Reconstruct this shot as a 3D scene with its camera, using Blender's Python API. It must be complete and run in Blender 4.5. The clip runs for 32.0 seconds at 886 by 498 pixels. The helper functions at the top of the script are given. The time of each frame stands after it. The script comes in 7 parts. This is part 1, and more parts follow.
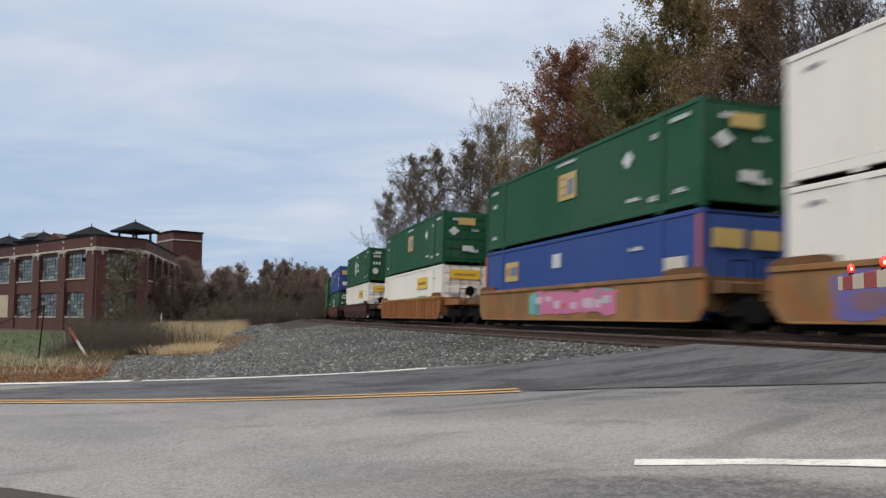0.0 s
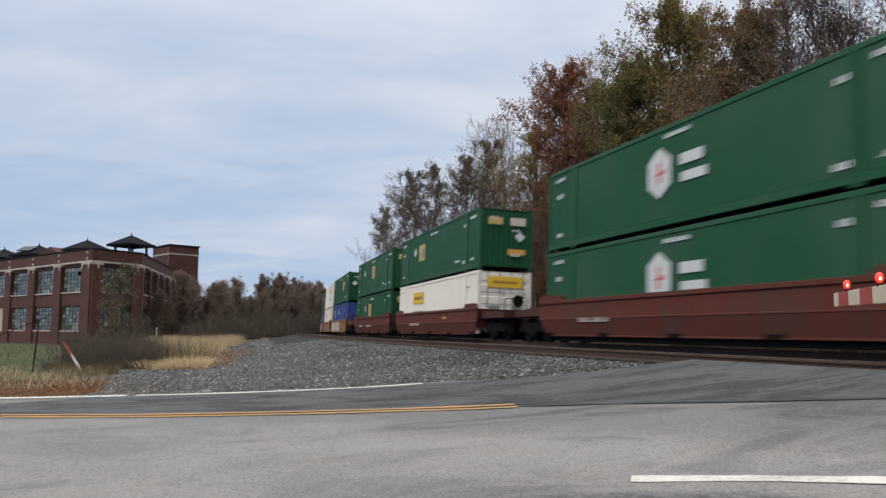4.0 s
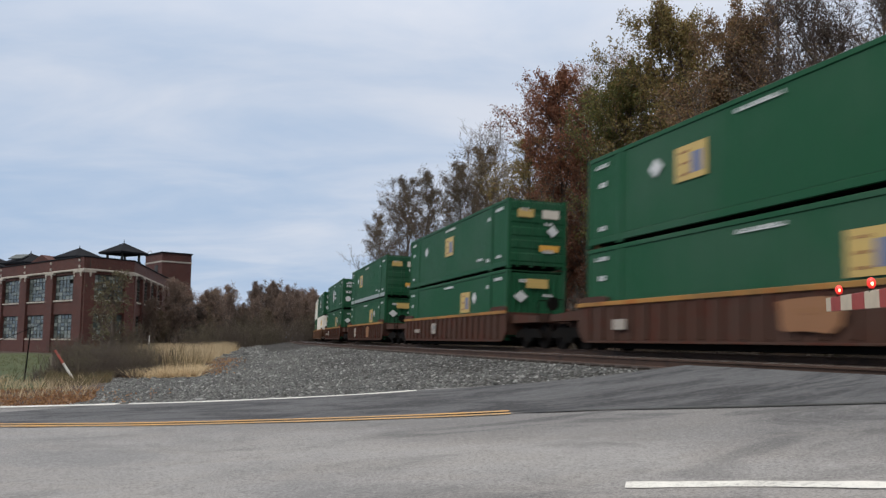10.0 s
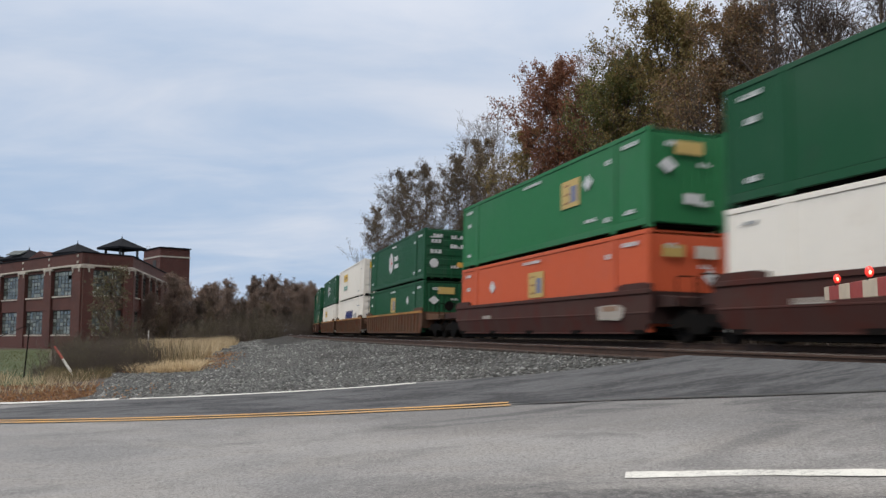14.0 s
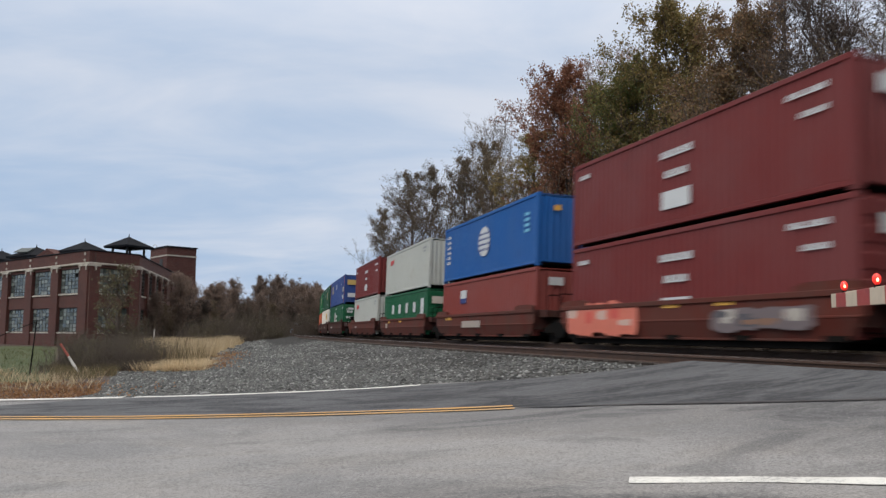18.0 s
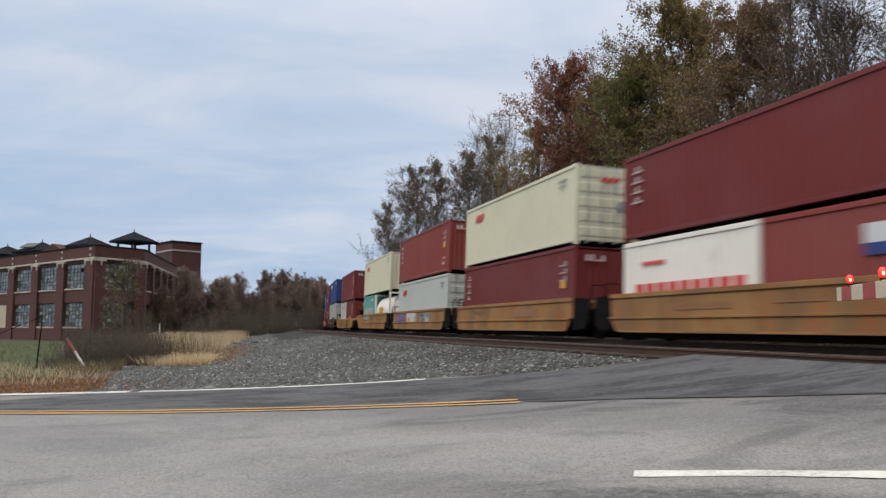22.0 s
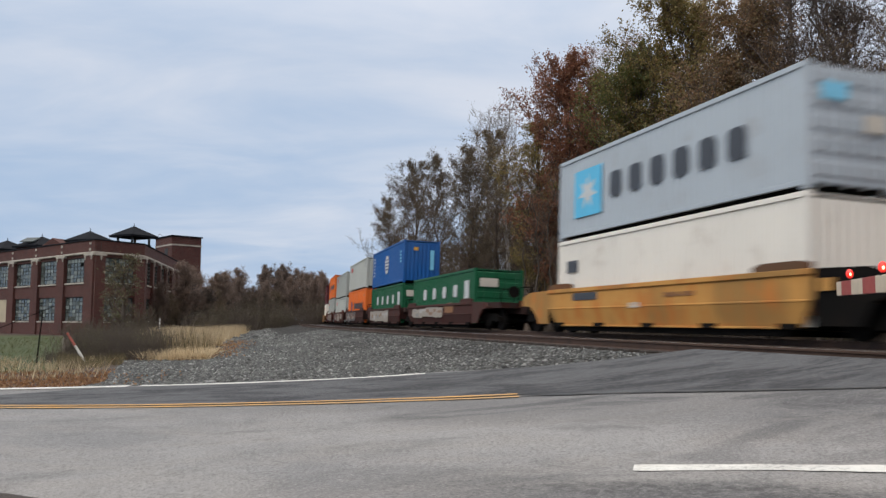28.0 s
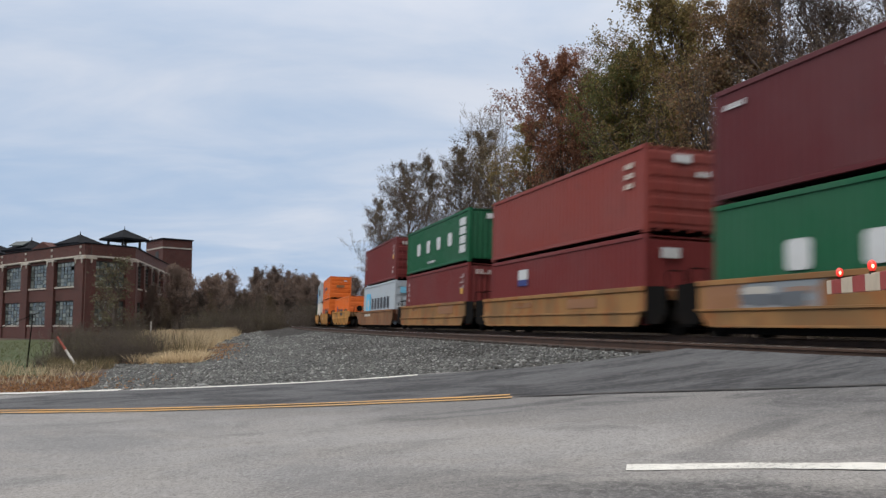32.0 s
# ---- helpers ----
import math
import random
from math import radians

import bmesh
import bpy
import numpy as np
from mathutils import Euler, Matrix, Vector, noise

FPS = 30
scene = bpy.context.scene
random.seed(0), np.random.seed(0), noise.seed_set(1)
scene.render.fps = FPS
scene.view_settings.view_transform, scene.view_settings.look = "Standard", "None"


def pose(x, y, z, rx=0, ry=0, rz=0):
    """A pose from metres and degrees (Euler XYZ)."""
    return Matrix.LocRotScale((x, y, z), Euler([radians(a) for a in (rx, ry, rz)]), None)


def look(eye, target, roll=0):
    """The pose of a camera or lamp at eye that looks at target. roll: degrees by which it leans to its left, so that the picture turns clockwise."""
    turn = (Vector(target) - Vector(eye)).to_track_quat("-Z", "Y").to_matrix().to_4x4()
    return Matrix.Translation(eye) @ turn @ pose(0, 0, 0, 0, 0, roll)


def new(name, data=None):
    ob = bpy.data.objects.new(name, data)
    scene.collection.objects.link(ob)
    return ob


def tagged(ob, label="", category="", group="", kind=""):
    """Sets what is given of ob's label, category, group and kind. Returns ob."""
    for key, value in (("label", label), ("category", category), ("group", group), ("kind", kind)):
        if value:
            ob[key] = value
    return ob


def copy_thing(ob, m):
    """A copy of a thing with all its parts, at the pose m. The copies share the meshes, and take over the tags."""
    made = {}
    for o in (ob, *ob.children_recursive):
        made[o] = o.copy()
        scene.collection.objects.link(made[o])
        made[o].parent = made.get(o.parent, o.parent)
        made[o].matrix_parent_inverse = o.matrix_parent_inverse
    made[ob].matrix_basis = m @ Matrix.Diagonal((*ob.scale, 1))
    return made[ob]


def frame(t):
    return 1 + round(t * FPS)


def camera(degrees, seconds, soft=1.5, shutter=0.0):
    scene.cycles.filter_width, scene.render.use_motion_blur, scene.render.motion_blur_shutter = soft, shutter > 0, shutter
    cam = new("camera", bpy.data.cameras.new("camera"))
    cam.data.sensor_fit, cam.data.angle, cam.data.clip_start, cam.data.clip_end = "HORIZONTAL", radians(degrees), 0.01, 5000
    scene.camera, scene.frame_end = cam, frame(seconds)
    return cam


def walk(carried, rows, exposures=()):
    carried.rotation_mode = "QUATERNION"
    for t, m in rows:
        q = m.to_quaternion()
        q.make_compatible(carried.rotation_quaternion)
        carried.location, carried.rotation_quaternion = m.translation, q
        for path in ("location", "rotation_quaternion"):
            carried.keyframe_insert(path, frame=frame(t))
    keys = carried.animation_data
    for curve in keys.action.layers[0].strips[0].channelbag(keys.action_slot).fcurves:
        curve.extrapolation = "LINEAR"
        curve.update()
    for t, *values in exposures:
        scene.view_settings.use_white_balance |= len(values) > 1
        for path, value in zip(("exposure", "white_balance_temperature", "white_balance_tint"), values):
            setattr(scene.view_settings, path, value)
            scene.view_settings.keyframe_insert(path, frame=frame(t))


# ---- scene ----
from collections import defaultdict
from functools import lru_cache

EYE = 1.35
cam = camera(57.87, 32.0, 1.4, 0.5)


def aim(yaw, pitch, roll):
    return pose(0, 0, EYE, 0, 0, yaw) @ pose(0, 0, 0, 90 + pitch) @ pose(0, 0, 0, 0, 0, roll)


PATH = [(0, 0.000, 4.800, 0.150), (0.5, -0.092, 4.931, 0.355), (1, -0.153, 4.946, 0.629), (1.5, -0.173, 5.148, 0.911), (2, -0.207, 5.310, 0.942), (2.5, -0.349, 5.427, 1.029), (3, -0.236, 5.577, 0.685), (3.5, -0.236, 5.763, 0.278), (5.5, -0.415, 5.941, 0.586), (6, -0.667, 5.941, 0.436), (6.5, -0.843, 5.894, 0.096), (7, -0.951, 5.932, -0.177), (7.5, -1.340, 6.351, -0.213), (8, -1.583, 6.808, -0.159), (8.5, -1.563, 7.013, -0.227), (9, -1.283, 6.793, -0.205), (9.5, -0.998, 6.489, -0.020), (10, -0.718, 6.342, 0.063), (10.5, -0.620, 6.560, 0.152), (11, -0.604, 6.674, 0.123), (11.5, -0.575, 6.574, 0.049), (12, -0.483, 6.358, 0.022), (12.5, -0.635, 6.184, 0.028), (13, -0.752, 5.979, -0.223), (13.5, -0.823, 5.809, -0.426), (14, -0.831, 5.804, -0.458), (14.5, -0.956, 5.929, -0.600), (16.5, -0.670, 5.980, 0.034), (17, -0.673, 5.926, -0.010), (17.5, -0.643, 5.974, 0.115), (18, -0.403, 5.968, 0.262), (18.5, -0.207, 5.896, 0.246), (19, -0.129, 5.765, 0.134), (19.5, -0.122, 5.656, 0.080), (20, -0.083, 5.501, -0.033), (20.5, -0.031, 5.495, 0.099), (21, -0.025, 5.604, 0.199), (21.5, -0.037, 5.598, 0.198), (22, -0.078, 5.554, 0.177), (22.5, -0.036, 5.403, 0.142), (23, 0.134, 5.203, 0.150), (23.5, 0.304, 5.210, 0.312), (24, 0.392, 5.391, 0.695), (24.5, 0.559, 5.571, 0.954), (25, 0.608, 5.672, 0.743), (25.5, 0.476, 5.670, 0.612), (27.5, 0.113, 5.184, 0.097), (28, -0.082, 5.161, 0.177), (28.5, -0.122, 5.207, 0.300), (29, -0.149, 5.194, 0.500), (29.5, -0.240, 5.173, 0.603), (30, -0.301, 5.207, 0.625), (30.5, -0.423, 5.250, 0.400), (31, -0.584, 5.223, 0.230), (31.5, -0.670, 5.309, 0.028), (32, -0.670, 5.252, -0.234)]
walk(cam, [(t, aim(a, b, c)) for t, a, b, c in PATH], [(0, 0.0), (5, 0.0), (6, -0.06), (7, 0.0), (11, -0.02), (12, -0.24), (13, 0.03), (14, 0.0), (32, 0.0)])

# ---- world and light ----
world = bpy.data.worlds.new("overcast_sky")
scene.world = world
world.use_nodes = True
nt = world.node_tree
nt.nodes.clear()
W = nt.nodes.new


def link(a, b):
    a.id_data.links.new(a, b)


def sock(tree, value, socket):
    if hasattr(value, "is_output"):
        tree.links.new(value, socket)
    else:
        socket.default_value = value


def math_node(tree, op, a, b=0.0, clamp=False):
    n = tree.nodes.new("ShaderNodeMath")
    n.operation, n.use_clamp = op, clamp
    sock(tree, a, n.inputs[0])
    sock(tree, b, n.inputs[1])
    return n.outputs[0]


def mix_node(tree, fac, a, b, blend="MIX"):
    n = tree.nodes.new("ShaderNodeMix")
    n.data_type, n.blend_type = "RGBA", blend
    sock(tree, fac, n.inputs[0])
    sock(tree, a, n.inputs[6])
    sock(tree, b, n.inputs[7])
    return n.outputs[2]


def noise_node(tree, vector, scale, detail=4.0, rough=0.5, distort=0.0):
    n = tree.nodes.new("ShaderNodeTexNoise")
    if vector is not None:
        tree.links.new(vector, n.inputs["Vector"])
    n.inputs["Scale"].default_value = scale
    n.inputs["Detail"].default_value = detail
    n.inputs["Roughness"].default_value = rough
    n.inputs["Distortion"].default_value = distort
    return n.outputs["Fac"]


def ramp_node(tree, fac, lo, hi):
    n = tree.nodes.new("ShaderNodeMapRange")
    n.interpolation_type = "SMOOTHSTEP"
    tree.links.new(fac, n.inputs[0])
    n.inputs[1].default_value, n.inputs[2].default_value = lo, hi
    return n.outputs[0]


sky = W("ShaderNodeTexSky")
sky.sky_type, sky.sun_disc = "NISHITA", False
sky.sun_elevation, sky.sun_rotation = radians(42), radians(-130)
sky.air_density, sky.dust_density = 1.0, 2.0
geo = W("ShaderNodeTexCoord")
sep = W("ShaderNodeSeparateXYZ")
link(geo.outputs["Generated"], sep.inputs[0])
lift = math_node(nt, "ADD", math_node(nt, "MAXIMUM", sep.outputs[2], 0.0), 0.14)
comb = W("ShaderNodeCombineXYZ")
link(math_node(nt, "DIVIDE", sep.outputs[0], lift), comb.inputs[0])
link(math_node(nt, "DIVIDE", sep.outputs[1], lift), comb.inputs[1])
big = noise_node(nt, comb.outputs[0], 0.5, 5, 0.5, 0.3)
squash = W("ShaderNodeMapping")
squash.inputs["Scale"].default_value = (0.75, 1.25, 1)
squash.inputs["Rotation"].default_value = (0, 0, radians(12))
link(comb.outputs[0], squash.inputs[0])
fine = noise_node(nt, squash.outputs[0], 1.4, 6, 0.55, 0.4)
cloud = math_node(nt, "ADD", math_node(nt, "MULTIPLY", big, 0.45), math_node(nt, "MULTIPLY", fine, 0.55))
# thicker, whiter cloud overhead and towards the east
cloud = math_node(nt, "ADD", cloud, math_node(nt, "MULTIPLY", sep.outputs[2], 0.30))
cloud = math_node(nt, "ADD", cloud, math_node(nt, "MULTIPLY", sep.outputs[0], 0.10))
mask = ramp_node(nt, cloud, 0.36, 0.80)
tone = mix_node(nt, mask, (0.43, 0.57, 0.78, 1), (0.80, 0.83, 0.91, 1))
clear = mix_node(nt, 1.0, sky.outputs[0], (0.05, 0.05, 0.05, 1), "MULTIPLY")
tone = mix_node(nt, 0.10, tone, clear)
tone = mix_node(nt, ramp_node(nt, sep.outputs[2], 0.35, 0.9), tone, (0.73, 0.70, 0.68, 1))
# an overcast sky grows brighter towards the zenith
zen = ramp_node(nt, sep.outputs[2], 0.30, 0.95)
gain = math_node(nt, "ADD", math_node(nt, "MULTIPLY", zen, 1.35), 1.0)
bg = W("ShaderNodeBackground")
link(tone, bg.inputs[0])
link(gain, bg.inputs[1])
out = W("ShaderNodeOutputWorld")
link(bg.outputs[0], out.inputs[0])

sun = new("sun", bpy.data.lights.new("sun", "SUN"))
sun.data.energy, sun.data.angle, sun.data.color = 1.3, radians(25), (1.0, 0.96, 0.90)
sun.matrix_world = look((-30, -25, 40), (0, 0, 0))

# ---- materials ----


def base_material(name, rough, metal=0.0):
    m = bpy.data.materials.new(name)
    m.use_nodes = True
    t = m.node_tree
    b = t.nodes["Principled BSDF"]
    b.inputs["Roughness"].default_value, b.inputs["Metallic"].default_value = rough, metal
    return m, t, b


def coords(t, kind="Object"):
    return t.nodes.new("ShaderNodeTexCoord").outputs[kind]


def bump(t, b, height, strength, distance=0.02):
    n = t.nodes.new("ShaderNodeBump")
    n.inputs["Strength"].default_value, n.inputs["Distance"].default_value = strength, distance
    t.links.new(height, n.inputs["Height"])
    t.links.new(n.outputs[0], b.inputs["Normal"])


def stained(name, col, dark, rough=0.6, metal=0.0, s1=0.8, s2=9.0, amount=0.5, relief=0.15, streak=1.0):
    """A surface of one colour with stains at two scales; streak stretches them downwards."""
    m, t, b = base_material(name, rough, metal)
    c = coords(t)
    mp = t.nodes.new("ShaderNodeMapping")
    mp.inputs["Scale"].default_value = (1, 1, streak)
    t.links.new(c, mp.inputs[0])
    big = ramp_node(t, noise_node(t, mp.outputs[0], s1, 4, 0.6), 0.42, 0.75)
    small = noise_node(t, mp.outputs[0], s2, 5, 0.65)
    fac = math_node(t, "MULTIPLY", math_node(t, "ADD", big, math_node(t, "MULTIPLY", small, 0.5)), amount, True)
    t.links.new(mix_node(t, fac, (*col, 1), (*dark, 1)), b.inputs["Base Color"])
    r = math_node(t, "ADD", math_node(t, "MULTIPLY", small, 0.25), rough - 0.12, True)
    t.links.new(r, b.inputs["Roughness"])
    if relief:
        bump(t, b, small, relief)
    return m


PAINT = {}


def own_coords(t, spread, squeeze):
    """Object coordinates, shifted differently for each object and stretched downwards."""
    oi = t.nodes.new("ShaderNodeObjectInfo")
    va = t.nodes.new("ShaderNodeVectorMath")
    va.operation = "MULTIPLY_ADD"
    t.links.new(oi.outputs["Random"], va.inputs[0])
    va.inputs[1].default_value = spread
    t.links.new(coords(t), va.inputs[2])
    mp = t.nodes.new("ShaderNodeMapping")
    mp.inputs["Scale"].default_value = (1, 1, squeeze)
    t.links.new(va.outputs[0], mp.inputs[0])
    return mp.outputs[0]


def paint(key, col, worn=0.45, rough=0.6):
    """Container paint: chalky fading, dust, rain streaks and a few rust-coloured scuffs."""
    if key in PAINT:
        return PAINT[key]
    m, t, b = base_material(key + "_paint", rough)
    b.inputs["Specular IOR Level"].default_value = 0.25
    c = own_coords(t, (23, 61, 0), 0.22)
    wide = own_coords(t, (41, 37, 11), 0.8)
    pale = sum(col) / 3 > 0.3
    dark = tuple(q * 0.55 + 0.012 for q in col)
    chalk = tuple(q * 0.86 + 0.030 for q in col)
    rust = (0.24, 0.145, 0.085) if pale else tuple(q * 0.5 + 0.02 for q in col)
    fade = ramp_node(t, noise_node(t, wide, 0.22, 4, 0.6), 0.40, 0.66)
    blot = ramp_node(t, noise_node(t, wide, 0.9, 6, 0.68, 0.5), 0.56, 0.72)
    streak = ramp_node(t, noise_node(t, c, 3.2, 5, 0.7), 0.54, 0.74)
    small = noise_node(t, wide, 7, 5, 0.7)
    q = mix_node(t, math_node(t, "MULTIPLY", fade, 0.6), (*col, 1), (*chalk, 1))
    q = mix_node(t, math_node(t, "MULTIPLY", streak, worn * (0.45 if pale else 0.8)), q, (*dark, 1))
    q = mix_node(t, math_node(t, "MULTIPLY", blot, 0.22 if pale else 0.35), q, (*rust, 1))
    q = mix_node(t, math_node(t, "MULTIPLY", ramp_node(t, small, 0.55, 0.75), 0.18), q, (*dark, 1))
    t.links.new(q, b.inputs["Base Color"])
    t.links.new(math_node(t, "ADD", math_node(t, "MULTIPLY", small, 0.25), rough - 0.12, True), b.inputs["Roughness"])
    bump(t, b, small, 0.06)
    PAINT[key] = m
    return m


def grimy(key, col):
    """Weathered rolling-stock paint: dust, rust bleeding and scuffs, different on each car."""
    key = key + "_car"
    if key in PAINT:
        return PAINT[key]
    m, t, b = base_material(key + "_paint", 0.8)
    b.inputs["Specular IOR Level"].default_value = 0.2
    mp = own_coords(t, (31, 57, 0), 0.45)
    big = ramp_node(t, noise_node(t, mp, 0.55, 4, 0.6), 0.44, 0.60)
    mid = ramp_node(t, noise_node(t, mp, 1.7, 5, 0.65, 0.6), 0.50, 0.62)
    small = noise_node(t, mp, 9, 5, 0.7)
    dirt = (col[0] * 0.45 + 0.035, col[1] * 0.5 + 0.02, col[2] * 0.5 + 0.016, 1)
    rust = (min(col[0] * 0.9 + 0.02, 0.5), col[1] * 0.62, col[2] * 0.5, 1)
    c = mix_node(t, math_node(t, "MULTIPLY", big, 0.75), (*col, 1), dirt)
    c = mix_node(t, math_node(t, "MULTIPLY", mid, 0.7), c, rust)
    c = mix_node(t, math_node(t, "MULTIPLY", ramp_node(t, small, 0.52, 0.75), 0.5), c, dirt)
    t.links.new(c, b.inputs["Base Color"])
    bump(t, b, small, 0.1)
    PAINT[key] = m
    return m


COL = {
    "green": (0.006, 0.068, 0.026), "light_green": (0.020, 0.150, 0.052), "deep_green": (0.006, 0.090, 0.036),
    "white": (0.76, 0.715, 0.635), "blue": (0.026, 0.062, 0.220), "hyblue": (0.008, 0.090, 0.300), "navy": (0.020, 0.048, 0.170),
    "orange": (0.72, 0.155, 0.022), "salmon": (0.52, 0.095, 0.035), "maroon": (0.148, 0.023, 0.021),
    "wine": (0.092, 0.015, 0.018), "redbrown": (0.215, 0.042, 0.032), "grey": (0.35, 0.365, 0.335), "palegrey": (0.45, 0.47, 0.43),
    "cream": (0.60, 0.57, 0.42), "stone": (0.44, 0.45, 0.41), "bluegrey": (0.42, 0.465, 0.50), "teal": (0.12, 0.32, 0.28),
    "red": (0.45, 0.05, 0.03),
    "tan": (0.285, 0.152, 0.060), "ochre": (0.330, 0.185, 0.075), "yellow": (0.52, 0.262, 0.072), "rustorange": (0.30, 0.13, 0.045), "rust": (0.112, 0.060, 0.034),
    "darkrust": (0.062, 0.030, 0.020), "oxide": (0.100, 0.031, 0.022), "oxdark": (0.060, 0.025, 0.020), "oldtan": (0.235, 0.120, 0.058), "black": (0.018, 0.018, 0.02),
}
M_DARK = stained("dark_grimy_steel", (0.006, 0.0058, 0.0055), (0.013, 0.010, 0.008), 0.85, 0.0, 2, 15, 0.6, 0.2)
M_WHEEL = stained("wheel_steel", (0.014, 0.012, 0.011), (0.008, 0.007, 0.006), 0.85, 0.0, 4, 20, 0.6, 0.1)
for m_ in (M_DARK, M_WHEEL):
    m_.node_tree.nodes["Principled BSDF"].inputs["Specular IOR Level"].default_value = 0.06
M_RAIL = stained("rusty_rail", (0.10, 0.058, 0.040), (0.045, 0.030, 0.024), 0.65, 0.5, 3, 30, 0.6, 0.2)
M_RAILTOP = stained("polished_rail_top", (0.42, 0.40, 0.38), (0.2, 0.17, 0.15), 0.35, 0.9, 3, 30, 0.5, 0.0)
M_TIE = stained("weathered_tie", (0.045, 0.034, 0.027), (0.020, 0.016, 0.014), 0.9, 0, 3, 25, 0.6, 0.5)
M_GALV = stained("galvanised_steel", (0.45, 0.46, 0.47), (0.25, 0.24, 0.22), 0.4, 0.8, 2, 20, 0.4, 0.05)
def gravel(name, dark, pale, dust, much):
    """Crushed stone: each cell a stone, the gaps between coloured dark for shade, and dust in patches."""
    m, t, b = base_material(name, 0.92)
    b.inputs["Specular IOR Level"].default_value = 0.2
    c = coords(t)
    warp = t.nodes.new("ShaderNodeVectorMath")
    warp.operation = "MULTIPLY"
    warp.inputs[1].default_value = (1.0, 0.72, 1.0)
    t.links.new(c, warp.inputs[0])
    vor = t.nodes.new("ShaderNodeTexVoronoi")
    vor.inputs["Scale"].default_value = 17
    t.links.new(warp.outputs[0], vor.inputs["Vector"])
    sp = t.nodes.new("ShaderNodeSeparateColor")
    t.links.new(vor.outputs["Color"], sp.inputs[0])
    n1 = noise_node(t, c, 0.5, 5, 0.65)
    n2 = noise_node(t, c, 0.15, 5, 0.65, 0.5)
    n3 = noise_node(t, c, 7, 5, 0.75)
    g = mix_node(t, ramp_node(t, sp.outputs[0], 0.15, 0.95), (*dark, 1), (*pale, 1))
    g = mix_node(t, math_node(t, "MULTIPLY", ramp_node(t, n1, 0.46, 0.66), much), g, (*dust, 1))
    g = mix_node(t, math_node(t, "MULTIPLY", ramp_node(t, n2, 0.50, 0.62), much), g, tuple(q * 1.25 for q in dust) + (1,))
    g = mix_node(t, math_node(t, "MULTIPLY", ramp_node(t, n3, 0.50, 0.64), 0.75), g, tuple(q * 0.4 for q in dark) + (1,))
    g = mix_node(t, math_node(t, "MULTIPLY", ramp_node(t, sp.outputs[1], 0.84, 0.94), 0.9), g, tuple(q * 2.1 for q in pale) + (1,))
    # shade in the gaps between the stones, mixed into the colour
    g = mix_node(t, math_node(t, "MULTIPLY", ramp_node(t, vor.outputs["Distance"], 0.42, 0.70), 0.85), g, tuple(q * 0.3 for q in dark) + (1,))
    t.links.new(g, b.inputs["Base Color"])
    bump(t, b, vor.outputs["Distance"], -0.9, 0.05)
    return m


M_GRAVEL = gravel("grey_ballast", (0.022, 0.023, 0.021), (0.125, 0.129, 0.121), (0.070, 0.065, 0.055), 0.75)
M_GRIME = gravel("grimy_brown_ballast", (0.011, 0.010, 0.009), (0.070, 0.067, 0.060), (0.030, 0.026, 0.021), 0.7)
# oily bed, its colour darkened further for the shade beneath the cars
M_BED = stained("oily_shaded_track_bed", (0.022, 0.018, 0.015), (0.048, 0.040, 0.034), 0.9, 0, 1.4, 18, 0.8, 0.9)


def soil(name, a, b, c, s=1.2, fine=26.0):
    m, t, bs = base_material(name, 0.95)
    cc = coords(t)
    f1 = ramp_node(t, noise_node(t, cc, s, 5, 0.65), 0.35, 0.68)
    f2 = noise_node(t, cc, fine, 5, 0.7)
    col = mix_node(t, math_node(t, "MULTIPLY", f2, 0.8), mix_node(t, f1, (*a, 1), (*b, 1)), (*c, 1))
    t.links.new(col, bs.inputs["Base Color"])
    bump(t, bs, f2, 0.7, 0.05)
    return m


M_LAWN = soil("mown_lawn", (0.044, 0.066, 0.014), (0.070, 0.068, 0.022), (0.030, 0.045, 0.010), 0.35, 14)
M_LITTER = soil("leaf_litter", (0.085, 0.050, 0.029), (0.055, 0.039, 0.027), (0.032, 0.022, 0.015), 0.7, 12)
M_DRY = soil("dry_meadow_soil", (0.30, 0.22, 0.11), (0.20, 0.155, 0.085), (0.13, 0.10, 0.06), 0.9, 18)

M_ASPH, t_, b_ = base_material("worn_grey_asphalt", 0.9)
b_.inputs["Specular IOR Level"].default_value = 0.3
c_ = coords(t_)
f1 = ramp_node(t_, noise_node(t_, c_, 0.28, 5, 0.6, 0.3), 0.36, 0.66)
mp_ = t_.nodes.new("ShaderNodeMapping")
mp_.inputs["Scale"].default_value, mp_.inputs["Rotation"].default_value = (0.6, 1.25, 1), (0, 0, radians(9))
t_.links.new(c_, mp_.inputs[0])
f2 = ramp_node(t_, noise_node(t_, mp_.outputs[0], 0.9, 6, 0.68, 0.6), 0.40, 0.66)
f4 = ramp_node(t_, noise_node(t_, mp_.outputs[0], 0.55, 7, 0.72, 1.2), 0.50, 0.66)
f3 = noise_node(t_, c_, 38, 5, 0.9)
f5 = noise_node(t_, c_, 11, 5, 0.8)
a1 = mix_node(t_, f1, (0.300, 0.293, 0.285, 1), (0.200, 0.199, 0.200, 1))
a2 = mix_node(t_, math_node(t_, "MULTIPLY", f2, 0.55), a1, (0.285, 0.268, 0.248, 1))
a2 = mix_node(t_, math_node(t_, "MULTIPLY", f4, 0.45), a2, (0.125, 0.124, 0.126, 1))
a2 = mix_node(t_, math_node(t_, "MULTIPLY", ramp_node(t_, f5, 0.50, 0.68), 0.32), a2, (0.125, 0.122, 0.12, 1))
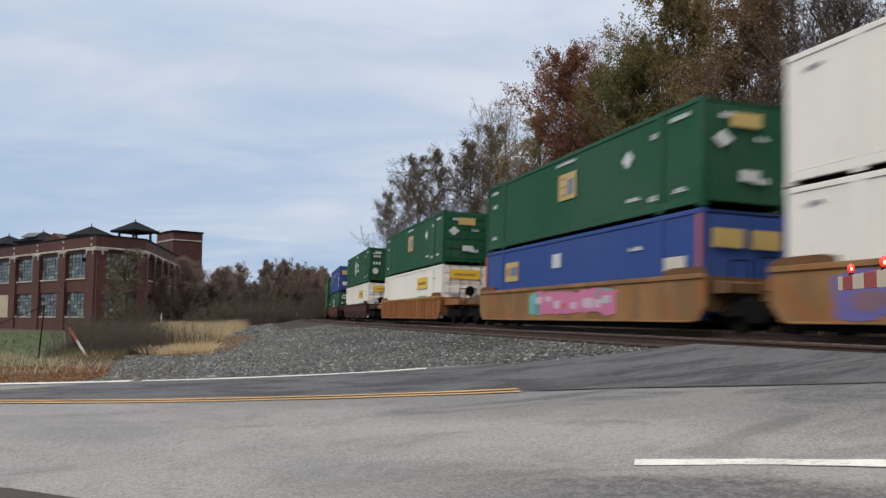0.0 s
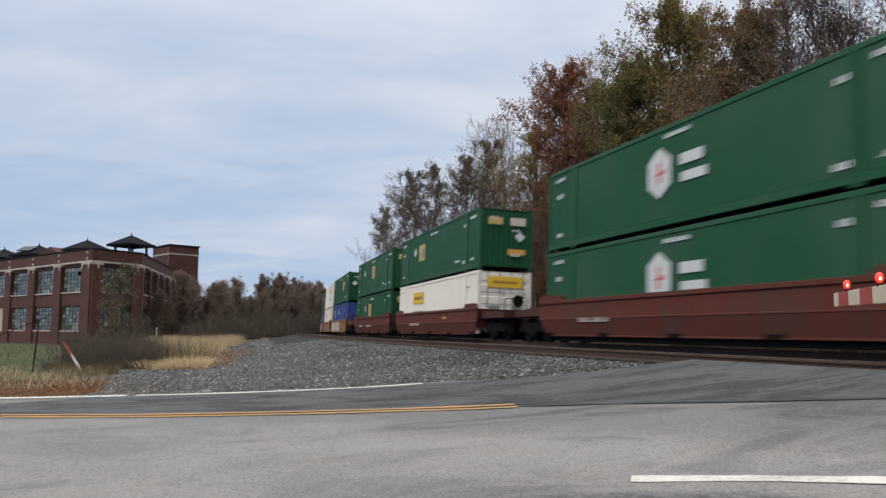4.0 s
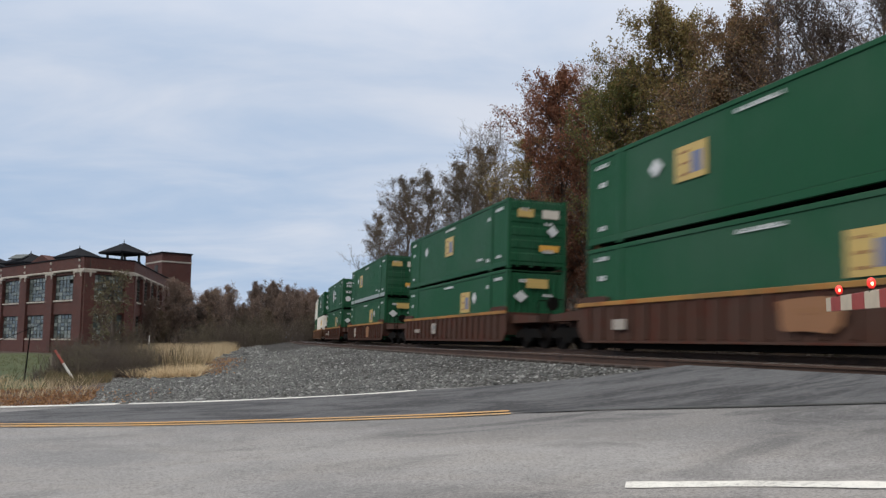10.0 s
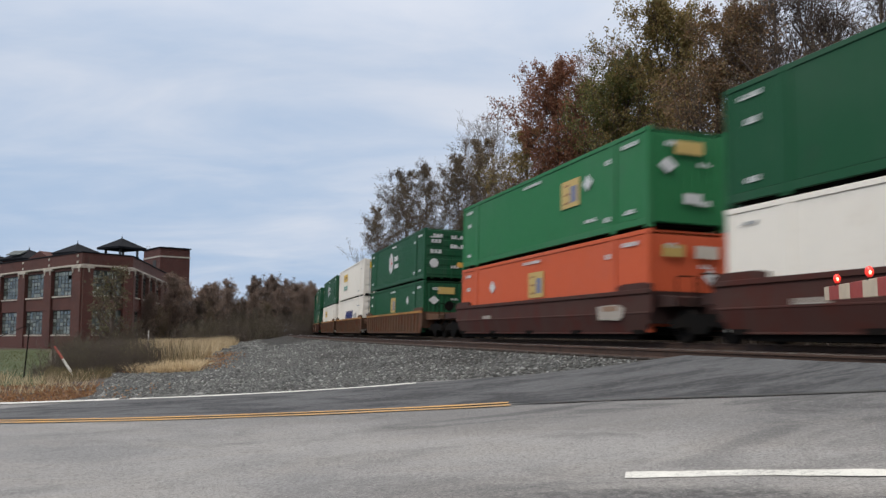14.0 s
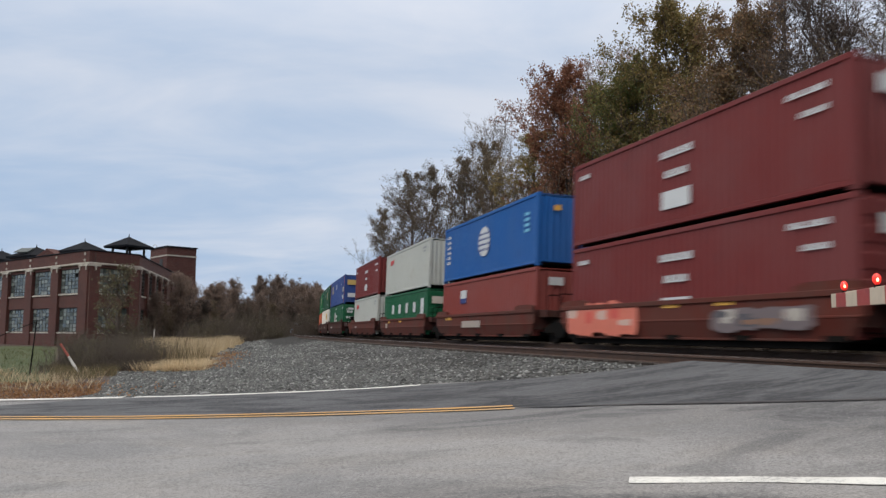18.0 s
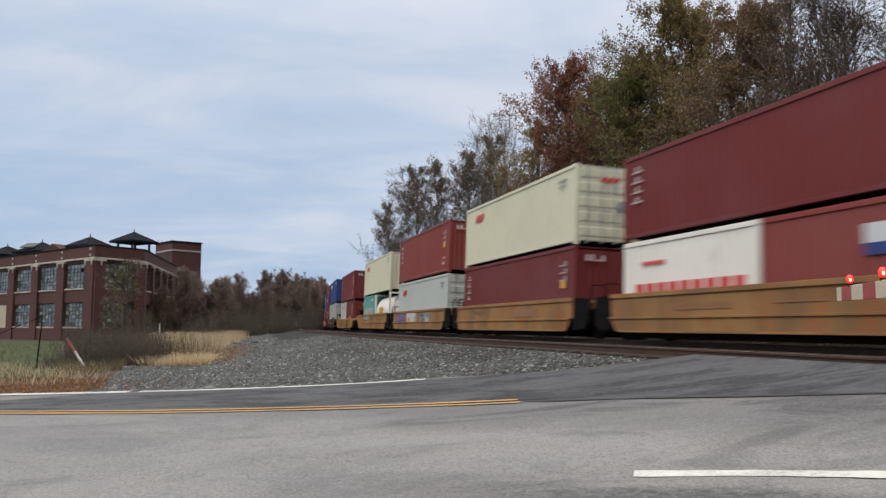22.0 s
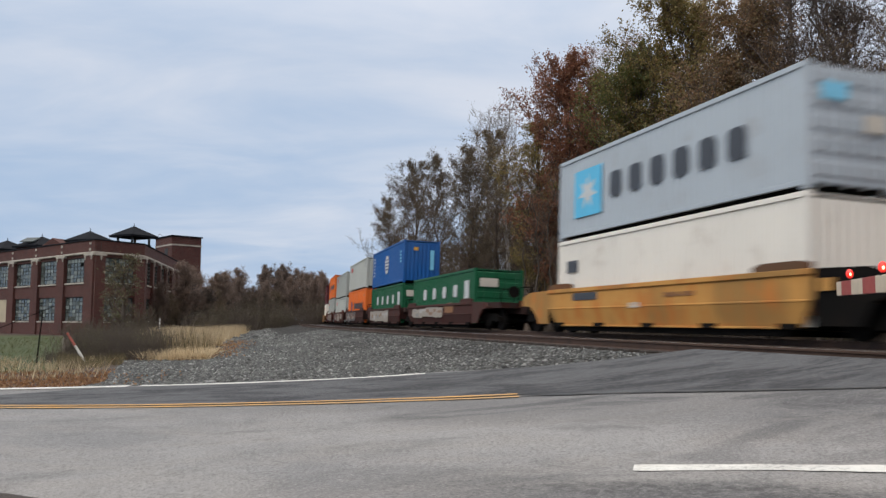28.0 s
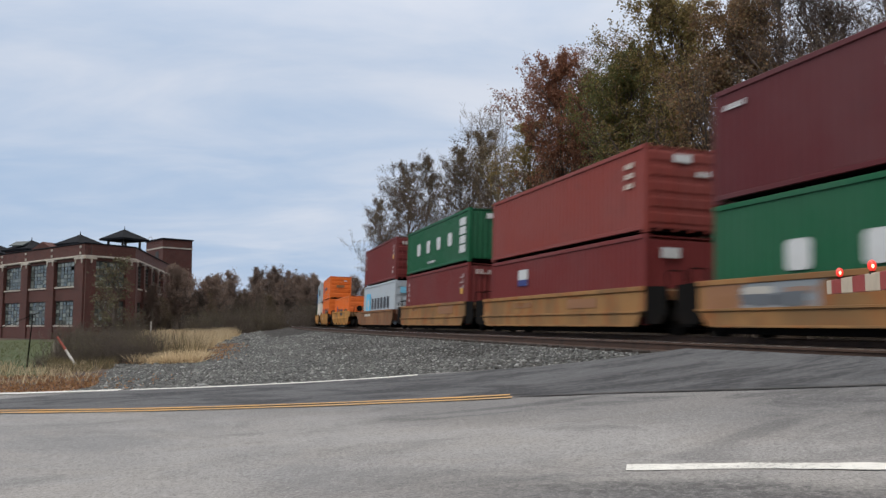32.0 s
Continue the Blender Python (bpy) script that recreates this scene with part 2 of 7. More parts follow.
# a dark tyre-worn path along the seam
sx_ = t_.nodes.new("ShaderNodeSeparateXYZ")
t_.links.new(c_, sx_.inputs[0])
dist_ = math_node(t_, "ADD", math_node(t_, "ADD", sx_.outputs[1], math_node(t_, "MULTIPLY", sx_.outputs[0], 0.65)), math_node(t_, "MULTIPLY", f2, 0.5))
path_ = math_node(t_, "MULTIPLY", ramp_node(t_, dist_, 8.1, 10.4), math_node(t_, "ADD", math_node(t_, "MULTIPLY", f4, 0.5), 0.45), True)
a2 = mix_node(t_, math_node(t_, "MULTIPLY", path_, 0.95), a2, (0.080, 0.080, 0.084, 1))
# the shoulder past the near edge line, dark and mottled
off_ = math_node(t_, "ADD", math_node(t_, "ADD", sx_.outputs[1], math_node(t_, "MULTIPLY", sx_.outputs[0], 0.43)), math_node(t_, "MULTIPLY", f2, 0.35))
sh_ = math_node(t_, "MULTIPLY", ramp_node(t_, off_, 6.60, 6.05), ramp_node(t_, sx_.outputs[0], -1.2, 1.6))
sh_ = math_node(t_, "MULTIPLY", sh_, math_node(t_, "ADD", math_node(t_, "MULTIPLY", ramp_node(t_, f5, 0.38, 0.60), 0.5), 0.55), True)
a2 = mix_node(t_, math_node(t_, "MULTIPLY", sh_, 0.9), a2, (0.070, 0.069, 0.070, 1))
a3 = mix_node(t_, math_node(t_, "MULTIPLY", ramp_node(t_, f3, 0.46, 0.62), 0.6), a2, (0.06, 0.058, 0.056, 1))
a3 = mix_node(t_, math_node(t_, "MULTIPLY", ramp_node(t_, f3, 0.46, 0.30), 0.5), a3, (0.50, 0.48, 0.44, 1))
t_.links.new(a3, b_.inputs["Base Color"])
bump(t_, b_, f3, 0.6, 0.012)
M_ASPH_DARK, t_, b_ = base_material("newer_dark_asphalt", 0.95)
b_.inputs["Specular IOR Level"].default_value = 0.2
c_ = coords(t_)
mp_ = t_.nodes.new("ShaderNodeMapping")
mp_.inputs["Scale"].default_value, mp_.inputs["Rotation"].default_value = (0.5, 1.3, 1), (0, 0, radians(9))
t_.links.new(c_, mp_.inputs[0])
f1 = ramp_node(t_, noise_node(t_, mp_.outputs[0], 0.9, 7, 0.72, 1.1), 0.42, 0.60)
f2 = noise_node(t_, c_, 10, 6, 0.8)
f3 = noise_node(t_, c_, 40, 3, 0.8)
a1 = mix_node(t_, f1, (0.105, 0.107, 0.112, 1), (0.042, 0.043, 0.047, 1))
a1 = mix_node(t_, math_node(t_, "MULTIPLY", ramp_node(t_, f2, 0.46, 0.66), 0.6), a1, (0.140, 0.137, 0.132, 1))
a1 = mix_node(t_, math_node(t_, "MULTIPLY", ramp_node(t_, f3, 0.48, 0.62), 0.6), a1, (0.035, 0.035, 0.036, 1))
t_.links.new(a1, b_.inputs["Base Color"])
bump(t_, b_, f3, 0.6, 0.012)
def line_paint(name, col, worn):
    """Road paint scuffed through to the asphalt."""
    m, t, b = base_material(name, 0.85)
    c = coords(t)
    chip = ramp_node(t, noise_node(t, c, 26, 5, 0.8), 0.50, 0.60)
    wide = ramp_node(t, noise_node(t, c, 1.7, 5, 0.7), 0.35, 0.70)
    q = mix_node(t, math_node(t, "MULTIPLY", chip, math_node(t, "ADD", math_node(t, "MULTIPLY", wide, 0.7), 0.25), True), (*col, 1), (*worn, 1))
    q = mix_node(t, math_node(t, "MULTIPLY", wide, 0.35), q, (*worn, 1))
    t.links.new(q, b.inputs["Base Color"])
    return m


M_LINE = line_paint("worn_white_line", (0.66, 0.65, 0.60), (0.24, 0.235, 0.225))
M_YLINE = line_paint("worn_yellow_line", (0.56, 0.31, 0.095), (0.22, 0.19, 0.15))
M_TAR = stained("black_tar_seam", (0.02, 0.02, 0.02), (0.05, 0.05, 0.05), 0.5, 0, 4, 30, 0.5, 0.1)

# ---- the line of the railway ----
TX, TY, TH, TK = 6.7935, 20.0, -0.3009, 0.0012711
SA, SB = -60.0, 420.0
RAILZ = 0.95


def line(s, off=0.0):
    """Point and heading on the left side of the loads at s metres along the track, off metres to its right."""
    c = min(max(s, SA), SB)
    h = TH + TK * c
    x = TX + (math.cos(TH) - math.cos(h)) / TK
    y = TY + (math.sin(h) - math.sin(TH)) / TK
    x, y = x + (s - c) * math.sin(h), y + (s - c) * math.cos(h)
    return x + off * math.cos(h), y - off * math.sin(h), h


CX, CY = TX + math.cos(TH) / TK, TY - math.sin(TH) / TK
HA = TH + TK * SA
AX, AY, _ = line(SA)


def across(x, y):
    """Distance to the right of the loads' left side (negative towards the camera)."""
    sa = (x - AX) * math.sin(HA) + (y - AY) * math.cos(HA)
    if sa < 0:
        return (x - AX) * math.cos(HA) - (y - AY) * math.sin(HA)
    return 1.0 / TK - math.hypot(x - CX, y - CY)


def ease(u):
    u = min(max(u, 0.0), 1.0)
    return u * u * (3 - 2 * u)


def road_z(x, y):
    return RAILZ * math.exp(-max(-across(x, y) - 3.95, 0.0) / 4.3)


def ground_z(x, y):
    q = across(x, y)
    if q < 4.5:
        z = min(RAILZ - 0.17, road_z(x, y) - 0.02)
    else:
        z = RAILZ - 0.17 - 0.45 * ease((q - 4.5) / 2.0) + 13.0 * ease((q - 7.5) / 34.0) * ease((175 - y) / 60.0)
    if q < 4.5 and y < 16:
        return z
    z += 0.05 * noise.noise((x * 0.35, y * 0.35, 0)) * ease((abs(q + 1) - 5) / 6) * ease((y - 16) / 4 if q < 4.5 else 1)
    return z


def slant(x):
    """Far edge of the asphalt."""
    if x < -0.06:
        return 15.25 + 0.03 * x
    return 15.23 - 0.44 * (x + 0.06)


def region(x, y):
    """0 ballast, 1 lawn, 2 leaf litter, 3 dry meadow, 4 oily track bed darkened for shade, 5 grimy ballast near the
    rails.
    """
    q = across(x, y)
    n = noise.noise((x * 0.4, y * 0.4, 3)) * 1.2
    if q > 5.5:
        return 2
    if q > -4.5:
        return 4
    if q > -7.6 + n * 0.8 and y > slant(x) - 0.5:
        return 5
    if y < 15.5 and x > -60:
        return 0
    e = -7.1 - 0.21 * max(y - 23, 0) + n if y > 28.6 else -7.1 - 0.34 * max(y - 17, 0) + n * 0.6
    if x > e and y < 120:
        return 0
    if y < 27 and x > -0.47 * y or y < 20 or y > 75 or -0.47 * y < x < -0.365 * y:
        return 2
    return 3 if x >= -0.365 * y else 1


def axis(lo, hi, fine_lo, fine_hi, step, grow=1.25):
    v = [fine_lo + i * step for i in range(int((fine_hi - fine_lo) / step) + 1)]
    s = step
    while v[-1] < hi:
        s *= grow
        v.append(v[-1] + s)
    s = step
    while v[0] > lo:
        s *= grow
        v.insert(0, v[0] - s)
    return v


def sheet(name, xs, ys, zf, mats, pick=None, keep=None, trim=None):
    pts = [trim(x, y) if trim else (x, y) for y in ys for x in xs]
    verts = [(x, y, zf(x, y)) for x, y in pts]
    n = len(xs)
    faces, idx = [], []
    for j in range(len(ys) - 1):
        for i in range(n - 1):
            cx, cy = (xs[i] + xs[i + 1]) / 2, (ys[j] + ys[j + 1]) / 2
            if keep and not keep(cx, cy):
                continue
            a = j * n + i
            faces.append((a, a + 1, a + n + 1, a + n))
            idx.append(pick(cx, cy) if pick else 0)
    me = bpy.data.meshes.new(name)
    me.from_pydata(verts, [], faces)
    for m in mats:
        me.materials.append(m)
    me.polygons.foreach_set("material_index", idx)
    me.polygons.foreach_set("use_smooth", [True] * len(faces))
    me.update()
    return new(name, me)


ground = sheet("ground", axis(-2500, 2500, -26, 14, 0.25), axis(-600, 3000, 8, 56, 0.25), ground_z, [M_GRAVEL, M_LAWN, M_LITTER, M_DRY, M_BED, M_GRIME], region)
tagged(ground, "grey ballast, mown lawn and leaf-strewn slope round the railway", "ground", kind="structure")


def on_road(x, y):
    return y < slant(x) and across(x, y) < -3.98 and (y > 5.4 - 0.12 * x or x > -2.9 - 0.3 * y)


def band(name, pts, w, mat, lift, label, cat, step=0.5, edge=0.0, taper=0.0):
    """A strip of w metres across along a line on the road, laid lift metres above it."""
    out = []
    for (x0, y0), (x1, y1) in zip(pts, pts[1:]):
        k = max(1, int(math.hypot(x1 - x0, y1 - y0) / step))
        out += [(x0 + (x1 - x0) * i / k, y0 + (y1 - y0) * i / k) for i in range(k)]
    out.append(pts[-1])
    verts, faces = [], []
    for i, (x, y) in enumerate(out):
        a, b = out[max(i - 1, 0)], out[min(i + 1, len(out) - 1)]
        d = Vector((b[0] - a[0], b[1] - a[1])).normalized()
        ww = (w / 2 + edge * noise.noise((x * 3, y * 3, 7))) * (min(1.0, 0.1 + i * taper) if taper else 1.0)
        for sgn in (-1, 1):
            px, py = x - d.y * sgn * ww, y + d.x * sgn * ww
            verts.append((px, py, road_z(px, py) + 0.02 + lift))
        if i:
            k = 2 * i
            faces.append((k - 2, k, k + 1, k - 1))
    me = bpy.data.meshes.new(name)
    me.from_pydata(verts, [], faces)
    me.materials.append(mat)
    return tagged(new(name, me), label, cat, kind="structure")


def road_height(x, y):
    return road_z(x, y) + 0.02 + 0.006 * noise.noise((x * 0.8, y * 0.8, 1))


def frange(a, b, s):
    return [a + i * s for i in range(int(round((b - a) / s)) + 1)]


def trimmed(x, y):
    """Draws the last row of the sheet in to the asphalt's edges."""
    y = min(y, slant(x) + 0.1)
    return x - max(across(x, y) + 4.28, 0.0) * 1.04, y


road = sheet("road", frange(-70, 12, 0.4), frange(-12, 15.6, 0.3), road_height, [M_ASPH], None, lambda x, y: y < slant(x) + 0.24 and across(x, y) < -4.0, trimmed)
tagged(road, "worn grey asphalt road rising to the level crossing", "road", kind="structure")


def ruled(name, far, near, mat, lift, label, cat, rows=8, sub=6):
    """A patch between two lines on the road, with the same number of points."""
    verts, faces, k = [], [], 0
    cols = []
    for i in range(len(far) - 1):
        for j in range(sub):
            u = j / sub
            cols.append(tuple(far[i][c] + (far[i + 1][c] - far[i][c]) * u for c in (0, 1)) + tuple(near[i][c] + (near[i + 1][c] - near[i][c]) * u for c in (0, 1)))
    cols.append((*far[-1], *near[-1]))
    for fx, fy, nx, ny in cols:
        for r in range(rows + 1):
            v = r / rows
            w = 0.12 * noise.noise((fx * 1.5, v * 9, 2)) if r in (0, rows) else 0
            x, y = fx + (nx - fx) * v, fy + (ny - fy) * v + (w if r == 0 else w * 0.4)
            verts.append((x, y, road_z(x, y) + 0.02 + lift))
    n = rows + 1
    faces = [(i * n + r, i * n + r + 1, (i + 1) * n + r + 1, (i + 1) * n + r) for i in range(len(cols) - 1) for r in range(rows)]
    me = bpy.data.meshes.new(name)
    me.from_pydata(verts, [], faces)
    me.materials.append(mat)
    return tagged(new(name, me), label, cat, kind="structure")


PATCH = [(-8.6, 12.15), (-6.5, 11.95), (-4.4, 11.68), (-2.3, 11.5), (-0.7, 11.28), (1.02, 10.9), (2.19, 10.26), (3.08, 9.7), (3.9, 9.1), (5.2, 8.05)]


def beside_rail(y):
    """The asphalt's edge along the nearest rail."""
    x = 4.0
    for _ in range(4):
        x -= (across(x, y) + 4.30) * 1.04
    return x, y


ruled("road_patch", [(-8.6, 12.5), (-6.3, slant(-6.3) - 0.25), (-4.4, slant(-4.4) - 0.15), (-2.3, slant(-2.3) - 0.1), (-0.7, slant(-0.7) - 0.05), (1.0, slant(1)), (2.2, slant(2.2) + 0.05), beside_rail(slant(3.6) + 0.05), beside_rail(12.0), beside_rail(9.5)],
      PATCH, M_ASPH_DARK, 0.009, "newer dark asphalt lane beside the crossing", "asphalt")
band("road_shoulder", [(-9, 8.0), (-3.7, 5.72), (-2.3, 5.0), (0, 4.0)], 0.7, M_TIE, 0.012, "dark dirt at the edge of the asphalt", "shoulder", edge=0.3)
band("edge_line", [(-40, 14.2), (-8.2, 14.87), (-5.81, 15.09)], 0.34, M_LINE, 0.012, "faded white road edge line", "road marking", edge=0.03)
band("edge_line", [(-5.6, 15.06), (-3.12, 15.14), (-0.3, 15.1)], 0.21, M_LINE, 0.014, "white road edge line ending at the crossing", "road marking", edge=0.03)
for o in (-0.14, 0.14):
    band("centre_line", [(-40, 16.3 + o), (-6.5, 11.78 + o), (-4.4, 11.52 + o), (-2.3, 11.34 + o), (-0.7, 11.12 + o), (1.02, 10.76 + o)], 0.12, M_YLINE, 0.014, "double yellow road centre line", "road marking", edge=0.02)
band("tar_seam", [(1.05, 10.72), (2.19, 10.2), (3.08, 9.64), (4.58, 8.48), (5.2, 8.0)], 0.09, M_TAR, 0.014, "black tar-filled seam in the asphalt", "road seam", edge=0.05)
band("near_edge_line", [(1.40, 5.95), (2.22, 5.72), (2.9, 5.43), (4.15, 4.77)], 0.18, M_LINE, 0.008, "thick white line at the road's edge", "road marking", 0.06, edge=0.045, taper=0.0)

# ---- rails, ties ----


def extrude(name, prof, s0, s1, off, step, mats, pick, parent=None, z0=0.0):
    verts, faces, idx = [], [], []
    k = int((s1 - s0) / step)
    n = len(prof)
    for i in range(k + 1):
        s = s0 + (s1 - s0) * i / k
        for px, pz in prof:
            x, y, h = line(s, off + px)
            verts.append((x, y, z0 + pz))
        if i:
            for j in range(n):
                a, b = (i - 1) * n + j, (i - 1) * n + (j + 1) % n
                faces.append((a, b, b + n, a + n))
                idx.append(pick(j))
    faces += [tuple(range(n))[::-1], tuple(range(k * n, k * n + n))]
    idx += [0, 0]
    me = bpy.data.meshes.new(name)
    me.from_pydata(verts, [], faces)
    for m in mats:
        me.materials.append(m)
    me.polygons.foreach_set("material_index", idx)
    ob = new(name, me)
    ob.parent = parent
    return ob


PROF = [(-0.07, -0.17), (0.07, -0.17), (0.07, -0.155), (0.012, -0.14), (0.012, -0.045), (0.037, -0.035), (0.035, 0.0), (-0.035, 0.0), (-0.037, -0.035), (-0.012, -0.045), (-0.012, -0.14), (-0.07, -0.155)]
LEAN = 0.0327
FAR_C, NEAR_C = 1.105, -3.2
tie_me = bpy.data.meshes.new("tie")
bm = bmesh.new()
bmesh.ops.create_cube(bm, size=1, matrix=Matrix.Diagonal((2.6, 0.23, 0.18, 1)))
bmesh.ops.bevel(bm, geom=bm.edges[:], offset=0.015, segments=1, affect="EDGES")
bm.to_mesh(tie_me)
bm.free()
tie_me.materials.append(M_TIE)
for nm, c in (("railway_track_near", NEAR_C), ("railway_track_far", FAR_C)):
    root = tagged(new(nm), "rusty steel rails on weathered wooden ties in ballast", "railway track", kind="structure")
    for sgn in (-1, 1):
        extrude("rail", PROF, -70, 260, c + sgn * 0.75, 2.5, [M_RAIL, M_RAILTOP], lambda j: 1 if j == 6 else 0, root, RAILZ - sgn * 0.75 * LEAN)
    for i in range(130 if c < 0 else 40):
        x, y, h = line(-16 + i * 0.6, c)
        ob = new("tie", tie_me)
        ob.parent = root
        ob.matrix_local = pose(x, y, RAILZ - 0.25, 0, math.degrees(LEAN), -math.degrees(h))
# ---- helpers for things in parts ----


def part(name, bm, material, parent, label=""):
    me = bpy.data.meshes.new(name)
    bm.to_mesh(me)
    bm.free()
    me.materials.append(material)
    ob = new(name, me)
    ob.parent = parent
    if label:
        ob["label"] = label
    return ob


def again(name, me, parent, label="", m=None):
    ob = new(name, me)
    ob.parent = parent
    if m is not None:
        ob.matrix_local = m
    if label:
        ob["label"] = label
    return ob


def box(bm, x0, x1, y0, y1, z0, z1, bev=0.0):
    r = bmesh.ops.create_cube(bm, size=1, matrix=Matrix.Translation(((x0 + x1) / 2, (y0 + y1) / 2, (z0 + z1) / 2)) @ Matrix.Diagonal((x1 - x0, y1 - y0, z1 - z0, 1)))
    if bev:
        es = {e for v in r["verts"] for e in v.link_edges}
        bmesh.ops.bevel(bm, geom=list(es), offset=bev, segments=1, affect="EDGES")
    return bm


def boxed(*a, bev=0.0):
    return box(bmesh.new(), *a, bev=bev)


def prism(bm, poly, axis_, a, b):
    """A polygon swept from a to b along x, y or z."""
    put = {"x": lambda u, v, w: (w, u, v), "y": lambda u, v, w: (u, w, v), "z": lambda u, v, w: (u, v, w)}[axis_]
    lo = [bm.verts.new(put(u, v, a)) for u, v in poly]
    hi = [bm.verts.new(put(u, v, b)) for u, v in poly]
    bm.faces.new(lo[::-1])
    bm.faces.new(hi)
    for i in range(len(poly)):
        j = (i + 1) % len(poly)
        bm.faces.new((lo[i], lo[j], hi[j], hi[i]))
    bmesh.ops.recalc_face_normals(bm, faces=bm.faces[:])
    return bm


def tube(bm, a, b, r0, r1=None, n=8):
    a, b = Vector(a), Vector(b)
    r1 = r0 if r1 is None else r1
    q = (b - a).to_track_quat("Z", "Y")
    lo = [bm.verts.new(a + q @ Vector((math.cos(k * 2 * math.pi / n) * r0, math.sin(k * 2 * math.pi / n) * r0, 0))) for k in range(n)]
    hi = [bm.verts.new(b + q @ Vector((math.cos(k * 2 * math.pi / n) * r1, math.sin(k * 2 * math.pi / n) * r1, 0))) for k in range(n)]
    for k in range(n):
        bm.faces.new((lo[k], lo[(k + 1) % n], hi[(k + 1) % n], hi[k]))
    bm.faces.new(lo[::-1])
    bm.faces.new(hi)
    return bm


MESH = {}


def mesh_of(key, make, material):
    """One shared mesh for each kind of part and paint."""
    k = (key, material.name)
    if k not in MESH:
        bm = make()
        me = bpy.data.meshes.new(key[0])
        bm.to_mesh(me)
        bm.free()
        me.materials.append(material)
        MESH[k] = me
    return MESH[k]


# ---- containers ----


def corrugated(length, height, pitch, depth, flat):
    """A sheet of vertical corrugations in the y-z plane, facing -x, closed at the back."""
    bm = bmesh.new()
    n = max(2, int(length / pitch))
    p = length / n
    pts = []
    for i in range(n):
        y = -length / 2 + i * p
        pts += [(0, y), (0, y + p * flat), (depth, y + p * (flat + 0.12)), (depth, y + p * 0.88)]
    pts.append((0, length / 2))
    lo = [bm.verts.new((x, y, 0)) for x, y in pts]
    hi = [bm.verts.new((x, y, height)) for x, y in pts]
    for i in range(len(pts) - 1):
        bm.faces.new((lo[i], hi[i], hi[i + 1], lo[i + 1]))
    return bm


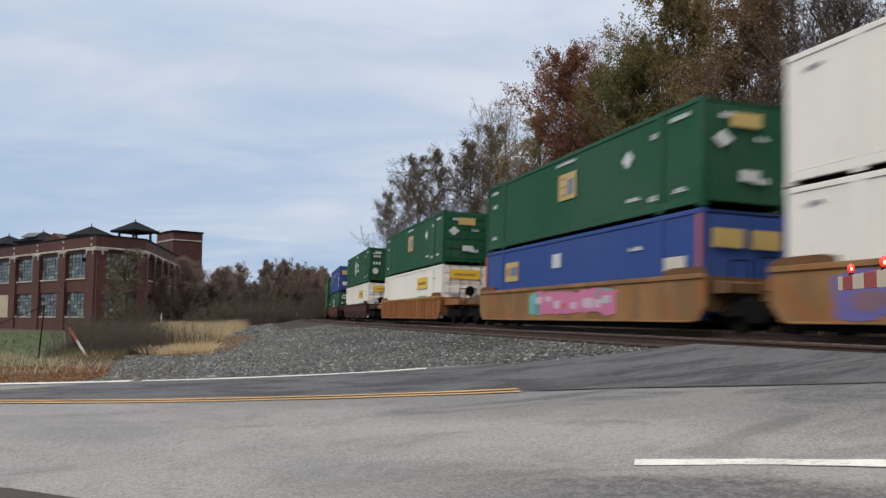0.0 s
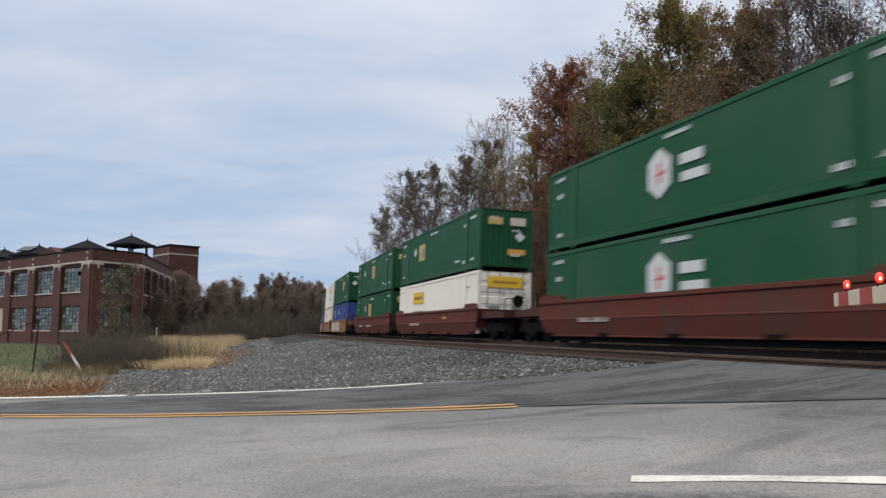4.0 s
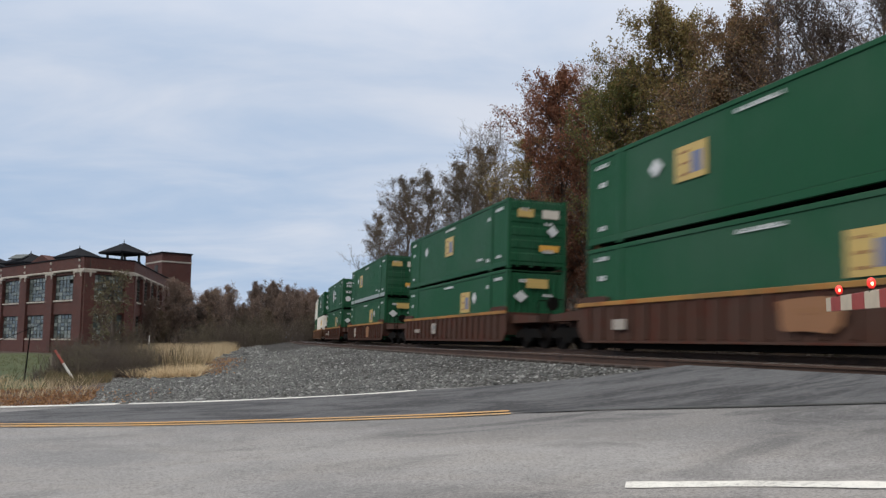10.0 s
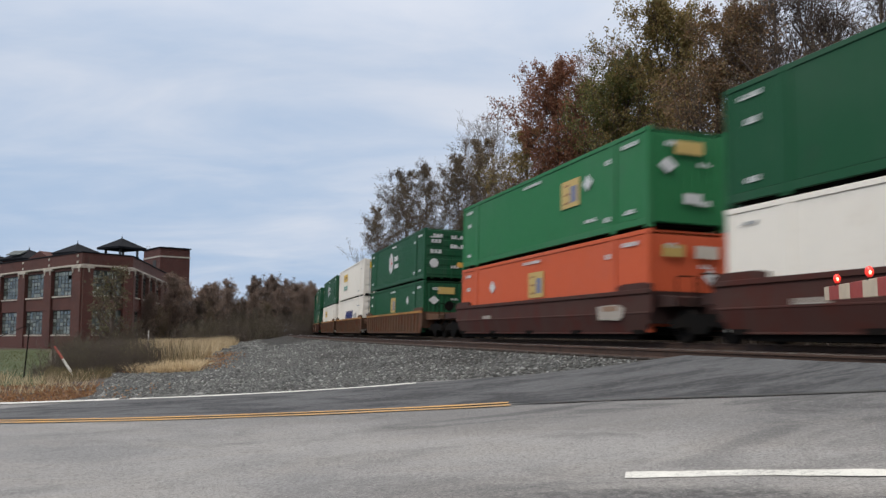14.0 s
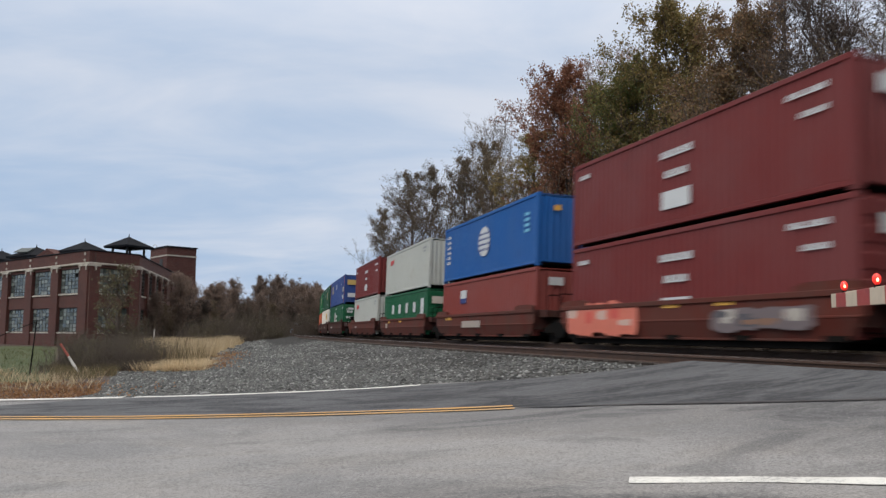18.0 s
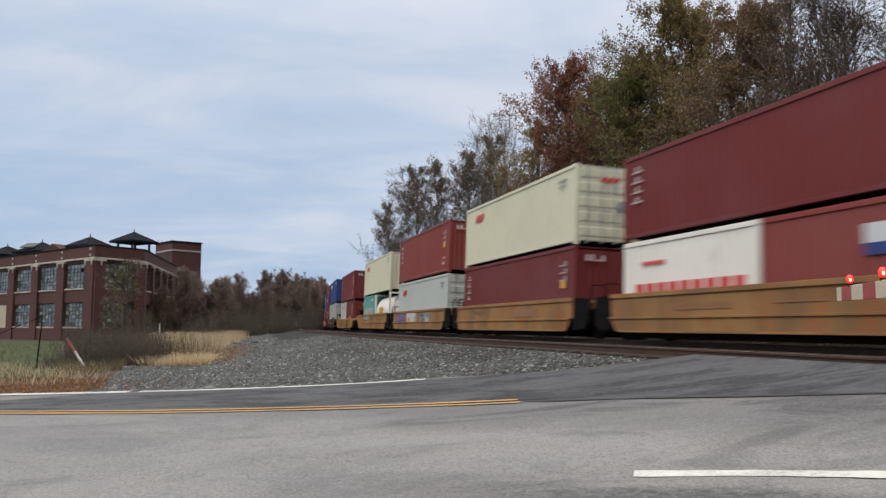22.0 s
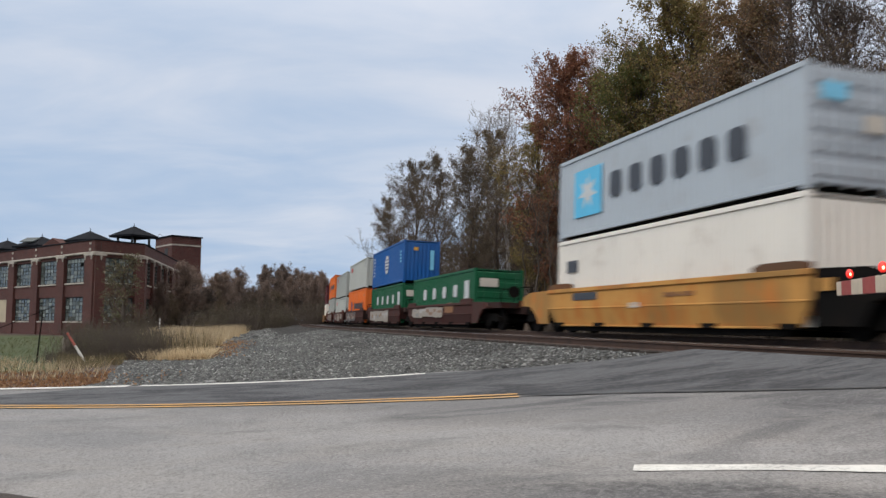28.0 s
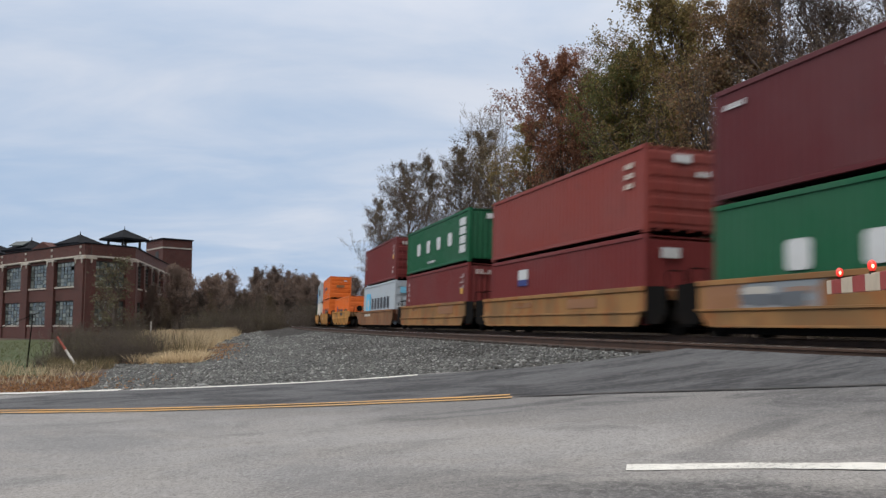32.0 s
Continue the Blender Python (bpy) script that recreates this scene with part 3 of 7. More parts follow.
def container(length, width, height, colour, doors, label, marks=()):
    """Origin under the middle of the floor; +y is the way of travel. doors: 'rear' or 'front'."""
    m = paint(colour, COL[colour])
    root = new("shipping_container")
    tagged(root, label, "container", "containers on the train")
    L, Wd, H, hw = length, width, height, width / 2
    iso = L < 14
    key = (L, Wd, H)
    post, rail = 0.16, 0.14
    side = mesh_of(("side_panel", *key), lambda: corrugated(L - 2 * post, H - (0.36 if iso else 0.44), 0.278 if iso else 0.42, 0.036 if iso else 0.022, 0.38 if iso else 0.62), m)
    zp = 0.225 if iso else 0.305
    again("side_panel", side, root, "", pose(-hw + 0.025, 0, zp))
    again("side_panel", side, root, "", pose(hw - 0.02, 0, zp, 0, 0, 180))
    end = mesh_of(("end_wall", *key), lambda: corrugated(Wd - 2 * post, H - 0.30, 0.25, 0.04, 0.38), m)
    again("end_wall", end, root, "", pose(0, (L / 2 - 0.03) * (1 if doors == "rear" else -1), 0.17, 0, 0, -90 if doors == "rear" else 90))
    again("roof_panel", mesh_of(("roof_panel", *key), lambda: boxed(-hw + 0.08, hw - 0.08, -L / 2 + 0.1, L / 2 - 0.1, H - 0.06, H - 0.02), m), root)
    again("underframe", mesh_of(("underframe", *key), lambda: boxed(-hw + 0.25, hw - 0.25, -L / 2 + 0.2, L / 2 - 0.2, 0.08, 0.16), M_DARK), root)
    top = mesh_of(("top_rail", *key), lambda: boxed(0, 0.09, -L / 2, L / 2, H - 0.13, H, bev=0.012), m)
    low = mesh_of(("bottom_rail", *key), lambda: boxed(0, 0.09, -L / 2 + 0.1, L / 2 - 0.1, 0.085, 0.21 if iso else 0.29, bev=0.012), m)
    for x in (-hw, hw - 0.09):
        again("top_rail", top, root, "", pose(x, 0, 0))
        again("bottom_rail", low, root, "", pose(x, 0, 0))

    def post_mesh():
        bm = boxed(0, post, 0, post, 0.0, H, bev=0.012)
        box(bm, -0.006, post + 0.004, -0.006, post, -0.004, 0.118)
        box(bm, -0.006, post + 0.004, -0.006, post, H - 0.118, H + 0.004)
        return bm
    pm = mesh_of(("corner_post", *key), post_mesh, m)
    for x, y, r in ((-hw, -L / 2, 0), (hw, -L / 2, 90), (hw, L / 2, 180), (-hw, L / 2, 270)):
        again("corner_post", pm, root, "", pose(x, y, 0, 0, 0, r))
    if not iso:
        inner = mesh_of(("lifting_post", *key), lambda: boxed(0, 0.05, -0.15, 0.15, 0.0, H, bev=0.008), m)
        for y in (-6.1, 6.1):
            again("lifting_post", inner, root, "", pose(-hw - 0.012, y, 0))
            again("lifting_post", inner, root, "", pose(hw - 0.038, y, 0))
    # door leaves with their locking rods
    sgn = -1 if doors == "rear" else 1
    wleaf = (Wd - 2 * post) / 2

    def leaf():
        prof = [(0.08, H - 0.13), (0.08, 0.15), (0.03, 0.15)]
        for k in range(5):
            z = 0.3 + (H - 0.75) * k / 4
            e = z + (H - 0.75) / 4 * 0.62
            prof += [(0.03, z - 0.02), (0.0, z + 0.02), (0.0, e - 0.02), (0.03, e + 0.02)]
        prof.append((0.03, H - 0.13))
        return prism(bmesh.new(), prof, "x", -wleaf / 2 + 0.01, wleaf / 2 - 0.01)

    def rod():
        bm = tube(bmesh.new(), (0, 0, 0.05), (0, 0, H - 0.04), 0.022, n=6)
        box(bm, -0.04, 0.04, -0.02, 0.05, 0.05, 0.12)
        box(bm, -0.04, 0.04, -0.02, 0.05, H - 0.12, H - 0.05)
        box(bm, -0.03, 0.03, -0.015, 0.05, H * 0.3, H * 0.3 + 0.08)
        box(bm, -0.03, 0.03, -0.015, 0.05, H * 0.7, H * 0.7 + 0.08)
        box(bm, 0.0, 0.36, -0.03, -0.01, H * 0.42, H * 0.42 + 0.035)
        return bm
    lm = mesh_of(("door", *key), leaf, m)
    rm = mesh_of(("locking_rod", H), rod, M_GALV if colour in ("white", "grey", "palegrey", "bluegrey", "cream") else m)
    for k in (-1, 1):
        y = sgn * L / 2
        d = again("door", lm, root, "", pose(k * wleaf / 2, y, 0) if sgn < 0 else pose(-k * wleaf / 2, y, 0, 0, 0, 180))
        for dx in (-0.24, 0.28):
            again("locking_rod", rm, d, "", pose(dx * wleaf, -0.045, 0))
    # painted marks on the left side and on the rear end
    for mk in marks:
        place(root, L, Wd, H, *mk)
    return root


def plate(shape, w, h):
    """A thin plate facing -y, in the x-z plane, centred on its origin."""
    bm = bmesh.new()
    if shape == "bar" and h < 0.24 and w > 2.4 * h:
        # a line of small illegible characters
        r = random.Random(round(w * 100) + round(h * 1000))
        n = max(3, int(w / (h * 0.85)))
        poly = [(-w / 2, -h / 2), (w / 2, -h / 2)]
        for k in range(n - 1, -1, -1):
            c, d = -w / 2 + w * (k + 0.5) / n, w / n * 0.34
            q = h * r.uniform(0.4, 0.5) if r.random() > 0.12 else -h * 0.2
            poly += [(c + d, -h * 0.3), (c + d, q), (c - d, q), (c - d, -h * 0.3)]
        prism(bm, poly, "y", -0.004, 0.004)
    elif shape == "block":
        # a plain block with clipped corners
        c = 0.12 * min(w, h)
        x, z = w * 0.36, h * 0.42
        prism(bm, [(-x, -z + c), (-x + c, -z), (x - c, -z), (x, -z + c), (x, z - c), (x - c, z), (-x + c, z), (-x, z - c)], "y", -0.004, 0.004)
    elif shape == "slant":
        # a leaning block with a notch
        e = h * 0.14
        prism(bm, [(-w / 2 - e, -h / 2), (w * 0.22 - e, -h / 2), (w * 0.30, -h * 0.05), (w / 2, -h * 0.05), (w / 2 + e, h / 2), (-w * 0.2 + e, h / 2), (-w * 0.28, h * 0.1), (-w / 2, h * 0.1)], "y", -0.004, 0.004)
    elif shape == "bar":
        box(bm, -w / 2, w / 2, -0.004, 0.004, -h / 2, h / 2)
    elif shape.startswith("blob"):
        r = random.Random(shape)
        n = 14
        poly = []
        for k in range(n):
            c, e = math.cos(2 * math.pi * k / n + 0.2), math.sin(2 * math.pi * k / n + 0.2)
            poly.append((math.copysign(abs(c) ** 0.45, c) * w / 2 * r.uniform(0.78, 1.08), math.copysign(abs(e) ** 0.45, e) * h / 2 * r.uniform(0.82, 1.06)))
        prism(bm, poly, "y", -0.002, 0.002)
    else:
        n = {"diamond": 4, "hex": 6, "disc": 20, "star": 14}[shape]
        poly = []
        for k in range(n):
            a = 2 * math.pi * k / n + (math.pi / 2 if shape != "hex" else math.pi / 6)
            r = 1.0 if shape != "star" or k % 2 == 0 else 0.42
            poly.append((math.cos(a) * r * w / 2, math.sin(a) * r * h / 2))
        prism(bm, poly, "y", -0.004, 0.004)
    return bm


MARK = {}


def place(root, L, Wd, H, face, shape, u, v, w, h, colour, name="painted_mark", proud=0.0):
    """A painted mark. Side: u metres from the front end backwards; rear: u metres from the left post. v: up from the floor."""
    if colour not in MARK:
        MARK[colour] = stained(colour + "_decal", MCOL[colour], tuple(c * 0.7 for c in MCOL[colour]), 0.5, 0, 1.5, 12, 0.3, 0.0)
    me = mesh_of((name, shape, round(w, 2), round(h, 2)), lambda: plate(shape, w, h), MARK[colour])
    if face == "side":
        again(name, me, root, "", pose(-Wd / 2 - 0.004 - proud, L / 2 - u, v, 0, 0, -90))
    else:
        again(name, me, root, "", pose(-Wd / 2 + u, -L / 2 - 0.062 - proud, v))


MCOL = {"white": (0.55, 0.56, 0.55), "gold": (0.50, 0.35, 0.11), "bluegold": (0.14, 0.16, 0.25), "yellow": (0.72, 0.46, 0.03), "greenmark": (0.09, 0.28, 0.20),
        "red": (0.55, 0.045, 0.035), "navymark": (0.02, 0.035, 0.16), "sky": (0.10, 0.48, 0.72), "char": (0.045, 0.05, 0.06), "blackmark": (0.02, 0.02, 0.02),
        "pink": (0.55, 0.16, 0.28), "aqua": (0.12, 0.42, 0.38), "purple": (0.13, 0.11, 0.32), "graf": (0.55, 0.50, 0.42), "grafgrey": (0.22, 0.24, 0.25),
        "grafred": (0.60, 0.16, 0.10), "amber": (0.62, 0.33, 0.05), "cyan": (0.2, 0.55, 0.75), "orangepost": (0.42, 0.10, 0.06), "brownmark": (0.24, 0.11, 0.04), "strip": (0.30, 0.34, 0.33), "dimwhite": (0.44, 0.37, 0.35), "codered": (0.26, 0.11, 0.10), "brightblue": (0.020, 0.050, 0.330)}
# ---- marks of the fleets: plain shapes in their colours ----


def small_codes(L, H, col="white"):
    r = [("side", "bar", 0.9, H - 0.35, 0.75, 0.13, col), ("side", "bar", 0.95, H - 0.95, 0.45, 0.16, col), ("side", "bar", 0.95, 0.55, 0.45, 0.14, col),
         ("side", "bar", L - 1.0, H - 0.35, 0.9, 0.13, col), ("side", "bar", L - 1.0, 0.55, 0.7, 0.13, col), ("side", "bar", L - 2.2, H - 0.6, 0.5, 0.16, col), ("side", "bar", L - 2.3, 0.5, 0.5, 0.16, col)]
    r += [("rear", "bar", 0.75, H - 0.45, 0.5, 0.14, col), ("rear", "bar", 1.75, 0.75, 0.5, 0.16, col), ("rear", "bar", 1.8, H - 1.0, 0.45, 0.12, col)]
    return r


def marks_for(style, L, H):
    if style.startswith("block"):  # square gold sign with a blue corner, a white diamond
        _, g, d, *more = style.split(":")
        g, d = float(g), float(d)
        z = H * 0.60
        r = small_codes(L, H) + [("side", "bar", g, z, 1.36, 0.94, "gold"), ("side", "bar", g + 0.26, z - 0.04, 0.46, 0.55, "bluegold", "painted_mark", 0.004)]
        r += [("side", "bar", g - 0.28, z + dz, 0.42, 0.07, "brownmark", "painted_mark", 0.004) for dz in (-0.3, 0.0, 0.3)]
        r += [("side", "diamond", d, H * 0.65, 0.66, 0.56, "white"), ("side", "bar", L * 0.5, H - 0.3, 1.6, 0.11, "white"), ("side", "bar", L - 3.4, 0.62, 0.8, 0.11, "white")]
        if more:  # a pale strip along the foot
            r.append(("side", "bar", L / 2, 0.19, L - 0.5, 0.26, "strip"))
        if d < 6:
            r += [("rear", "bar", 0.75, H - 0.6, 0.7, 0.34, "gold"), ("rear", "bar", 1.85, H - 0.6, 0.75, 0.36, "graf"), ("rear", "diamond", 1.95, H * 0.55, 0.5, 0.5, "white"), ("rear", "bar", 1.8, H * 0.3, 0.85, 0.26, "amber")]
        else:
            r += [("rear", "bar", 1.3, H - 0.55, 0.95, 0.38, "gold"), ("rear", "diamond", 0.6, H * 0.62, 0.6, 0.5, "white"), ("rear", "bar", 1.4, H * 0.30, 0.6, 0.3, "white")]
        return r
    if style == "hex":  # white six-sided sign and a short legend
        return small_codes(L, H) + [("side", "hex", 7.25, H * 0.55, 1.3, 1.45, "white"), ("side", "bar", 7.25, H * 0.55, 0.6, 0.12, "red", "painted_mark", 0.004), ("side", "bar", 7.25, H * 0.55, 0.12, 0.6, "red", "painted_mark", 0.004),
                                    ("side", "bar", 8.75, H * 0.62, 1.0, 0.3, "white"), ("side", "bar", 8.85, H * 0.45, 1.1, 0.26, "white"), ("side", "bar", L * 0.5, H - 0.3, 1.2, 0.12, "white"),
                                    ("rear", "bar", 0.65, H - 0.42, 0.75, 0.22, "white"), ("rear", "bar", 0.65, H - 0.72, 0.6, 0.2, "white"), ("rear", "bar", 0.65, H * 0.55, 0.7, 0.22, "white"), ("rear", "bar", 1.85, H * 0.84, 0.7, 0.2, "white"), ("rear", "bar", 1.85, H * 0.66, 0.8, 0.22, "white"), ("rear", "bar", 2.1, H * 0.3, 0.45, 0.28, "amber"), ("rear", "disc", 0.55, H * 0.32, 0.5, 0.5, "white")]
    if style == "banner":  # yellow banner above a green legend
        return [("side", "bar", 4.95, H * 0.70, 2.5, 0.66, "yellow"), ("side", "bar", 4.95, H * 0.70, 1.9, 0.16, "brownmark", "painted_mark", 0.004), ("side", "bar", 4.95, H * 0.38, 2.3, 0.34, "greenmark"), ("side", "bar", 4.95, H * 0.38, 1.8, 0.08, "white", "painted_mark", 0.004),
                ("side", "bar", 0.8, H - 0.4, 0.5, 0.08, "grafgrey"), ("side", "bar", L - 1.5, H - 0.7, 0.5, 0.07, "grafgrey"), ("side", "bar", L - 2.6, 0.45, 0.9, 0.08, "grafgrey"),
                ("rear", "bar", 1.3, H - 0.5, 1.7, 0.5, "yellow"), ("rear", "bar", 1.3, H - 0.5, 1.2, 0.12, "brownmark", "painted_mark", 0.004), ("rear", "bar", 0.8, H * 0.4, 0.5, 0.3, "grafgrey"), ("rear", "bar", 1.9, H * 0.4, 0.5, 0.3, "grafgrey"), ("rear", "bar", 1.9, H * 0.6, 0.5, 0.2, "graf")]
    if style == "bannerb":
        return [(f, sh, (u + 6.75 if f == "side" and u < 5 and c in ("yellow", "greenmark", "brownmark", "white") else u), v, w, h, c, *r) for f, sh, u, v, w, h, c, *r in marks_for("banner", L, H)]
    if style == "bluebar":  # long dark-blue legend
        a = [("side", "slant", 6.0 + k * 0.95, H * 0.50, 0.86, 0.86, "navymark") for k in range(5)] + [("side", "disc", 11.3, H * 0.46, 0.5, 0.4, "grafgrey"), ("side", "disc", 12.2, H * 0.50, 0.6, 0.5, "grafgrey")]
        return a + [("side", "bar", L - 2.5, H - 0.7, 1.4, 0.1, "grafgrey"), ("rear", "bar", 1.3, H - 0.6, 1.5, 0.3, "grafgrey")]
    if style == "bluebox":
        return [("side", "bar", 3.1, H * 0.66, 1.4, 0.78, "gold"), ("side", "bar", 3.35, H * 0.66, 0.75, 0.36, "bluegold", "painted_mark", 0.004), ("side", "bar", 2.7, H * 0.66, 0.2, 0.3, "brownmark", "painted_mark", 0.004), ("side", "bar", 0.09, H * 0.5, 0.17, H - 0.3, "orangepost", "painted_mark", 0.012), ("side", "bar", L - 0.09, H * 0.5, 0.17, H - 0.3, "orangepost", "painted_mark", 0.012), ("side", "bar", L * 0.46, H * 0.72, 0.7, 0.5, "white"), ("side", "bar", L * 0.8, H * 0.72, 0.8, 0.12, "white"), ("side", "bar", L - 1.2, H * 0.5, 1.0, 0.5, "graf"), ("side", "bar", L - 1.2, H * 0.25, 1.0, 0.4, "white"),
                ("rear", "bar", 0.75, H - 0.75, 0.95, 0.5, "gold"), ("rear", "bar", 1.9, H - 0.75, 0.9, 0.5, "gold"), ("rear", "bar", 0.75, H * 0.3, 0.8, 0.4, "white")]
    if style == "stamp":  # small red sign at the front top, as on reefers
        return [*[("side", "slant", 1.62 + k * 0.36, H * 0.78, 0.36, 0.34, "red") for k in range(3)], *[("rear", "slant", 1.05 + k * 0.24, H * 0.82, 0.22, 0.2, "red") for k in range(3)], ("side", "bar", L - 1.1, H - 0.45, 0.7, 0.1, "grafgrey"), ("side", "bar", L - 1.1, H - 0.65, 0.5, 0.1, "grafgrey"), ("rear", "bar", 1.85, H * 0.5, 0.5, 0.3, "grafgrey"), ("rear", "bar", 1.9, H * 0.3, 0.4, 0.2, "graf")]
    if style == "zline":
        return [("side", "bar", 6.05, H * 0.74, 1.5, 0.2, "white"), ("side", "bar", 6.05, H * 0.54, 1.1, 0.2, "white"), ("side", "bar", 6.05, H * 0.28, 1.3, 0.5, "white"), ("side", "bar", 0.8, H * 0.83, 0.7, 0.14, "white"), ("side", "bar", L - 1.3, H * 0.83, 1.2, 0.14, "white"), ("side", "bar", L - 1.1, H * 0.66, 0.8, 0.14, "white"), ("rear", "bar", 1.2, H * 0.8, 1.3, 0.4, "white"), ("rear", "bar", 1.7, H * 0.5, 0.7, 0.3, "graf")]
    if style == "codes":
        return [("side", "bar", 0.75, H * 0.82 - k * 0.3, 0.55, 0.2, "dimwhite") for k in range(4)] + [("side", "bar", L - 0.9, H * 0.8 - k * 0.26, 0.55, 0.18, "dimwhite") for k in range(3)] + [("side", "bar", L - 1.0, H * 0.2, 0.5, 0.16, "dimwhite"), ("side", "bar", L - 0.9, H * 0.55, 0.4, 0.28, "amber"), ("side", "bar", L - 0.9, H * 0.3, 0.4, 0.1, "graf"),
                                                                                         ("rear", "bar", 0.75, H * 0.86, 0.8, 0.22, "dimwhite"), *[("rear", "bar", 2.05, H * 0.84 - k * 0.24, 0.32, 0.12, "codered") for k in range(5)], ("rear", "bar", 1.75, H * 0.2, 0.5, 0.26, "amber")]
    if style == "plain":
        return [("side", "bar", L - 0.9, H * 0.8 - k * 0.3, 0.5, 0.16, "graf") for k in range(3)] + [("rear", "bar", 1.2, H * 0.86, 0.6, 0.24, "white"), ("rear", "bar", 1.9, H * 0.7, 0.5, 0.16, "white")]
    if style == "ring":  # white ring of bars on blue
        a = [("side", "disc", 6.15, H * 0.55, 1.5, 1.35, "white")] + [("side", "bar", 6.15, H * 0.55 + dz, 1.6, 0.10, "navymark", "painted_mark", 0.004) for dz in (-0.36, -0.12, 0.12, 0.36)]
        a += [("side", "bar", 0.8, H * 0.82 - k * 0.26, 0.65, 0.15, "white") for k in range(6)]
        return a + [("side", "bar", L - 1.0, H * 0.75 - k * 0.22, 0.5, 0.12, "cyan") for k in range(4)] + [("rear", "bar", 1.9, H * 0.55, 0.25, 1.3, "cyan"), ("rear", "bar", 0.8, H * 0.8, 0.3, 0.2, "amber")]
    if style == "letters":  # four big spaced white letters, drawn as blocks
        a = []
        for k in range(4):
            a.append(("side", "block", 2.81 + k * 2.1, H * 0.52, 1.0, 0.8, "white"))
        a += [("side", "bar", L - 0.95, H * 0.78 - k * 0.44, 0.95, 0.36, "white") for k in range(4)] + [("side", "bar", 5.6, H * 0.18, 1.5, 0.12, "white")]
        return a + [("rear", "bar", 1.2, H * 0.86, 0.7, 0.24, "white")]
    if style == "shortword":  # a faded white word along a short box
        return [("side", "block", 1.15 + k * 0.74, H * 0.52, 0.58, 0.62, "graf") for k in range(6)] + [("side", "bar", 0.7, H * 0.84, 0.6, 0.12, "white"), ("side", "bar", 4.6, H * 0.86, 1.0, 0.12, "white")]
    if style == "bluepatch":  # the blue box with a brighter repainted patch and white codes at its end
        a = [k for k in marks_for("bluebox", L, H) if k[0] == "side" and k[6] not in ("graf",)]
        return a + [("side", "bar", 9.6, H * 0.42, 3.4, 0.8, "brightblue"), ("rear", "bar", 1.3, H * 0.66, 0.9, 0.22, "white"), ("rear", "bar", 1.3, H * 0.5, 0.9, 0.2, "white"), ("rear", "bar", 1.3, H * 0.28, 0.8, 0.3, "graf")]
    if style == "lowletters":
        a = []
        for k in range(4):
            a.append(("side", "block", 2.9 + k * 2.05, H * 0.62, 0.9, 0.72, "white"))
        return a + [("side", "bar", L - 1.2, H * 0.62, 0.7, 0.9, "white"), ("rear", "bar", 0.7, H * 0.75, 0.9, 0.4, "graf")]
    if style in ("long", "longlow", "longsmall"):  # dark legend and a blue device on orange
        a, b, n = {"long": (4.7, 10.7, 11), "longlow": (4.5, 10.6, 11), "longsmall": (3.9, 7.4, 11)}[style]
        st = (b - a) / n
        r = [("side", "bar", 2.7, H * 0.5, 0.5, 0.9, "navymark"), ("side", "diamond", 3.0, H * 0.56, 0.8, 0.4, "navymark", "painted_mark", 0.003)]
        r += [("side", "bar", a + (k + 0.5) * st, H * 0.5 + (0.08 if k in (0, 6) else 0), st * 0.66, st * (1.3 if k in (0, 6, 10) else 0.9), "char") for k in range(n)]
        return r + [("side", "bar", L - 1.0, H * 0.8, 0.6, 0.12, "brownmark"), ("side", "bar", L - 2.6, 0.5, 1.6, 0.22, "brownmark"), ("rear", "bar", 1.2, H * 0.55, 0.9, 0.3, "brownmark"), ("rear", "bar", 1.8, H * 0.8, 0.5, 0.14, "white")]
    if style == "starbox":  # light-blue square with a white star, then a long dark legend
        return [("side", "bar", 2.15, H * 0.52, 1.9, 1.6, "sky"), ("side", "star", 2.15, H * 0.52, 1.35, 1.2, "white", "painted_mark", 0.004)] + [("side", "block", 4.0 + k * 1.17, H * 0.52, 0.98, 0.95, "char") for k in range(6)] + [("rear", "bar", 0.7, H * 0.78, 0.7, 0.4, "cyan"), ("rear", "bar", 1.8, H * 0.55, 0.6, 0.4, "graf")]
    if style == "window":
        return [("side", "bar", 1.1, H * 0.68, 0.8, 0.4, "char"), ("rear", "bar", 1.2, H * 0.3, 1.2, 0.2, "graf")]
    if style == "navy":
        return [("side", "bar", 2.7, H * 0.80, 2.6, 0.34, "white"), ("side", "bar", 1.2, H * 0.72, 0.22, 0.4, "red", "painted_mark", 0.004), ("side", "bar", L - 1.0, H * 0.83, 0.9, 0.25, "graf"), ("rear", "bar", 1.7, H * 0.84, 0.7, 0.16, "white"), ("rear", "bar", 1.8, H * 0.2, 0.5, 0.2, "white")]
    if style == "reds":
        return [*[("side", "bar", 0.9 + k * 0.56, H * 0.42, 0.4, 0.5, "red") for k in range(9)], ("side", "bar", 1.6, H * 0.74, 1.2, 0.12, "red")]
    if style == "sign":
        return [("side", "bar", 3.4, H * 0.70, 0.9, 0.6, "white"), ("side", "bar", 3.4, H * 0.62, 0.9, 0.24, "navymark", "painted_mark", 0.004), ("rear", "bar", 0.8, H * 0.8, 0.6, 0.3, "white")]
    return []


# ---- well cars ----


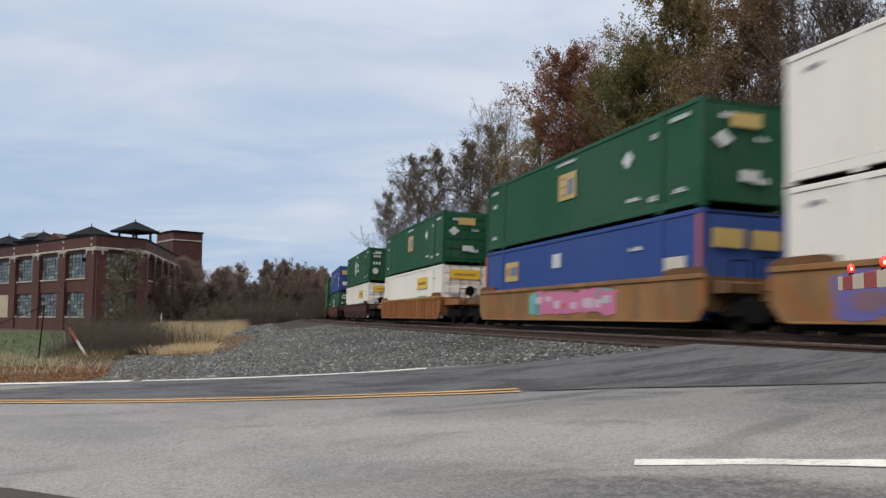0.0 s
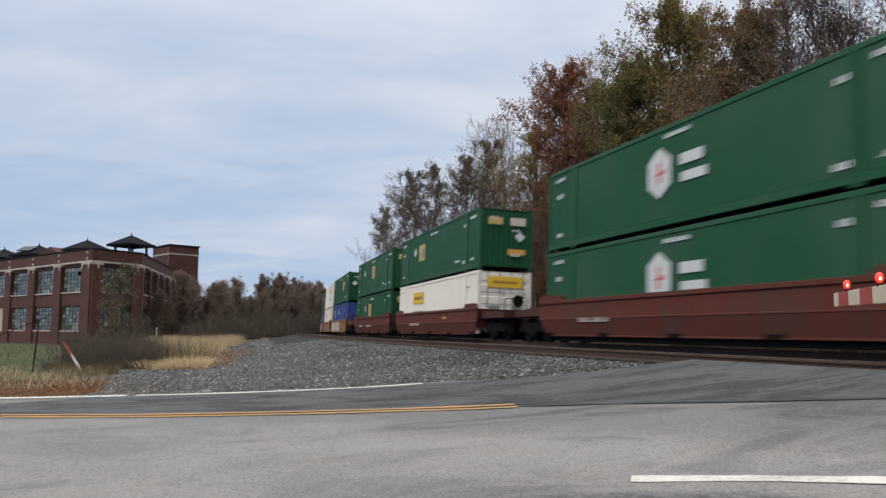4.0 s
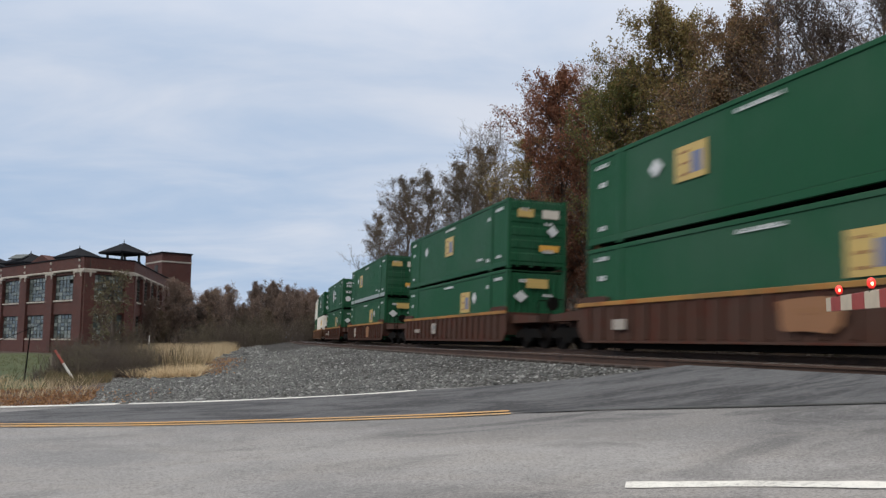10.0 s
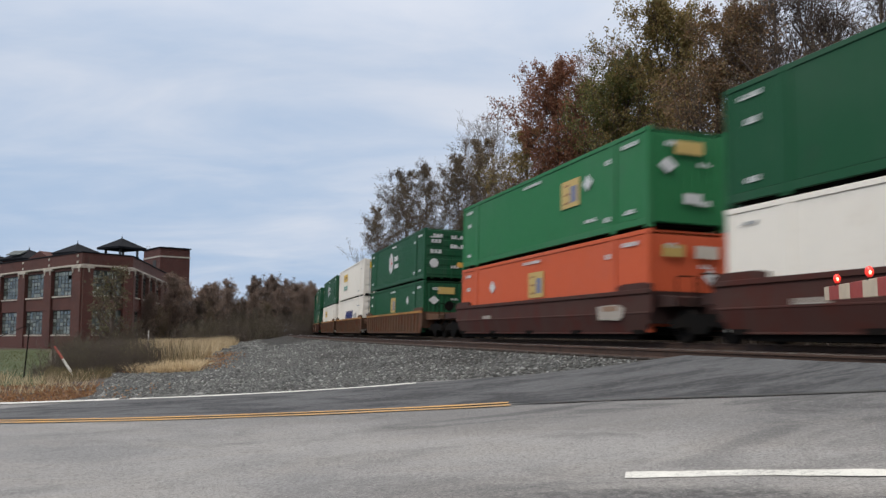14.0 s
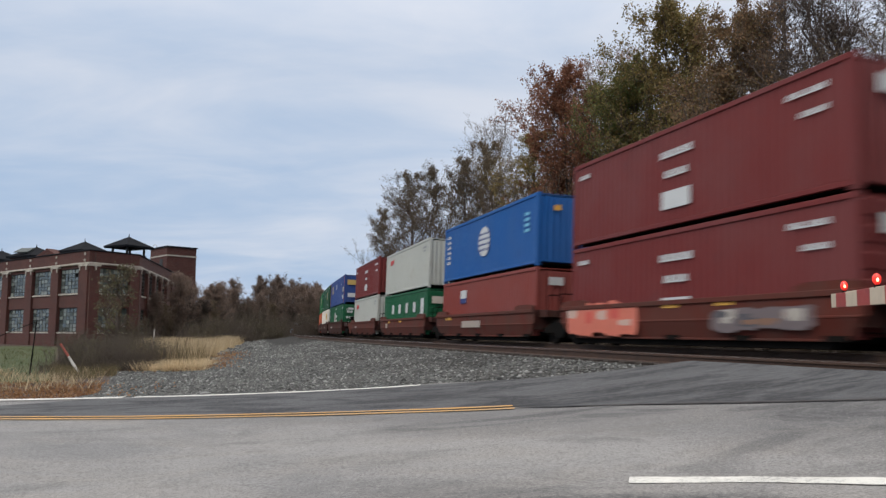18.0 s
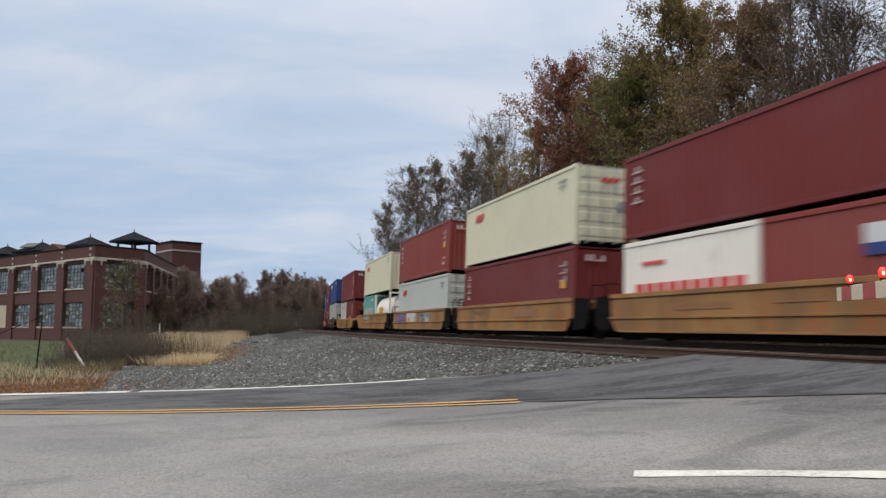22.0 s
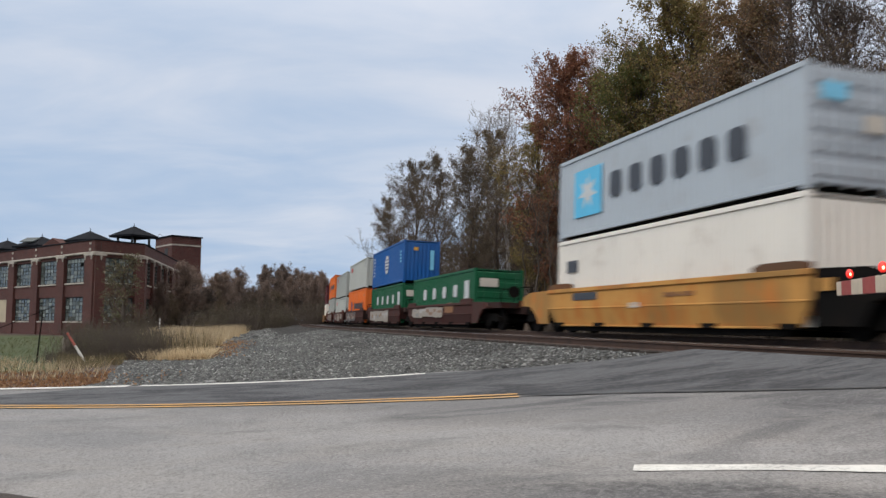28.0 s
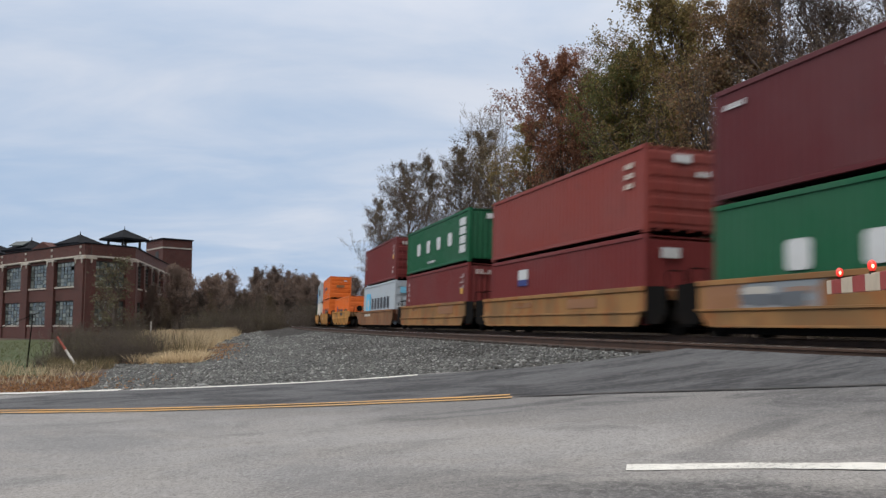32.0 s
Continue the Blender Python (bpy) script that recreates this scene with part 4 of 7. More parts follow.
def pipe(bm, pts, r, n=6):
    """One bent pipe through the points."""
    pts = [Vector(q) for q in pts]
    rings = []
    for i, q in enumerate(pts):
        d = (pts[min(i + 1, len(pts) - 1)] - pts[max(i - 1, 0)]).normalized()
        t = d.to_track_quat("Z", "Y")
        rings.append([bm.verts.new(q + t @ Vector((math.cos(6.2832 * k / n) * r, math.sin(6.2832 * k / n) * r, 0))) for k in range(n)])
    for a, b in zip(rings, rings[1:]):
        for k in range(n):
            bm.faces.new((a[k], a[(k + 1) % n], b[(k + 1) % n], b[k]))
    return bm


RIB = ("rust", "rustorange", "darkrust", "ochre")


def truck(parent, y, label=""):
    """Two axles in a cast frame; its wheels stand on the rails."""
    t = again("truck", mesh_of(("truck",), lambda: boxed(-0.9, 0.9, -0.22, 0.22, 0.35, 0.72, bev=0.05), M_DARK), parent, label, pose(0, y, 0))

    def wheelset():
        bm = tube(bmesh.new(), (-0.95, 0, 0), (0.95, 0, 0), 0.09, n=10)
        for k in (-1, 1):
            tube(bm, (k * 0.69, 0, 0), (k * 0.82, 0, 0), 0.44, n=20)
            tube(bm, (k * 0.66, 0, 0), (k * 0.70, 0, 0), 0.475, n=20)
            tube(bm, (k * 0.82, 0, 0), (k * 0.86, 0, 0), 0.16, n=12)
        return bm

    def frame_side():
        bm = prism(bmesh.new(), [(-1.25, 0.38), (-1.2, 0.56), (-0.7, 0.72), (0.7, 0.72), (1.2, 0.56), (1.25, 0.38), (0.95, 0.36), (0.5, 0.42), (0.3, 0.22), (-0.3, 0.22), (-0.5, 0.42), (-0.95, 0.36)], "x", -0.07, 0.07)
        for k in (-0.2, 0.0, 0.2):
            tube(bm, (0, k, 0.28), (0, k, 0.62), 0.07, n=8)
        return bm
    wm = mesh_of(("wheelset",), wheelset, M_WHEEL)
    fm = mesh_of(("side_frame",), frame_side, M_DARK)
    for dy in (-0.89, 0.89):
        again("wheelset", wm, t, "", pose(0, dy, 0.44))
    for x in (-1.0, 1.0):
        again("side_frame", fm, t, "", pose(x, 0, 0))
    return t


def swept_side(rows, thick):
    """One bent sheet. rows from the top down: x, z and the half length there."""
    bm = bmesh.new()
    out = [[bm.verts.new((x, k * y, z)) for k in (-1, 1)] for x, z, y in rows]
    inn = [[bm.verts.new((x + thick, k * y, z)) for k in (-1, 1)] for x, z, y in rows]
    for i in range(len(rows) - 1):
        for q in (out, inn):
            bm.faces.new((q[i][0], q[i][1], q[i + 1][1], q[i + 1][0]))
        for k in (0, 1):
            bm.faces.new((out[i][k], inn[i][k], inn[i + 1][k], out[i + 1][k]))
    for i in (0, -1):
        bm.faces.new((out[i][0], out[i][1], inn[i][1], inn[i][0]))
    bmesh.ops.recalc_face_normals(bm, faces=bm.faces[:])
    return bm


def well_car(length, colour, ahead, behind, label, tags=(), zt=1.42, dark_ends=()):
    """A well for a load of that length. ahead, behind: gap to the next load, and whether this car carries a truck there.
    zt: height of its sides; dark_ends: ends closed by black side panels."""
    m = grimy(colour, COL[colour])
    root = tagged(new("well_car"), label, "rail car", "well cars of the train")
    ribbed = colour in RIB
    creased = colour in ("yellow", "oxide", "oxdark")
    ledged = colour == "tan" and length < 14
    L = length + 0.5
    zb = 0.24
    HW = 1.43

    def side():
        y = L / 2
        if creased:
            # upright upper half, lower half leaning in, ends raked over the trucks
            zm = zb + (zt - zb) * 0.46
            return swept_side([(0.0, zt, y + 0.1), (0.0, zm + 0.03, y + 0.1), (-0.015, zm + 0.015, y + 0.08), (-0.015, zm - 0.015, y + 0.05), (0.0, zm - 0.03, y + 0.02), (0.13, zb, y - 0.35)], 0.05)
        if ledged:
            # a deep sill below a narrow shelf
            return swept_side([(0.0, zt, y + 0.1), (0.0, zb + 0.42, y + 0.1), (-0.10, zb + 0.41, y + 0.05), (-0.10, zb + 0.36, y + 0.02), (-0.055, zb + 0.355, y), (-0.055, zb, y - 0.3)], 0.05)
        return prism(bmesh.new(), [(-y - 0.1, zt), (-y - 0.1, 0.62), (-y + 0.25, zb), (y - 0.25, zb), (y + 0.1, 0.62), (y + 0.1, zt)], "x", 0.0, 0.05)
    sm = mesh_of(("side_sheet", L, zt, creased, ledged), side, m)

    def chord(z0, z1, y):
        return lambda: boxed(-0.05, 0.06, -y, y, z0, z1, bev=0.012)
    up = mesh_of(("top_chord", L, zt), chord(zt - 0.13, zt, L / 2 + 0.1), grimy("amber_chord", (0.33, 0.17, 0.05)) if ribbed and colour != "ochre" else m)
    inset = 0.13 if creased else 0.0
    dn = mesh_of(("bottom_chord", L, inset), lambda: boxed(inset - 0.07, inset + 0.06, -L / 2 + 0.5, L / 2 - 0.5, zb - 0.03, zb + 0.025, bev=0.008), m)
    # dark pan added below the sides, standing in for shade and gear
    pan = mesh_of(("well_floor", L), lambda: prism(bmesh.new(), [(-L / 2 + 0.7, 0.2), (-L / 2 + 0.9, 0.07), (L / 2 - 0.9, 0.07), (L / 2 - 0.7, 0.2)], "x", -1.25, 1.25), M_DARK)
    again("well_floor", pan, root)
    rb = mesh_of(("rib", zt), lambda: boxed(-0.085, 0.01, -0.055, 0.055, zb + 0.08, zt - 0.12, bev=0.01), m)
    raised = mesh_of(("end_guide", zt), lambda: prism(bmesh.new(), [(-0.9, zt - 0.02), (-0.9, zt + 0.13), (-0.6, zt + 0.18), (0.6, zt + 0.18), (0.9, zt + 0.10), (0.9, zt - 0.02)], "x", -0.03, 0.07), grimy("end_guide", (0.15, 0.075, 0.034)) if colour in ("tan", "yellow", "rustorange") else m)
    for k in (-1, 1):
        mm = pose(-HW, 0, 0) if k < 0 else pose(HW, 0, 0, 0, 0, 180)
        again("side_sheet", sm, root, "", mm)
        again("top_chord", up, root, "", mm)
        again("bottom_chord", dn, root, "", mm)
        for e in () if ledged or colour == "oldtan" else (-1, 1):
            again("end_guide", raised, root, "", mm @ pose(0, e * (L / 2 - 0.85), 0))
        for e, (gap, _) in ((1, ahead), (-1, behind)):
            if length > 14 or e in dark_ends:
                continue
            if gap > 4.3:
                # the side runs on past the load, cut away over the truck
                skirt = mesh_of(("end_skirt", zt), lambda: prism(bmesh.new(), [(0, zt), (1.7, zt - 0.04), (2.3, zt - 0.22), (2.3, 0.95), (1.6, 0.90), (1.15, 0.62), (0.85, zb + 0.04), (0, zb + 0.04)], "x", 0.004, 0.05), m)
                again("end_skirt", skirt, root, "", pose(-HW if k < 0 else HW - 0.05, e * (L / 2 + 0.1), 0) @ Matrix.Diagonal((1, e, 1, 1)))
            elif ledged:
                stub = mesh_of(("end_panel", zt, round(gap, 1)), lambda: prism(bmesh.new(), [(0, 0.30), (0, zt), (gap / 2 - 0.35, zt - 0.05), (gap / 2 - 0.35, 0.55), (gap / 2 - 0.6, 0.30)], "x", 0.03, 0.09), M_DARK)
                again("end_panel", stub, root, "black end panel", pose(-HW if k < 0 else HW - 0.12, e * (L / 2 + 0.1), 0) @ Matrix.Diagonal((1, e, 1, 1)))
        for e in dark_ends:
            def black_side():
                return prism(bmesh.new(), [(0, 0.28), (0, zt), (1.5, zt - 0.05), (2.3, zt - 0.32), (2.3, 0.95), (1.5, 0.75), (1.25, 0.28)], "x", 0.05, 0.11)
            again("end_panel", mesh_of(("end_panel", zt), black_side, M_DARK), root, "black end panel", pose(-HW if k < 0 else HW - 0.16, e * (L / 2 + 0.1), 0) @ Matrix.Diagonal((1, e, 1, 1)))
            if k < 0:
                again("end_plate", mesh_of(("end_plate",), lambda: boxed(0.0, 0.048, -0.17, 0.17, -0.13, 0.13), grimy("yellow", COL["yellow"])), root, "small yellow plate", pose(-HW, e * (L / 2 + 0.45), zt - 0.35))
        if ribbed and k < 0:
            n = int(L / 0.82)
            for i in range(n):
                again("rib", rb, root, "", mm @ pose(0, -L / 2 + 0.75 + (L - 1.5) * i / (n - 1), 0))
    fl = mesh_of(("floor_beam",), lambda: boxed(-HW + 0.05, HW - 0.05, -0.3, 0.3, 0.21, 0.33), M_DARK)
    for i in range(5):
        again("floor_beam", fl, root, "", pose(0, -L / 2 + 0.7 + (L - 1.4) * i / 4, 0))
    for sgn, (gap, own) in ((1, ahead), (-1, behind)):
        single = gap > 4.3
        reach = min(gap / 2, 3.9) - 0.15
        e = L / 2

        def platform(reach=reach):
            bm = prism(bmesh.new(), [(e - 0.15, 0.95), (e - 0.15, min(1.30, zt)), (e + reach - 0.3, 1.18), (e + reach - 0.3, 0.95)], "x", -1.15, 1.15)
            box(bm, -1.38, 1.38, e - 0.16, e - 0.06, 0.5, min(1.40, zt - 0.02))
            box(bm, -0.3, 0.3, e - 0.1, e + reach - 0.1, 0.72, 0.98)
            return bm
        again("end_platform", mesh_of(("end_platform", L, round(reach, 1), zt), platform, grimy("end_platform_" + colour, tuple(q * (0.20 if colour == "yellow" else 0.48) + 0.006 for q in COL[colour])) if not ribbed else m), root, "", pose(0, 0, 0, 0, 0, 0 if sgn > 0 else 180))

        def railing():
            return pipe(bmesh.new(), [(-0.28, 0, 0.95), (-0.28, 0, 1.68), (-0.22, 0, 1.74), (0.22, 0, 1.74), (0.28, 0, 1.68), (0.28, 0, 0.95)], 0.022)
        for x in (-0.9, 0.9):
            again("end_railing", mesh_of(("end_railing",), railing, M_DARK), root, "", pose(x, sgn * (e + reach - 0.35), 0))
        if single:
            truck(root, sgn * (e + 1.55))
            cp = mesh_of(("coupler",), lambda: box(boxed(-0.1, 0.1, 0, 0.75, 0.72, 0.92, bev=0.02), -0.17, 0.17, 0.6, 0.95, 0.68, 0.98, bev=0.04), M_DARK)
            again("coupler", cp, root, "", pose(0, sgn * (e + reach - 0.45), 0, 0, 0, 0 if sgn > 0 else 180))
            br = mesh_of(("brake_wheel",), lambda: tube(bmesh.new(), (0, 0, 0), (0, 0.04, 0), 0.25, n=16), M_DARK)
            if sgn < 0:
                again("brake_wheel", br, root, "", pose(-0.75, -(e + reach + 0.02), 1.62))
        elif own:
            truck(root, sgn * (e + gap / 2 - 0.25))
    def daub(shape, u, v, w, h, c, proud):
        if c not in MARK:
            MARK[c] = stained(c + "_decal", MCOL[c], tuple(q * 0.7 for q in MCOL[c]), 0.5, 0, 1.5, 12, 0.3, 0.0)
        again("painted_mark", mesh_of(("painted_mark", shape, round(w, 2), round(h, 2)), lambda: plate(shape, w, h), MARK[c]), root, "", pose(-HW - (0.092 if ribbed else 0.066 if ledged and v < 0.6 else 0.016) - proud, L / 2 - u, v, 0, 0, -90))
    g = random.Random(label + colour + str(tags))

    def faded(c, d, k):
        """A spray colour dulled by another."""
        nm = c + "_" + d
        dc = MCOL[d] if d in MCOL else COL[d]
        MCOL[nm] = tuple(a * (1 - k) + b * k for a, b in zip(MCOL[c], dc))
        return nm
    for u, v, w, h, c in tags:
        if h < 0.45:
            daub("bar", u, v, w, h, faded(c, colour, 0.4) if c in ("graf", "grafgrey") and colour in ("oxide", "oxdark", "darkrust", "rust") else c, 0)
            continue
        # sprayed letters: overlapping ragged patches
        n = max(1, int(w / 0.75))
        mates = {"pink": ("white", "aqua", "red"), "aqua": ("aqua", "white"), "purple": ("navymark", "graf", "brownmark"), "graf": ("white", "brownmark", "grafgrey"), "grafgrey": ("char", "graf", "rustmark"), "grafred": ("graf", "red"), "rustmark": ("brownmark", "rustmark"), "brownmark": ("brownmark", "rustmark")}.get(c, (c,))
        base = faded(c, colour, 0.6) if c in ("graf", "grafgrey") and colour in ("oxide", "oxdark", "darkrust", "rust") else c
        for k in range(n):
            uu = u - w / 2 + w * (k + 0.5) / n
            hh = h * g.uniform(0.75, 1.0)
            daub("blob%d" % g.randrange(6), uu, v + g.uniform(-0.04, 0.04), w / n * g.uniform(1.25, 1.6), min(hh * 1.15, 1.1), base, 0.001 * (k % 3))
            for _ in range(3 if c == "grafgrey" else 1):
                daub("blob%d" % g.randrange(6), uu + g.uniform(-0.2, 0.2), v + g.uniform(-0.25, 0.25) * h, w / n * g.uniform(0.5, 1.1), hh * g.uniform(0.2, 0.5), faded(g.choice(mates), base, 0.35), 0.005 + 0.002 * _)
    return root


def tank_container(length):
    """A white tank in an open frame."""
    root = tagged(new("tank_container"), "white cylindrical tank in an open container frame", "container", "containers on the train")
    m = paint("white", COL["white"])
    bm = bmesh.new()
    n = 24
    rings = [(-length / 2 + 0.12, 0.35), (-length / 2 + 0.2, 0.8), (-length / 2 + 0.4, 1.08), (-length / 2 + 0.65, 1.18), (length / 2 - 0.65, 1.18), (length / 2 - 0.4, 1.08), (length / 2 - 0.2, 0.8), (length / 2 - 0.12, 0.35)]
    vs = [[bm.verts.new((math.cos(2 * math.pi * k / n) * r, y, 1.3 + math.sin(2 * math.pi * k / n) * r)) for k in range(n)] for y, r in rings]
    for a, b in zip(vs, vs[1:]):
        for k in range(n):
            bm.faces.new((a[k], a[(k + 1) % n], b[(k + 1) % n], b[k]))
    bm.faces.new(vs[0])
    bm.faces.new(vs[-1])
    bmesh.ops.recalc_face_normals(bm, faces=bm.faces[:])
    for f in bm.faces:
        f.smooth = True
    part("tank", bm, m, root, "smooth white tank shell")
    for x in (-1.15, 1.15):
        for y in (-length / 2 + 0.07, length / 2 - 0.07):
            part("frame_post", boxed(x - 0.07, x + 0.07, y - 0.07, y + 0.07, 0, 2.59), m, root)
    for y in (-length / 2 + 0.07, length / 2 - 0.07):
        for z in (0.07, 2.52):
            part("frame_bar", boxed(-1.15, 1.15, y - 0.06, y + 0.06, z - 0.06, z + 0.06), m, root)
    for x in (-1.15, 1.15):
        part("frame_bar", boxed(x - 0.06, x + 0.06, -length / 2, length / 2, 0.02, 0.14), m, root)
    place(root, length, 2.4, 2.59, "side", "bar", length * 0.45, 1.2, 1.6, 0.7, "amber")
    return root
